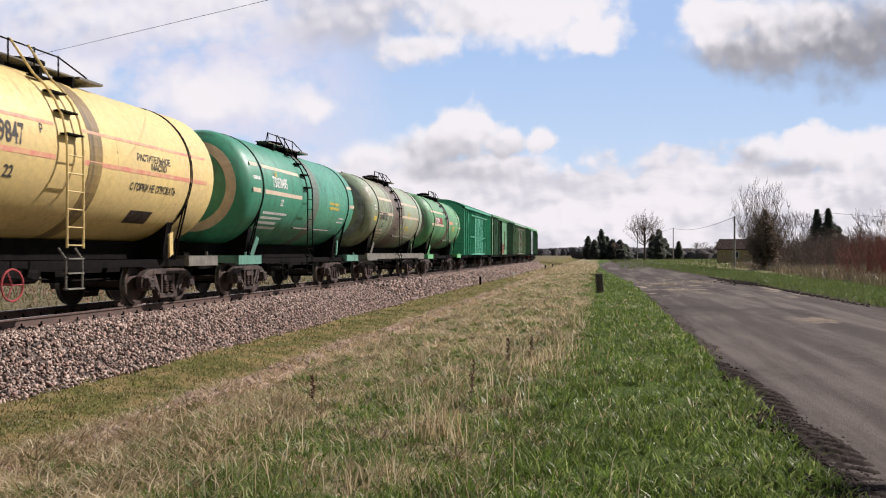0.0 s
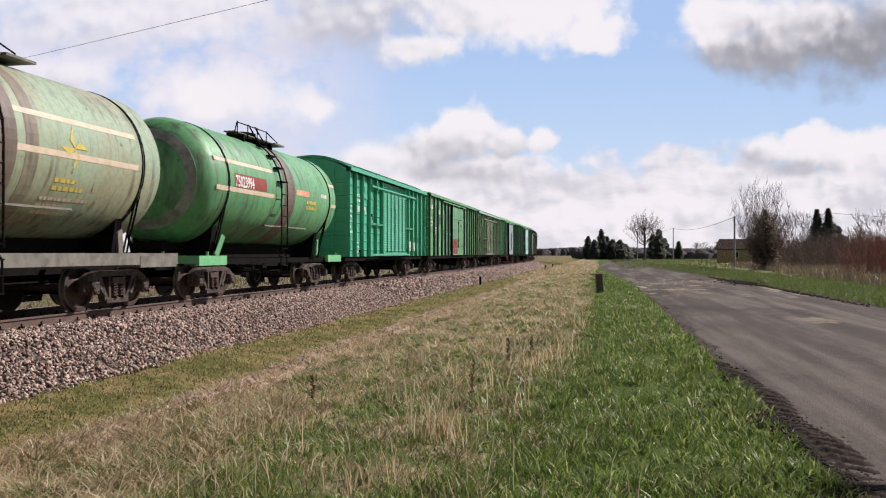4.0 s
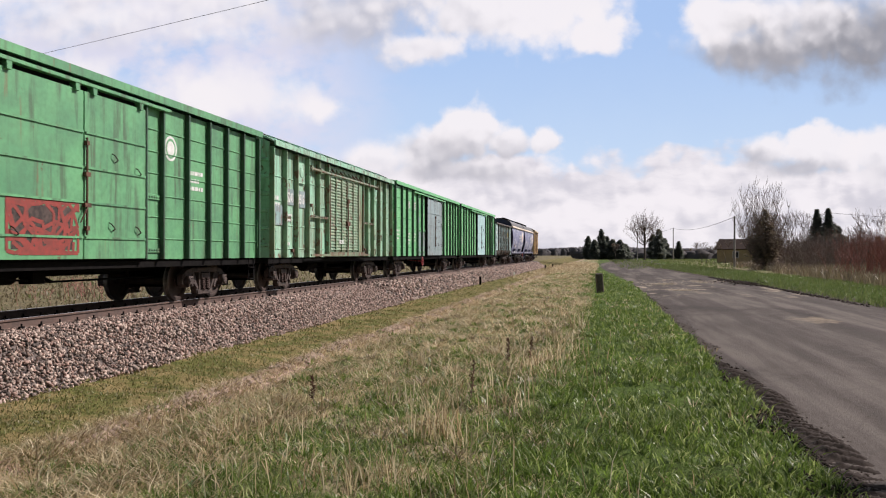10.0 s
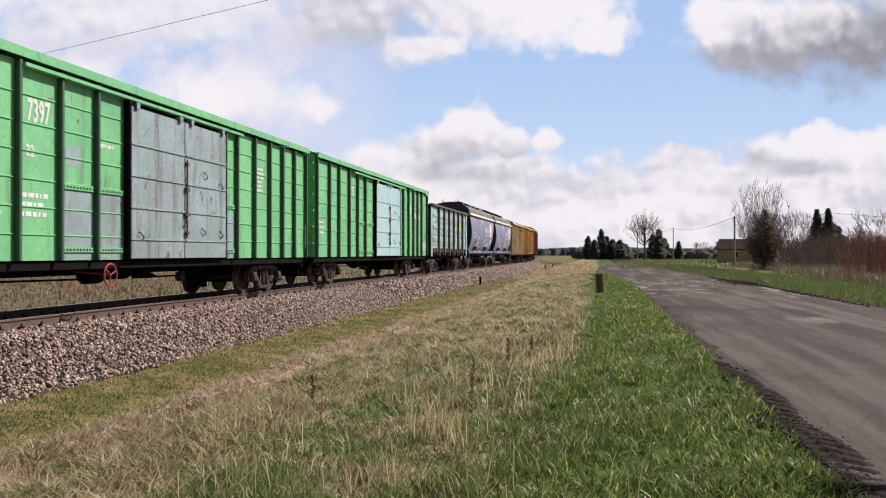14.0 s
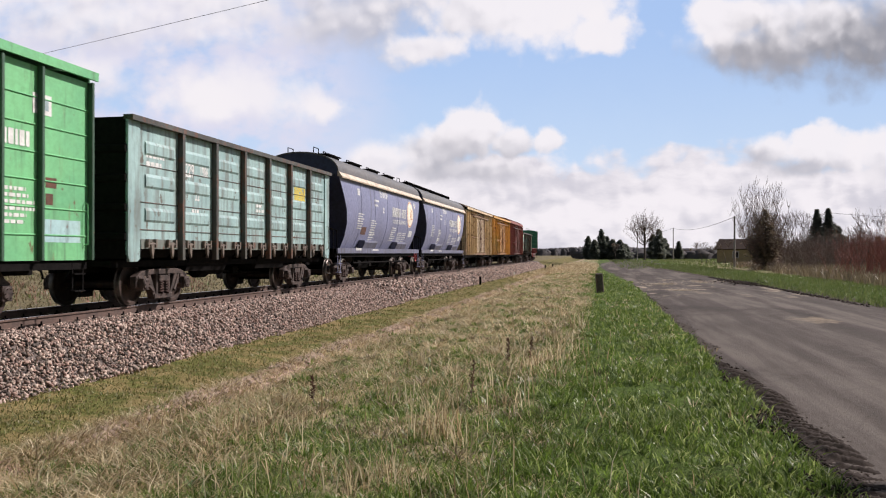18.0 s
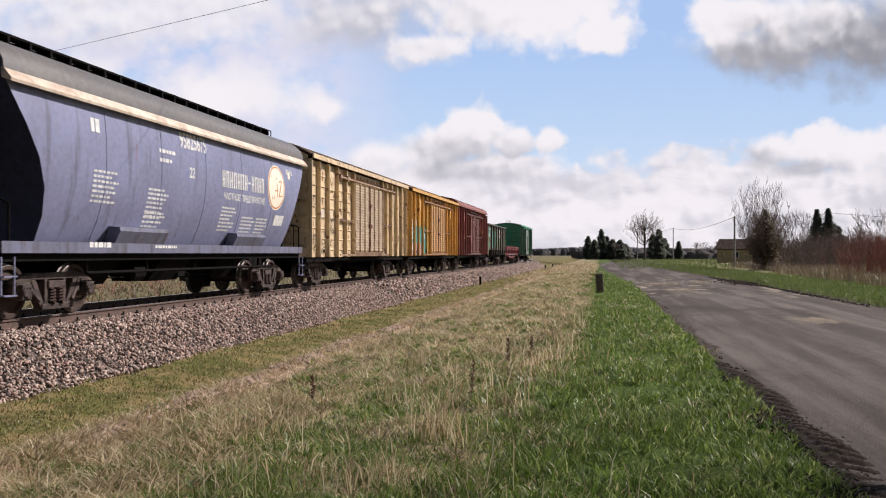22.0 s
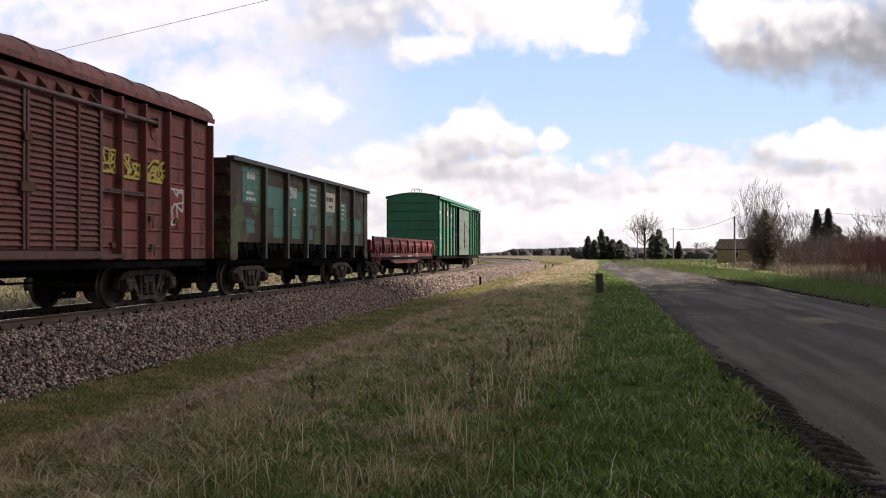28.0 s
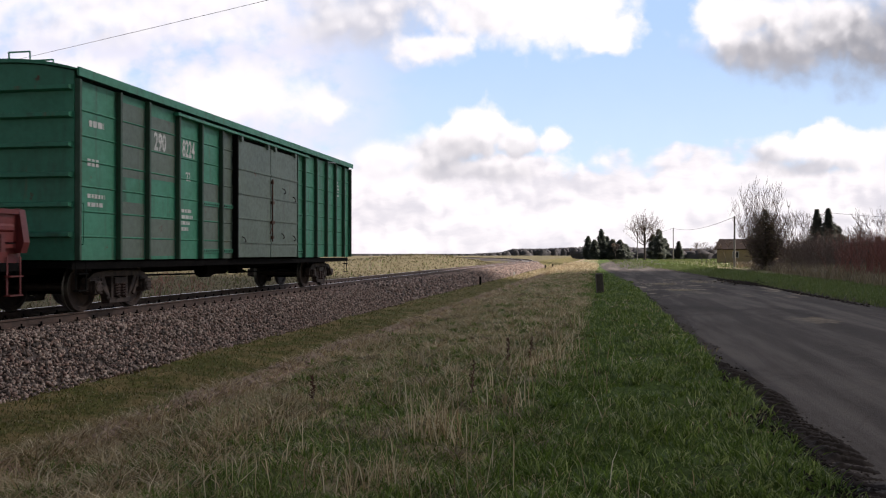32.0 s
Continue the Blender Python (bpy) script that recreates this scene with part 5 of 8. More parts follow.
    # plain blocks added so that the underside between the bogies reads black
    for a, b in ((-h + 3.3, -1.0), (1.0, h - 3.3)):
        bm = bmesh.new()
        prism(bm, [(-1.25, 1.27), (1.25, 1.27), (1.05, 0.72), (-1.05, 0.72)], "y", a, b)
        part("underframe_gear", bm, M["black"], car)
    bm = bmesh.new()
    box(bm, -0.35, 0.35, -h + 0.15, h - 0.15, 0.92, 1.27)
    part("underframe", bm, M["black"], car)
    return car, h


def hopper(k, label, open_walk=False):
    """Grain hopper: bulging sides, sloping ends, round roof with loading hatches."""
    BARREL[0] = True
    car, h = wagon(k, "hopper_wagon", label, 5.05, M["black"], 1.40, (1.02, 1.20))
    # cross-section of the body from eave to sill on the road side
    side = [(1.50, 4.08), (1.56, 3.75), (1.60, 3.3), (1.60, 2.8), (1.54, 2.3), (1.40, 1.8), (1.20, 1.36)]
    full = side + [(-x, z) for x, z in side[::-1]]
    half = {4.08: h - 0.02, 3.75: h - 0.18, 3.3: h - 0.48, 2.8: h - 0.80, 2.3: h - 1.02, 1.8: h - 1.14, 1.36: h - 1.2}
    bm = bmesh.new()
    ends = []
    for s in (-1, 1):
        ends.append([bm.verts.new((x, s * half[z], z)) for x, z in full])
    n = len(full)
    mid = [[bm.verts.new((x, f * half[z], z)) for x, z in full] for f in (-0.6, -0.2, 0.2, 0.6)]
    rings = [ends[0], *mid, ends[1]]
    for a, b in zip(rings, rings[1:]):
        for i in range(n - 1):
            bm.faces.new((a[i], a[i + 1], b[i + 1], b[i]))
        bm.faces.new((a[n - 1], a[0], b[0], b[n - 1]))
    part("body", bm, M["blue"], car, smooth=True)
    for y in (-4.2, -2.1, 0.0, 2.1, 4.2):
        bm = bmesh.new()
        for (xa, za), (xb, zb) in zip(side, side[1:]):
            beam(bm, (xa + 0.002, y, za), (xb + 0.002, y, zb), 0.02, 0.012)
        part("weld_seam", bm, M["blue"], car)
    for s in (-1, 1):
        bm = bmesh.new()
        vs = [bm.verts.new((x * 0.995, s * (half[z] - 0.01), z)) for x, z in full]
        for i in range(n // 2 - 1):
            bm.faces.new((vs[i], vs[i + 1], vs[n - 2 - i], vs[n - 1 - i]))
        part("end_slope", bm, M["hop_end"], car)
        bm = bmesh.new()
        for x in (-0.9, 0.9):
            beam(bm, (x, s * (h - 0.35), 1.2), (x, s * (h - 0.25), 3.7), 0.09, 0.09)
        beam(bm, (0, s * (h - 0.2), 1.2), (0, s * (h - 0.2), 3.6), 0.07, 0.07)
        part("end_brace", bm, M["black"], car)
        for q in (-0.4, 0.35):
            bm = bmesh.new()
            tube(bm, [(1.35, s * (h - 0.15) + q * 0.6, 1.2), (1.35, s * (h - 0.15) + q * 0.6, 2.0), (1.1, s * (h - 0.15) + q * 0.6, 2.1)], 0.02)
            part("handrail", bm, M["black"], car)
        steps(car, s * (h - 0.15), M["blue"], 1.5)
        bm = bmesh.new()
        box(bm, *sorted((s * 1.44, s * 1.50)), -h, h, 1.16, 1.36)
        part("side_sill", bm, M["sill_blue"], car)
        for y in (-2.8, 2.7):
            bm = bmesh.new()
            prism(bm, [(s * 1.25, 1.36), (s * 1.50, 1.36), (s * 1.62, 1.60), (s * 1.60, 1.68), (s * 1.36, 1.70)], "y", y - 0.95, y + 0.95)
            part("discharge_cover", bm, M["sill_blue"], car)
        bm = bmesh.new()
        prism(bm, [(s * 1.48, 4.20), (s * 1.49, 4.0), (s * 1.66, 3.94), (s * 1.67, 3.99), (s * 1.55, 4.14)], "y", -h, h)
        part("eave", bm, M["eave"], car, "rusty cream eave strip")
        bm = bmesh.new()
        tube(bm, [(s * 1.3, -4.4, 0.78), (s * 1.3, 4.4, 0.78)], 0.035)
        for y in np.linspace(-4.4, 4.4, 5):
            tube(bm, [(s * 1.3, y, 0.78), (s * 1.3, y, 1.05)], 0.025)
        part("step_rail", bm, M["black"], car)
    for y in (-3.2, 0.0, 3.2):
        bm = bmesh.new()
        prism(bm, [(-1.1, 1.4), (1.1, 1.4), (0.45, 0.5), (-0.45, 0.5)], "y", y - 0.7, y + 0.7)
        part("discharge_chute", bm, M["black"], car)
    bm = bmesh.new()
    o, i = arch(1.54, 4.1, 0.82, 16), arch(1.50, 4.08, 0.78, 16)[::-1]
    prism(bm, o + i, "y", -h, h)
    part("roof", bm, M["hop_roof"], car, "dusty grey-brown curved roof", smooth=True)
    for s in (-1, 1):
        bm = bmesh.new()
        prism(bm, [(-1.5, 4.05), (1.5, 4.05)] + arch(1.5, 4.1, 0.78, 14), "y", s * (h - 0.06), s * (h - 0.02))
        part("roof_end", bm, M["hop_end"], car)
        bm = bmesh.new()
        tube(bm, [(0.5, s * (h - 0.2), 4.7), (0.5, s * (h - 0.2), 5.1), (0.5, s * (h - 0.75), 5.1), (0.5, s * (h - 0.75), 4.75)], 0.018)
        tube(bm, [(-0.5, s * (h - 0.2), 4.7), (-0.5, s * (h - 0.2), 5.1), (-0.5, s * (h - 0.75), 5.1), (-0.5, s * (h - 0.75), 4.75)], 0.018)
        part("roof_rail", bm, M["black"], car)
    if open_walk:
        bm = bmesh.new()
        for x in (-0.35, 0.05, 0.45):
            box(bm, x - 0.14, x + 0.14, -h + 0.6, h - 0.6, 5.04, 5.08)
        for y in np.linspace(-h + 0.7, h - 0.7, 22):
            box(bm, -0.45, 0.62, y - 0.03, y + 0.03, 4.86, 5.04)
        part("roof_walkway", bm, M["black"], car)
    else:
        for y in (-4.6, -1.55, 1.5, 4.5):
            bm = bmesh.new()
            box(bm, -0.3, 0.55, y - 0.75, y + 0.75, 4.84, 4.99)
            box(bm, -0.36, 0.62, y - 0.85, y + 0.85, 4.99, 5.03)
            tube(bm, [(0.5, y - 1.1, 4.8), (0.5, y - 1.1, 5.06), (0.5, y - 0.75, 5.06)], 0.02)
            part("loading_hatch", bm, M["black"], car)
    return car, h


BARREL[0] = False
M["notice"] = plain("stained_white_notice_paint", (0.70, 0.66, 0.58), (0.52, 0.42, 0.33), 0.7, scale=4)
M["eave"] = plain("rusty_cream_eave_paint", (0.66, 0.58, 0.46), (0.40, 0.30, 0.22), 0.7, scale=3)
# sloping ends and roof ends are a much darker navy than the sides
M["hop_end"] = plain("dark_navy", (0.035, 0.045, 0.10), (0.02, 0.024, 0.05), 0.55)


def flatcar(k, label):
    """Flat wagon with hinged low drop sides and a fish-bellied sill."""
    car, h = wagon(k, "flat_wagon", label, 4.8)
    m = M["red"]
    for s in (-1, 1):
        bm = bmesh.new()
        prism(bm, [(-h, 1.28), (h, 1.28), (h, 0.98), (4.0, 0.98), (2.2, 0.68), (-2.2, 0.68), (-4.0, 0.98), (-h, 0.98)], "x", *sorted((s * 1.36, s * 1.42)))
        box(bm, *sorted((s * 1.30, s * 1.48)), -h, h, 1.24, 1.31)
        part("side_sill", bm, m, car)
        ys = np.linspace(-h + 0.1, h - 0.1, 9)
        for a, b in zip(ys, ys[1:]):
            bm = bmesh.new()
            box(bm, *sorted((s * 1.43, s * 1.48)), a + 0.03, b - 0.03, 1.34, 1.86)
            box(bm, *sorted((s * 1.42, s * 1.53)), a + 0.03, b - 0.03, 1.80, 1.88)
            prism(bm, [(s * 1.48, 1.50), (s * 1.51, 1.54), (s * 1.51, 1.60), (s * 1.48, 1.64)], "y", a + 0.16, b - 0.16)
            flap = part("drop_side", bm, m, car)
            for q in (0.3, 0.7):
                bm = bmesh.new()
                y = a + (b - a) * q
                box(bm, *sorted((s * 1.44, s * 1.55)), y - 0.05, y + 0.05, 1.18, 1.46)
                part("hinge", bm, m, flap)
        for y in ys:
            bm = bmesh.new()
            prism(bm, [(s * 1.44, 1.90), (s * 1.53, 1.88), (s * 1.62, 1.34), (s * 1.56, 1.16), (s * 1.44, 1.16)], "y", y - 0.075, y + 0.075)
            part("stake", bm, m, car)
        bm = bmesh.new()
        box(bm, -1.4, 1.4, *sorted((s * h, s * (h - 0.06))), 1.3, 1.75)
        for x in (-1.0, 0, 1.0):
            box(bm, x - 0.06, x + 0.06, *sorted((s * h, s * (h + 0.06))), 1.1, 1.75)
        part("end_flap", bm, m, car)
        steps(car, s * (h - 0.2), m, 1.45)
    bm = bmesh.new()
    for j in range(10):
        box(bm, -1.4 + j * 0.28, -1.4 + j * 0.28 + 0.265, -h + 0.05, h - 0.05, 1.28, 1.33)
    part("deck", bm, M["bogie"], car)
    bm = bmesh.new()
    torus(bm, (1.5, -h + 0.9, 0.98), 0.30, 0.022, "x", 22, 6)
    for a in (0, 2.1, 4.2):
        tube(bm, [(1.5, -h + 0.9, 0.98), (1.5, -h + 0.9 + 0.3 * math.cos(a), 0.98 + 0.3 * math.sin(a))], 0.016)
    tube(bm, [(1.5, -h + 0.9, 0.98), (1.3, -h + 0.9, 0.98)], 0.03)
    part("hand_brake_wheel", bm, M["signal_red"], car)
    return car, h


def scribble(car, y0, y1, z0, z1, x, mat, strokes, seed, w=0.035, name="spray_tag"):
    """Sprayed scrawl: bent strokes of thin paint inside a frame."""
    rng = random.Random(seed)
    bm = bmesh.new()
    for _ in range(strokes):
        p = Vector((rng.uniform(y0, y1), rng.uniform(z0, z1)))
        a = rng.uniform(0, math.tau)
        l = 0.35 * min(y1 - y0, z1 - z0)
        prev = None
        for k in range(7):
            q = Vector((min(y1, max(y0, p.x + l * math.cos(a))), min(z1, max(z0, p.y + l * math.sin(a)))))
            d = q - p
            if d.length > 0.01:
                m = Vector((-d.y, d.x)).normalized() * w / 2
                bm.faces.new([bm.verts.new((x, *v)) for v in (p - m, q - m, q + m, p + m)])
            p = q
            a += rng.uniform(-1.5, 1.5)
    return tagged(part(name, bm, mat, car), kind="stuff")


def emblem(car, y, z, r, x, mats, R=None, zc=0.0):
    """A round painted badge."""
    for k, (q, m) in enumerate(mats):
        bm = bmesh.new()
        c = bm.verts.new((x + 0.002 * k, y, z))
        rings = [[bm.verts.new((x + 0.002 * k, y + r * q * f * math.cos(a), z + r * q * f * math.sin(a))) for a in np.linspace(0, math.tau, 29)[:-1]] for f in (0.2, 0.4, 0.6, 0.8, 1.0)]
        for i in range(28):
            bm.faces.new((c, rings[0][i], rings[0][(i + 1) % 28]))
            for u, w in zip(rings, rings[1:]):
                bm.faces.new((u[i], w[i], w[(i + 1) % 28], u[(i + 1) % 28]))
        part("emblem", bm, m, car)


# wagons in order, from the one that leaves the view first
car, R, zc = tank(1, "cream-yellow tank wagon with faded red stripes and black lettering", M["yellow"], M["walk"])
RL = R + 0.004
for a, b in ((-4.9, -0.9), (-0.1, 4.9)):
    stripe(car, a, b, 2.80, 2.89, RL, zc, M["pink"])
    stripe(car, a, b, 3.40, 3.46, RL, zc, M["pink"])
stencil("9847", 0.50, -2.35, 2.96, 0, M["ink"], car, RL + 0.002, zc, 0.62)
stencil("Р", 0.22, -1.33, 3.22, 0, M["ink"], car, RL + 0.002, zc, 0.7)
stencil("22", 0.30, -2.15, 2.40, 0, M["ink"], car, RL + 0.002, zc)
stencil("РАСТИТЕЛЬНОЕ", 0.20, 1.75, 3.08, 0, M["ink"], car, RL + 0.002, zc, 0.84)
stencil("МАСЛО", 0.20, 2.3, 2.92, 0, M["ink"], car, RL + 0.006, zc, 0.84)
stencil("С ГОРКИ НЕ СПУСКАТЬ", 0.22, 1.6, 2.46, 0, M["ink"], car, RL + 0.002, zc, 0.72)
bars(3, -2.6, 2.02, 0, M["stain"], car, 0.9, 0.06, 0.12, RL, zc, 3)
bars(1, -4.2, 3.6, 0, M["stain"], car, 1.0, 0.09, 0.12, RL, zc, 4)
stripe(car, 2.0, 2.9, 1.80, 2.06, RL, zc, M["bogie"], "data_panel")
bm = bmesh.new()
lathe(bm, [(R + 0.001, 0.10), (R + 0.006, 0.10), (R + 0.006, 0.52), (R + 0.001, 0.52)], 56, "y", (0, 0, zc))
part("spill_stain", bm, M["stain"], car, "brown drip stain down from the dome")

car, R, zc = tank(2, "teal tank wagon with buff stripes and white lettering", M["teal"], M["dull_teal"], M["buff"])
for a, b in ((-4.8, -4.25), (-3.95, -0.95), (4.25, 4.85)):
    stripe(car, a, b, 2.86, 2.98, RL, zc, M["buff"])
    stripe(car, a, b, 3.60, 3.70, RL, zc, M["buff"])
stencil("75058495", 0.44, -3.35, 3.10, 0, M["white"], car, RL + 0.002, zc, 0.66)
stencil("22", 0.28, -2.7, 2.58, 0, M["white"], car, RL + 0.002, zc)
stencil("60", 0.22, -3.1, 3.42, 0, M["gold"], car, RL + 0.002, zc)
bars(4, -3.8, 2.30, 0, M["white"], car, 2.2, 0.07, 0.14, RL, zc, 5)
bars(2, 1.9, 2.86, 0, M["gold"], car, 1.2, 0.1, 0.16, RL, zc, 6)
bars(1, -4.75, 3.22, 0, M["white"], car, 0.7, 0.1, 0.16, RL, zc, 7)
bars(2, 3.1, 2.4, 0, M["white"], car, 0.9, 0.06, 0.13, RL, zc, 75)
bm = bmesh.new()
lathe(bm, [(R + 0.001, 0.1), (R + 0.005, 0.1), (R + 0.005, 0.75), (R + 0.001, 0.75)], 56, "y", (0, 0, zc))
part("spill_stain", bm, M["olive"], car, "dull dark spill band beside the ladder")

car, R, zc = tank(3, "grimy grey-green tank wagon with dark oil stains", M["grime_green"], M["walk"], M["ringpaint"])
for a, b in ((-3.95, -1.5), (0.2, 3.9)):
    stripe(car, a, b, 2.86, 2.97, RL, zc, M["buff"])
    stripe(car, a, b, 3.50, 3.60, RL, zc, M["buff"])
stencil("75100792", 0.46, -3.95, 2.64, 0, M["ink"], car, RL + 0.004, zc, 0.78)
stencil("22", 0.28, -3.2, 2.32, 0, M["ink"], car, RL + 0.004, zc, 0.78)
bars(4, -3.8, 2.16, 0, M["buff"], car, 1.6, 0.06, 0.13, RL, zc, 8)
bars(2, -4.7, 3.15, 0, M["white"], car, 0.4, 0.07, 0.13, RL, zc, 76)
stripe(car, -4.75, -4.3, 2.55, 2.75, RL, zc, M["gold"])
bm = bmesh.new()  # a pointed badge with a lozenge in it
for k_, (q_, up) in enumerate(((0.42, 0.40), (0.16, 0.42))):
    for a_ in range(4 - 2 * k_):
        w_ = a_ * math.pi / 2
        p_ = [(0.0, 0.0), (q_ * math.cos(w_), up * math.sin(w_)), (0.20 * math.cos(w_ + math.pi / 4), 0.20 * math.sin(w_ + math.pi / 4))]
        bm.faces.new([bm.verts.new(((RL + 0.004 + 0.002 * k_) * math.cos((0.06 + z_) / RL), 1.75 + y_, zc + (RL + 0.004 + 0.002 * k_) * math.sin((0.06 + z_) / RL))) for y_, z_ in p_])
part("emblem", bm, M["gold"], car, "faded yellow pointed badge")
bars(2, 1.3, 2.42, 0, M["gold"], car, 1.0, 0.08, 0.14, RL, zc, 72)
bars(3, 1.1, 2.1, 0, M["buff"], car, 1.5, 0.06, 0.12, RL, zc, 77)
bm = bmesh.new()
lathe(bm, [(R + 0.001, -1.5), (R + 0.006, -1.5), (R + 0.006, 0.2), (R + 0.001, 0.2)], 56, "y", (0, 0, zc))
part("spill_stain", bm, M["grime"], car, "broad brown-black oil spill over the shell")
for a_, b_ in ((-2.15, -1.72), (0.42, 0.75)):
    bm = bmesh.new()
    lathe(bm, [(R + 0.001, a_), (R + 0.004, a_), (R + 0.004, b_), (R + 0.001, b_)], 56, "y", (0, 0, zc))
    part("spill_stain", bm, M["stain3"], car, "thin brown runs beside the oil spill")
bm = bmesh.new()
for s_ in (-1, 1):
    box(bm, *sorted((s_ * 1.44, s_ * 1.53)), -5.7, 5.7, 0.92, 1.16)
part("side_sill", bm, M["walk"], car, "grey-buff side sill")

car, R, zc = tank(4, "green tank wagon with dark streaks and faded stripes", M["leaf"], M["green8"], M["ringpaint"])
for a, b in ((-4.8, -1.0), (4.25, 4.8)):
    stripe(car, a, b, 2.76, 2.88, RL, zc, M["buff"])
    stripe(car, a, b, 3.50, 3.60, RL, zc, M["buff"])
stripe(car, -3.75, -1.6, 2.90, 3.26, RL + 0.001, zc, M["grafitti_red"])
stripe(car, 0.8, 2.0, 2.98, 3.16, RL + 0.001, zc, M["pink"])
stencil("75023994", 0.42, -3.7, 2.92, 0, M["white"], car, RL + 0.006, zc, 0.72)
bars(2, 1.8, 2.76, 0, M["gold"], car, 1.2, 0.11, 0.17, RL, zc, 9)
bars(1, 3.2, 3.05, 0, M["white"], car, 0.7, 0.12, 0.17, RL, zc, 10)
bm = bmesh.new()
lathe(bm, [(R + 0.001, -0.2), (R + 0.005, -0.2), (R + 0.005, 0.7), (R + 0.001, 0.7)], 56, "y", (0, 0, zc))
part("spill_stain", bm, M["grime"], car, "dull brown spill band beside the ladder")

HWP = 1.532
car, h = boxcar_louvred(5, "freshly painted emerald covered wagon with louvred doors", M["emerald"])
stencil("203", 0.40, -5.74, 2.78, HWP, M["white"], car, narrow=0.8)
stencil("6078", 0.40, -5.02, 2.78, HWP, M["white"], car, narrow=0.8)
stencil("22", 0.26, -4.95, 2.48, HWP, M["white"], car)
bars(2, -5.8, 3.4, HWP, M["white"], car, 0.7, 0.1, 0.2, seed=11)
bars(6, -6.85, 2.95, HWP, M["white"], car, 0.6, 0.08, 0.2, seed=12)
bars(3, -5.8, 1.55, HWP, M["white"], car, 0.6, 0.07, 0.18, seed=13)
scribble(car, 3.2, 3.85, 1.32, 1.72, 1.54, M["white"], 12, 5, 0.05)
scribble(car, 4.2, 4.8, 1.30, 1.70, 1.54, M["white"], 12, 6, 0.05)

car, h = boxcar_long(6, "long green covered wagon with red graffiti on its door", M["green6"], M["green6"], "green sheet steel door")
XP = 1.508
for a, b, z0, z1 in ((1.46, 2.44, 1.06, 3.9), (2.57, 3.74, 2.9, 3.5), (3.87, 4.86, 2.0, 2.6), (5.00, 5.94, 2.2, 3.95), (6.10, 7.00, 1.06, 3.6)):
    stripe(car, -h + a, -h + b, z0, z1, 0, 0, M["darkgreen"], "paint_patch", 1.5035)
stencil("294", 0.54, -h + 2.82, 3.40, XP, M["white"], car, narrow=0.64)
stencil("0394", 0.54, -h + 4.08, 3.40, XP, M["white"], car, narrow=0.56)
stencil("22", 0.28, -h + 3.95, 2.72, XP, M["white"], car)
bars(1, -h + 0.20, 3.7, XP, M["white"], car, 1.1, 0.2, 0.3, seed=20)
bars(3, -h + 0.41, 3.1, XP, M["white"], car, 0.8, 0.09, 0.2, seed=21)
bars(3, -h + 1.66, 2.6, XP, M["white"], car, 0.7, 0.08, 0.16, seed=22)
bars(3, -h + 2.65, 1.9, XP, M["white"], car, 0.8, 0.08, 0.16, seed=23)
bars(3, 4.8, 3.0, XP, M["white"], car, 0.8, 0.09, 0.18, seed=24)
stripe(car, -1.4, 0.25, 1.22, 1.98, 0, 0, M["bogie"], "paint_patch", 1.592)
scribble(car, -1.5, 0.4, 1.16, 2.08, 1.597, M["grafitti_red"], 26, 3, 0.07)
emblem(car, 3.95, 3.5, 0.28, XP, ((1, M["white"]), (0.8, M["green6"]), (0.6, M["white"])))

car, h = boxcar_louvred(7, "weathered pale green covered wagon with rusty louvred doors", M["green7"], M["green_door"])
stencil("5240", 0.42, -5.74, 2.74, HWP + 0.002, M["white"], car, narrow=0.58)
stencil("3516", 0.42, -4.77, 2.74, HWP + 0.002, M["white"], car, narrow=0.6)
stripe(car, -4.98, -4.15, 2.62, 3.15, 0, 0, M["graydoor"], "paint_patch", HWP - 0.001)
stripe(car, -6.75, -6.3, 2.05, 2.4, 0, 0, M["mint"], "paint_patch", HWP + 0.002)
bars(2, -6.85, 2.75, HWP, M["white"], car, 0.6, 0.12, 0.2, seed=51)
bars(2, -5.9, 2.3, HWP, M["white"], car, 0.6, 0.07, 0.16, seed=52)
bars(1, -5.8, 1.4, HWP, M["white"], car, 0.35, 0.1, 0.16, seed=53)
bars(1, -0.9, 1.5, 1.672, M["white"], car, 0.5, 0.14, 0.16, seed=54)
stripe(car, -6.9, -6.15, 2.0, 2.6, 0, 0, M["graydoor"], "paint_patch", HWP)
stripe(car, -5.9, -5.2, 2.65, 3.15, 0, 0, M["graydoor"], "paint_patch", HWP - 0.001)

car, h = boxcar_long(8, "long bright green covered wagon with grey sliding doors", M["green8"], M["graydoor"], "faded blue-grey sliding door")
stencil("290", 0.54, -h + 2.82, 3.40, XP, M["white"], car, narrow=0.64)
stencil("7397", 0.54, -h + 4.08, 3.40, XP, M["white"], car, narrow=0.56)
stencil("22", 0.28, -h + 4.05, 2.8, XP, M["white"], car)
bars(3, -h + 0.41, 2.2, XP, M["white"], car, 0.8, 0.08, 0.18, seed=25)
for a, b, z0, z1 in ((4.98, 5.96, 1.06, 2.3), (6.08, 6.92, 1.06, 2.3), (5.13, 5.60, 2.75, 3.1)):
    stripe(car, -h + a, -h + b, z0, z1, 0, 0, M["graydoor"], "paint_patch", 1.5035)
stripe(car, 2.86, 3.44, 1.06, 2.2, 0, 0, M["graydoor"], "paint_patch", 1.5035)
bars(1, -h + 6.15, 3.2, XP, M["white"], car, 0.8, 0.07, 0.16, seed=55)
bars(6, 4.8, 3.5, XP, M["white"], car, 0.6, 0.06, 0.12, seed=56)
bm = bmesh.new()
torus(bm, (1.45, -2.2, 0.73), 0.22, 0.02, "x", 20, 6)
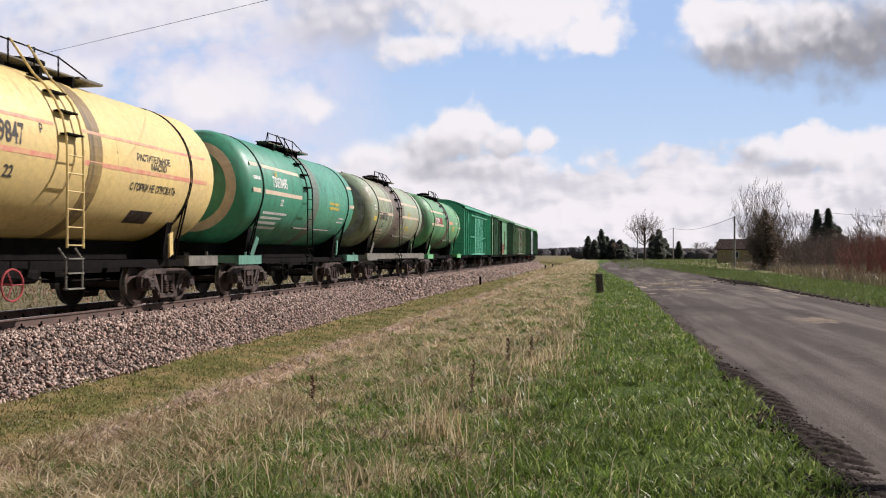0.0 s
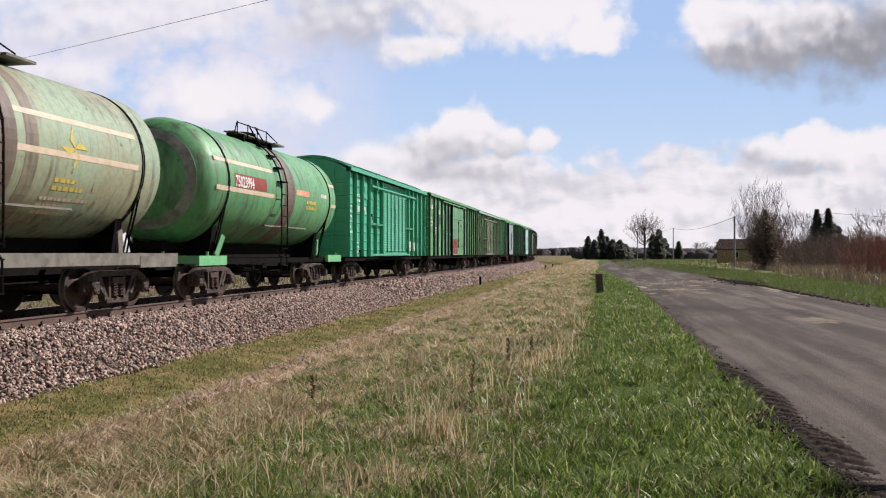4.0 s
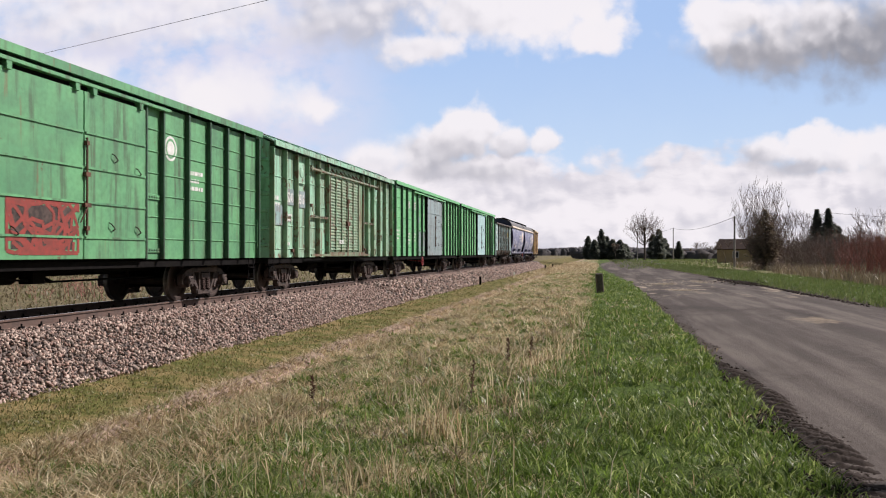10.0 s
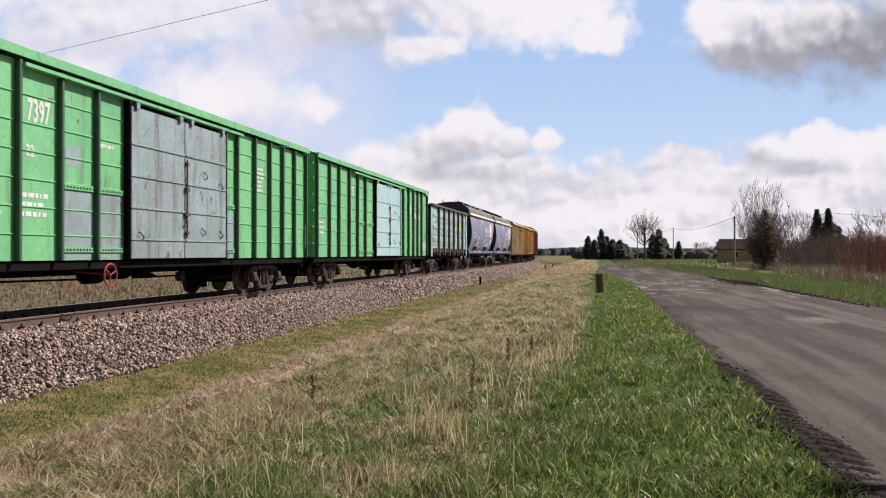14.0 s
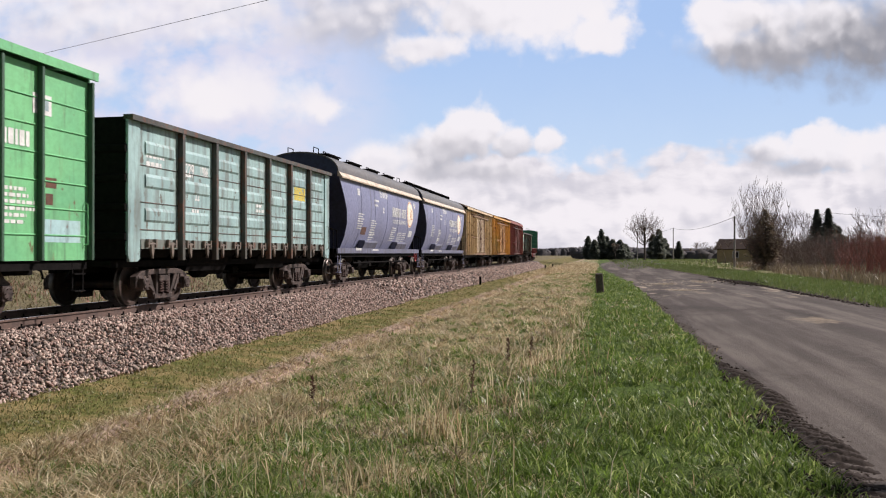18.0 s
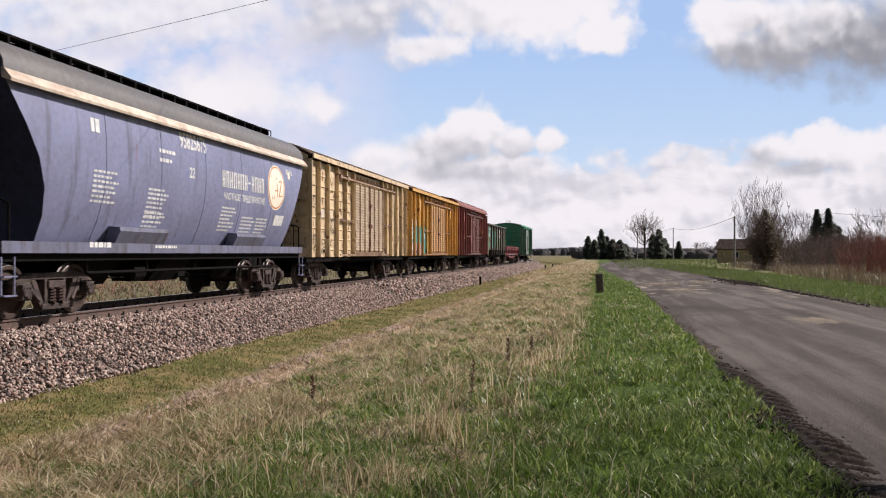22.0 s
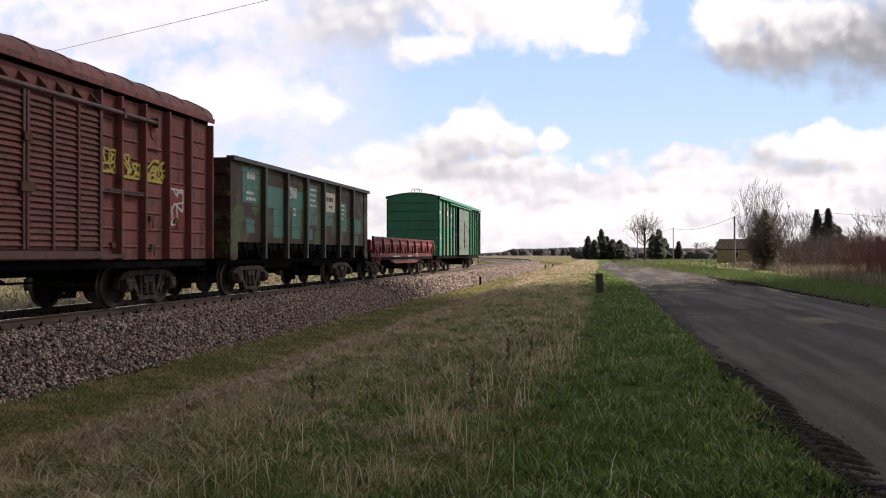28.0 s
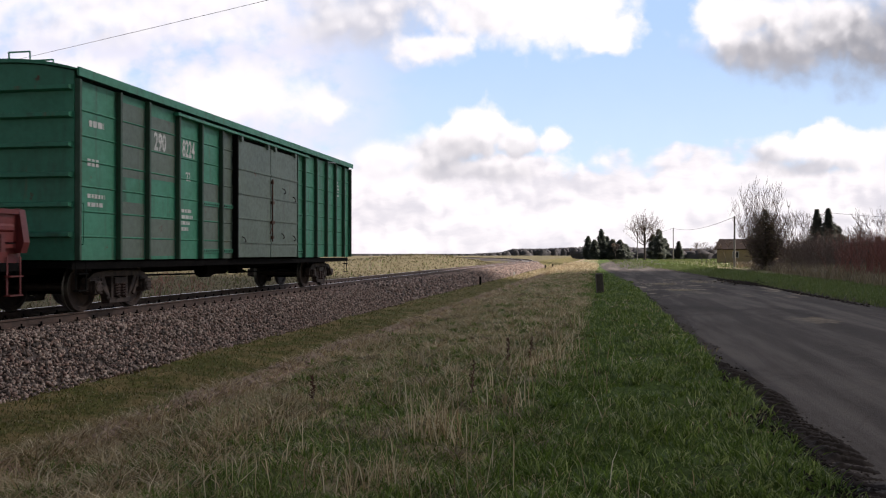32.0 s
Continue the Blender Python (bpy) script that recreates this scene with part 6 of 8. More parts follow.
for a in (0.4, 2.5, 4.6):
    tube(bm, [(1.45, -2.2, 0.73), (1.45, -2.2 + 0.22 * math.cos(a), 0.73 + 0.22 * math.sin(a))], 0.013)
tube(bm, [(1.45, -2.2, 0.73), (0.6, -2.2, 0.8)], 0.02)
part("hand_brake_wheel", bm, M["signal_red"], car)
bars(4, -h + 2.65, 2.1, XP, M["white"], car, 0.8, 0.08, 0.16, seed=26)
bars(3, -h + 3.95, 2.1, XP, M["white"], car, 0.8, 0.08, 0.16, seed=27)

car, h = boxcar_long(9, "long bright green covered wagon with pale blue doors", M["green8"], M["paleblue"], "pale blue sheet steel door with rust marks")
stencil("30196", 0.54, -h + 3.9, 3.40, XP, M["white"], car, narrow=0.46)
stencil("22", 0.28, -h + 4.05, 2.7, XP, M["white"], car)
bars(3, -h + 0.41, 2.2, XP, M["white"], car, 0.8, 0.08, 0.18, seed=28)
emblem(car, 5.2, 3.4, 0.26, XP, ((1, M["white"]), (0.8, M["green8"]), (0.6, M["white"])))
bars(2, 5.9, 3.4, XP, M["white"], car, 0.8, 0.1, 0.2, seed=29)

stripe(car, 7.6, 8.1, 3.55, 3.90, 0, 0, M["white"], "notice", XP)
stripe(car, 7.68, 8.02, 3.63, 3.82, 0, 0, M["graydoor"], "notice", XP + 0.002)
bars(1, 5.95, 2.95, XP, M["white"], car, 1.7, 0.26, 0.3, seed=78)
bars(6, 6.9, 2.2, XP, M["white"], car, 0.8, 0.06, 0.11, seed=79)
stripe(car, 7.85, 8.95, 1.35, 1.75, 0, 0, M["paleblue"], "paint_patch", 1.5035)
stripe(car, 7.95, 8.25, 2.30, 2.48, 0, 0, M["rustbar"], "rust_patch", 1.5035)
stripe(car, 7.95, 8.15, 2.0, 2.2, 0, 0, M["rustbar"], "rust_patch", 1.5035)
car, h = gondola(10, "pale mint open gondola wagon with rust stains", M["mint"], 3.95, M["grime"])
scribble(car, 3.15, 4.05, 2.75, 3.3, 1.486, M["gold"], 14, 81, 0.09, "faded_emblem")
stencil("5229", 0.46, -h + 2.3, 2.95, 1.486, M["white"], car, narrow=0.66)
stencil("1986", 0.36, -h + 3.2, 3.0, 1.486, M["white"], car, narrow=0.62)
stencil("22", 0.30, -h + 2.95, 2.42, 1.486, M["white"], car)
bars(2, -h + 2.8, 2.12, 1.486, M["white"], car, 0.6, 0.08, 0.14, seed=57)
bars(2, -h + 0.75, 3.2, 1.486, M["white"], car, 0.9, 0.12, 0.2, seed=58)
bars(2, 0.1, 2.45, 1.486, M["white"], car, 0.6, 0.08, 0.14, seed=59)

for k, w in ((11, False), (12, True)):
    car, h = hopper(k, "slate-blue grain hopper wagon with white lettering and round emblem", w)
    stencil("95769154" if k == 11 else "95825675", 0.50, -1.25, 3.58, 1.6, M["white"], car, narrow=0.66)
    stencil("22", 0.34, -0.85, 2.92, 1.6, M["white"], car)
    stencil("ЗЕРНО", 0.20, 5.3, 3.55, 1.6, M["white"], car)
    bm = bmesh.new()  # the owner's name, as plain blocks
    for q in range(12):
        y_ = 0.88 + 0.228 * q
        if q == 7:
            box(bm, 1.6, 1.603, y_, y_ + 0.15, 3.03, 3.08)
            continue
        for a_, b_, z_a, z_b in ((0.0, 0.055, 2.84, 3.26), (0.11, 0.165, 2.84, 3.26), (0.055, 0.11, 3.20, 3.26) if q % 2 else (0.055, 0.11, 3.0, 3.06)):
            box(bm, 1.6, 1.603, y_ + a_, y_ + b_, z_a, z_b)
    tagged(part("owner_mark", bm, M["white"], car), kind="stuff")
    stencil("ЧАСТНОЕ ПРЕДПРИЯТИЕ", 0.23, 1.0, 2.54, 1.6, M["white"], car, narrow=0.92)
    bars(1, -4.7, 3.45, 1.6, M["white"], car, 0.35, 0.26, 0.3, seed=61)
    bars(2, -2.2, 3.35, 1.6, M["white"], car, 0.7, 0.08, 0.2, seed=62)
    for j, (y, z) in enumerate(((1.0, 2.30), (2.3, 2.1), (3.3, 2.1), (-2.6, 2.5), (-2.6, 2.0), (-4.6, 2.7))):
        bars(7, y, z, 1.6, M["white"], car, 0.9, 0.045, 0.095, seed=33 + j)
    emblem(car, 4.5, 3.08, 0.66, 1.6, ((1, M["cream_mark"]), (0.95, M["logo_orange"]), (0.88, M["cream_mark"])))
    bm = bmesh.new()  # slanting strokes inside the badge
    for p0, p1 in (((4.12, 3.42), (4.22, 2.72)), ((4.34, 2.75), (4.52, 3.38)), ((4.52, 3.38), (4.60, 2.80)), ((4.40, 2.98), (4.60, 3.02)), ((4.68, 3.26), (4.88, 3.30)), ((4.88, 3.28), (4.72, 2.84)), ((4.70, 2.84), (4.94, 2.86))):
        beam(bm, (1.607, *p0), (1.607, *p1), 0.04, 0.004)
    tagged(part("emblem_stroke", bm, M["logo_orange"], car), kind="stuff")
    if k == 11:
        bm = bmesh.new()
        torus(bm, (1.47, 6.3, 1.0), 0.24, 0.022, "x", 20, 6)
        for a_ in (0.3, 2.4, 4.5):
            tube(bm, [(1.47, 6.3, 1.0), (1.47, 6.3 + 0.24 * math.cos(a_), 1.0 + 0.24 * math.sin(a_))], 0.016)
        tube(bm, [(1.47, 6.3, 1.0), (0.9, 6.3, 1.05)], 0.025)
        part("hand_brake_wheel", bm, M["signal_red"], car)
    stripe(car, 4.55, 5.25, 1.98, 2.28, 0, 0, M["white"], "notice", 1.603)
    stripe(car, 5.45, 5.62, 3.42, 3.62, 0, 0, M["cream_mark"], "notice", 1.603)
    if k == 11:
        stripe(car, -3.9, -3.2, 1.92, 2.22, 0, 0, M["rustbar"], "rust_patch", 1.603)
    # the writing lies on the bulging sheet
    zs_, xs_ = (1.36, 1.8, 2.3, 2.8, 3.3, 3.75, 4.08), (1.20, 1.40, 1.54, 1.60, 1.60, 1.56, 1.50)
    for ob in car.children:
        if ob.name.split(".")[0] in ("lettering", "bars", "small_writing", "writing", "owner_mark", "emblem", "emblem_stroke", "notice", "rust_patch"):
            for v in ob.data.vertices:
                v.co.x = float(np.interp(v.co.z, zs_, xs_)) + 0.006 + (v.co.x - 1.6)
    bars(1, -2.2, 1.27, 1.504, M["white"], car, 1.2, 0.06, 0.3, seed=63)
    bars(1, -4.6, 1.27, 1.504, M["white"], car, 0.9, 0.1, 0.3, seed=64)

BARREL[0] = False
car, h = boxcar_louvred(13, "dirty cream-yellow covered wagon with rusty louvred doors", M["cream"], M["cream_door"])
stencil("5252", 0.36, -5.9, 2.42, HWP, M["white"], car)
stencil("475", 0.36, -4.95, 2.42, HWP, M["white"], car)
for k_, (a, b, z0, z1) in enumerate(((-6.75, -6.2, 2.3, 3.1), (-5.85, -5.2, 1.2, 1.9), (-5.0, -4.2, 1.3, 2.0), (-4.7, -4.2, 1.9, 2.4), (-6.7, -6.2, 1.3, 1.8), (5.1, 5.7, 1.4, 2.0), (6.1, 6.7, 1.5, 2.3))):
    scribble(car, a, b, z0, z1, 1.538, M["ink"], 7, 60 + k_, 0.022)
car, h = boxcar_louvred(14, "ochre-yellow covered wagon with teal and mauve graffiti", M["orange"], M["orange_door"])
for a, b in ((-6.9, -6.1), (-5.98, -5.15), (-5.0, -4.1), (-3.95, -3.08)):
    stripe(car, a, b, 1.7, 2.55, 0, 0, M["spray_teal"], "spray_tag", 1.538)
    stripe(car, a, b, 1.06, 1.7, 0, 0, M["spray_mauve"] if a < -4.5 else M["spray_teal"], "spray_tag", 1.538)
stencil("5252", 0.40, -6.8, 2.62, HWP + 0.002, M["white"], car)
stencil("3241", 0.40, -5.76, 2.62, HWP + 0.002, M["white"], car, narrow=0.62)
stencil("22", 0.28, -5.8, 2.25, HWP + 0.004, M["white"], car)
BARREL[0] = True
scribble(car, -6.8, -6.2, 1.9, 2.5, 1.545, M["white"], 8, 71, 0.05)
scribble(car, -3.8, -3.2, 2.0, 2.45, 1.545, M["white"], 8, 72, 0.05)
scribble(car, -6.7, -6.3, 1.35, 1.75, 1.545, M["white"], 6, 73, 0.05)
car, h = boxcar_louvred(15, "maroon covered wagon with rounded roof and rusty louvred doors", M["maroon"], M["maroon_door"], 0.5)
bars(5, -4.85, 2.6, HWP, M["pink"], car, 0.7, 0.08, 0.2, seed=41)
bm = bmesh.new()
for x_ in (-0.22, 0.1):
    box(bm, x_, x_ + 0.26, -h + 0.8, h - 0.8, 5.02, 5.06)
for y_ in np.linspace(-h + 0.9, h - 0.9, 15):
    box(bm, -0.25, 0.4, y_ - 0.03, y_ + 0.03, 4.88, 5.02)
part("roof_walkway", bm, M["black"], car)
scribble(car, 3.2, 3.9, 2.7, 3.15, 1.538, M["gold"], 9, 91, 0.05)
scribble(car, 4.1, 5.0, 2.7, 3.15, 1.538, M["gold"], 9, 92, 0.05)
scribble(car, 2.45, 3.0, 2.75, 3.2, 1.538, M["gold"], 6, 93, 0.04)
stripe(car, 5.1, 5.85, 1.7, 2.7, 0, 0, M["grafitti_red"], "paint_patch", HWP)
scribble(car, 5.2, 5.75, 1.8, 2.6, 1.540, M["white"], 8, 94, 0.04)
BARREL[0] = False
car, h = gondola(16, "rust-patched dark green open gondola wagon", M["gond16"], 3.66, M["black"])
for a, b, z0, z1 in ((-5.75, -4.65, 2.55, 3.52), (-5.5, -4.95, 1.72, 2.1), (-4.25, -2.75, 2.5, 3.12), (-3.55, -2.75, 1.62, 2.5), (-2.5, -1.0, 2.6, 3.12), (-2.0, -1.25, 1.62, 2.6), (-0.72, 0.35, 2.1, 3.42), (-0.5, -0.1, 1.6, 1.95), (1.0, 2.1, 2.12, 3.3), (2.75, 3.75, 1.98, 3.02), (4.5, 5.65, 1.92, 2.5), (4.7, 5.25, 1.5, 1.82)):
    stripe(car, a, b, z0, z1, 0, 0, M["old_teal"], "paint_patch", 1.484)
bars(1, -5.45, 3.2, 1.489, M["white"], car, 0.9, 0.18, 0.2, seed=43)
bars(2, -5.5, 2.78, 1.489, M["white"], car, 0.8, 0.08, 0.16, seed=67)
stencil("5229068", 0.5, -2.5, 2.88, 1.489, M["white"], car, narrow=0.5)
stencil("22", 0.34, -1.95, 2.35, 1.489, M["white"], car)
bars(4, -0.35, 3.25, 1.489, M["white"], car, 0.7, 0.07, 0.18, seed=68)
bars(4, 2.85, 2.9, 1.489, M["white"], car, 0.7, 0.07, 0.16, seed=69)
stripe(car, 1.2, 2.3, 2.62, 3.30, 0, 0, M["notice"], "notice_board", 1.494)
bars(1, 1.32, 2.98, 1.497, M["ink"], car, 0.75, 0.16, 0.2, seed=70)
bars(1, 1.6, 2.76, 1.497, M["ink"], car, 0.5, 0.09, 0.2, seed=71)
car, h = flatcar(17, "crimson flat wagon with hinged drop sides")
bars(2, -2.6, 0.98, 1.425, M["white"], car, 1.6, 0.07, 0.14, seed=44)
bars(2, 0.4, 0.98, 1.425, M["white"], car, 1.2, 0.09, 0.15, seed=65)
bars(1, -5.2, 1.08, 1.425, M["white"], car, 0.6, 0.08, 0.14, seed=66)
scribble(car, 2.3, 3.2, 1.0, 1.16, 1.43, M["white"], 7, 95, 0.03)
car, h = boxcar_long(18, "long bluish-green covered wagon with grey-olive doors", M["green18"], M["olive"], "weathered grey-olive sliding door", {5: M["olive"]})
for a, b, z0, z1 in ((1.46, 2.44, 2.7, 4.2), (2.57, 3.74, 2.75, 4.1), (2.57, 3.74, 1.1, 1.9), (1.46, 2.44, 1.06, 2.2), (4.98, 5.96, 1.2, 2.9)):
    stripe(car, -h + a, -h + b, z0, z1, 0, 0, M["olive"], "paint_patch", 1.5035)
stencil("290", 0.54, -h + 2.82, 3.40, XP, M["white"], car, narrow=0.64)
stencil("8224", 0.54, -h + 4.08, 3.40, XP, M["white"], car, narrow=0.56)
stencil("22", 0.28, -h + 4.25, 2.85, XP, M["white"], car)
bars(2, -h + 0.41, 2.2, XP, M["white"], car, 0.8, 0.08, 0.16, seed=45)
bars(1, -h + 0.46, 3.55, XP, M["white"], car, 0.5, 0.12, 0.16, seed=46)
bars(1, -h + 0.41, 2.8, XP, M["white"], car, 0.5, 0.14, 0.16, seed=47)
bars(4, -h + 3.95, 2.1, XP, M["white"], car, 0.7, 0.08, 0.14, seed=48)
bars(5, 6.9, 3.7, XP, M["white"], car, 0.5, 0.06, 0.12, seed=49)


# ---- how it all moves ----
SPEED = (112.7037717, -26.6117006, 57.2076157, -41.6676940, 14.5858026, -2.0014523)


def gone(t):
    """Metres that the train has rolled by t seconds; it gathers speed slowly."""
    return 0.2 + sum(c * (t / 16.0) ** (k + 1) for k, c in enumerate(SPEED))


def motions():
    times = [0.5 * k for k in range(65)]
    for k, car in WAGONS.items():
        a, b = ENDS[k]
        rows = []
        for t in times:
            x, y, ang = track((a + b) / 2 - gone(t))
            rows.append((t, pose(x, y, 0, 0, 0, ang)))
        walk(car, rows)
    turns = [2 * k / FPS for k in range(int(32 * FPS / 2) + 1)]
    for w, y in WHEELSETS:
        walk(w, [(t, pose(0, y, 0.478, math.degrees(gone(t) / 0.478) % 360)) for t in turns])
    drift = [(t, pose(0, 0, 1.155, 0, 0, -0.028 * t)) for t in (0, 16, 32)]
    walk(sky_backdrop, drift)
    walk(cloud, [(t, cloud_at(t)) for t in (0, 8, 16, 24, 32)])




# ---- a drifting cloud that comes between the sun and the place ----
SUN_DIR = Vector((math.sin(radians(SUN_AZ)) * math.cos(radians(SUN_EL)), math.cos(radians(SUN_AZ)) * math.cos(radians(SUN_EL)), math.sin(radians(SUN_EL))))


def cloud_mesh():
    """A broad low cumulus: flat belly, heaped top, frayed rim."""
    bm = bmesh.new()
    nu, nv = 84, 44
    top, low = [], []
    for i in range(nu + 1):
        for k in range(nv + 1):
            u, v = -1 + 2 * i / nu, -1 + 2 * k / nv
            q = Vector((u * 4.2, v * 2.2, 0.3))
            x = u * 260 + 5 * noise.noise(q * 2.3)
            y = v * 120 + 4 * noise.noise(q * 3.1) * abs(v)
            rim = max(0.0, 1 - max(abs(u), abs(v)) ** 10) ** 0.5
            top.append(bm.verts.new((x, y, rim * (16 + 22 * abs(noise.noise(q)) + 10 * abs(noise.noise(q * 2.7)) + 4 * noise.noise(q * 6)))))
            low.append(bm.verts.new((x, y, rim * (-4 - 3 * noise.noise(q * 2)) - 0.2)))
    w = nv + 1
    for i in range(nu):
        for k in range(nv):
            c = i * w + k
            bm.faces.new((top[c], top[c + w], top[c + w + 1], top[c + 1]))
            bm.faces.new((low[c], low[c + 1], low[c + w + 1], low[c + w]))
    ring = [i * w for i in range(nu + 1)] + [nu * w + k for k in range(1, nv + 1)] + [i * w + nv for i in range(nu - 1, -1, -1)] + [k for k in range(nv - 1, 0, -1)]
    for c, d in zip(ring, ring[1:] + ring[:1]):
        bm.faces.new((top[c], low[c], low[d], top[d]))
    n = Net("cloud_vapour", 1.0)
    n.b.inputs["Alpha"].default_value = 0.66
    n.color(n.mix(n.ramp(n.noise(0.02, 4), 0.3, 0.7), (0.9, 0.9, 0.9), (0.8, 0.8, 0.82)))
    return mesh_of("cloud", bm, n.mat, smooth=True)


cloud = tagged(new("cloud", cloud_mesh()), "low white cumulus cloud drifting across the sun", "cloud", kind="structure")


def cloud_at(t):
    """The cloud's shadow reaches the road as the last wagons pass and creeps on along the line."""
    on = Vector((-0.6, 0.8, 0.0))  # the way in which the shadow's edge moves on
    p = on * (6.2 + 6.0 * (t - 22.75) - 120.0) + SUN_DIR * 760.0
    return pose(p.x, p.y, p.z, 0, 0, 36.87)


# ---- grass ----
def grass_material(name, colours, trans=0.35, gloss=0.5, rough=0.5):
    n = Net(name, rough)
    n.b.inputs["Specular IOR Level"].default_value = gloss
    g = n.add("ShaderNodeNewGeometry").outputs["Random Per Island"]
    ramp = n.add("ShaderNodeValToRGB")
    n.put(ramp.inputs[0], g)
    while len(ramp.color_ramp.elements) < len(colours):
        ramp.color_ramp.elements.new(0.5)
    for k, (e, c) in enumerate(zip(ramp.color_ramp.elements, colours)):
        e.position, e.color = k / (len(colours) - 1), (*c, 1)
    c = n.mix(n.ramp(n.noise(0.9, 5, 0.6), 0.35, 0.65, 0, 0.75), ramp.outputs[0], n.mix(0.32, ramp.outputs[0], (0.06, 0.065, 0.02)))
    n.color(c)
    tr = n.add("ShaderNodeBsdfTranslucent")
    n.put(tr.inputs[0], c)
    mx = n.add("ShaderNodeMixShader")
    mx.inputs[0].default_value = trans
    n.t.links.new(n.b.outputs[0], mx.inputs[1])
    n.t.links.new(tr.outputs[0], mx.inputs[2])
    n.t.links.new(mx.outputs[0], n.t.nodes["Material Output"].inputs[0])
    return n.mat


def field(x, y, f, s):
    """Smooth value between 0 and 1 over the ground, for clumps."""
    v = np.sin(x * f + s) * np.sin(y * f * 0.8 + 2 * s) + 0.6 * np.sin(x * f * 2.3 - y * f * 1.7 + s * 3) + 0.4 * np.sin(y * f * 3.9 + x * f * 3.1 + s)
    return np.clip(0.5 + 0.3 * v, 0, 1)


def blades(name, label, mat, x, y, length, lean, width, seed, z=None, lean_dir=None):
    """Bent blades of grass rooted at x, y, joined into one mesh."""
    rng = np.random.default_rng(seed)
    n = len(x)
    z = (land(x, y) if z is None else z) - 0.01
    a = rng.uniform(0, math.tau, n) if lean_dir is None else lean_dir + rng.normal(0, 0.7, n)
    d = np.stack([np.cos(a), np.sin(a), np.zeros(n)], -1)
    b = rng.uniform(0, math.tau, n)
    w = np.stack([np.cos(b), np.sin(b), np.zeros(n)], -1) * (width / 2)[:, None]
    root = np.stack([x, y, z], -1)
    up = np.array([0, 0, 1.0])
    rise = length * np.sqrt(np.clip(1 - (0.9 * lean) ** 2, 0.03, 1))
    mid = root + up * (0.62 * rise)[:, None] + d * (0.33 * lean * length)[:, None]
    tip = root + up * rise[:, None] + d * (lean * length)[:, None]
    v = np.stack([root - w, root + w, mid + 0.8 * w, mid - 0.8 * w, tip], 1).reshape(-1, 3)
    f = (np.array([(0, 1, 2), (0, 2, 3), (3, 2, 4)])[None] + 5 * np.arange(n)[:, None, None]).reshape(-1, 3)
    return tagged(new(name, np_mesh(name, v, f, mat)), label, "grass", kind="stuff")


def strewn(n, x0, x1, y0, y1, seed, power=1.0):
    """Places on a strip, thinning with distance."""
    rng = np.random.default_rng(seed)
    u = rng.uniform(0, 1, n)
    y = y0 * (y1 / y0) ** u if power == 1.0 else (y0 ** (1 - power) + u * (y1 ** (1 - power) - y0 ** (1 - power))) ** (1 / (1 - power))
    return rng.uniform(x0, x1, n), y, rng


M["fresh"] = grass_material("fresh_grass", ((0.05, 0.088, 0.014), (0.102, 0.168, 0.025), (0.172, 0.248, 0.044), (0.44, 0.48, 0.19)), 0.5, 0.45, 0.4)
M["meadow"] = grass_material("spring_meadow", ((0.11, 0.165, 0.04), (0.16, 0.215, 0.06), (0.23, 0.255, 0.10)))
M["oldfield"] = grass_material("faded_field_grass", ((0.13, 0.108, 0.056), (0.165, 0.134, 0.074), (0.20, 0.16, 0.09)), 0.45)
M["reed"] = grass_material("bleached_reeds", ((0.20, 0.15, 0.09), (0.30, 0.235, 0.145), (0.38, 0.30, 0.20)), 0.2)
M["straw"] = grass_material("dry_grass", ((0.22, 0.15, 0.08), (0.45, 0.34, 0.19), (0.62, 0.50, 0.31), (0.82, 0.71, 0.50)), 0.5, 0.3, 0.5)
M["thatch"] = grass_material("olive_brown_thatch", ((0.23, 0.195, 0.085), (0.40, 0.325, 0.16), (0.58, 0.47, 0.27), (0.25, 0.285, 0.10), (0.80, 0.68, 0.46)), 0.5, 0.2, 0.6)
M["mossy"] = grass_material("mossy_turf", ((0.11, 0.115, 0.03), (0.21, 0.19, 0.064), (0.42, 0.33, 0.17), (0.125, 0.165, 0.04), (0.25, 0.19, 0.09)), 0.4)
M["combed"] = grass_material("brown_combed_grass", ((0.36, 0.25, 0.18), (0.56, 0.41, 0.31), (0.72, 0.56, 0.43), (0.82, 0.68, 0.53)), 0.5, 0.2, 0.6)

x, y, rng = strewn(120000, -1.9, 1.75, 3.6, 75, 21, 1.35)
keep = (x > -0.75 + 0.7 * (field(x, y, 0.9, 1.0) - 0.5) * 2 + rng.normal(0, 0.22, len(x))) & (x < 1.66 + 0.2 * (field(x, y, 1.3, 5.0) - 0.5)) & (rng.uniform(0, 1, len(x)) < 0.08 + 1.3 * field(x, y, 2.6, 3.0) ** 2) & (x < 1.72 - np.clip((y - 38) / 46, 0, 1) * 2.0)
x, y = x[keep], y[keep]
hgt = (0.035 + 0.10 * field(x, y, 2.1, 0.4) + 0.03 * field(x, y, 0.5, 2.4)) * rng.uniform(0.6, 1.4, len(x))
blades("verge_grass", "lush short green grass of the road verge", M["fresh"], x, y, hgt, rng.uniform(0.4, 1.05, len(x)), 0.009 + 0.0005 * y, 22)

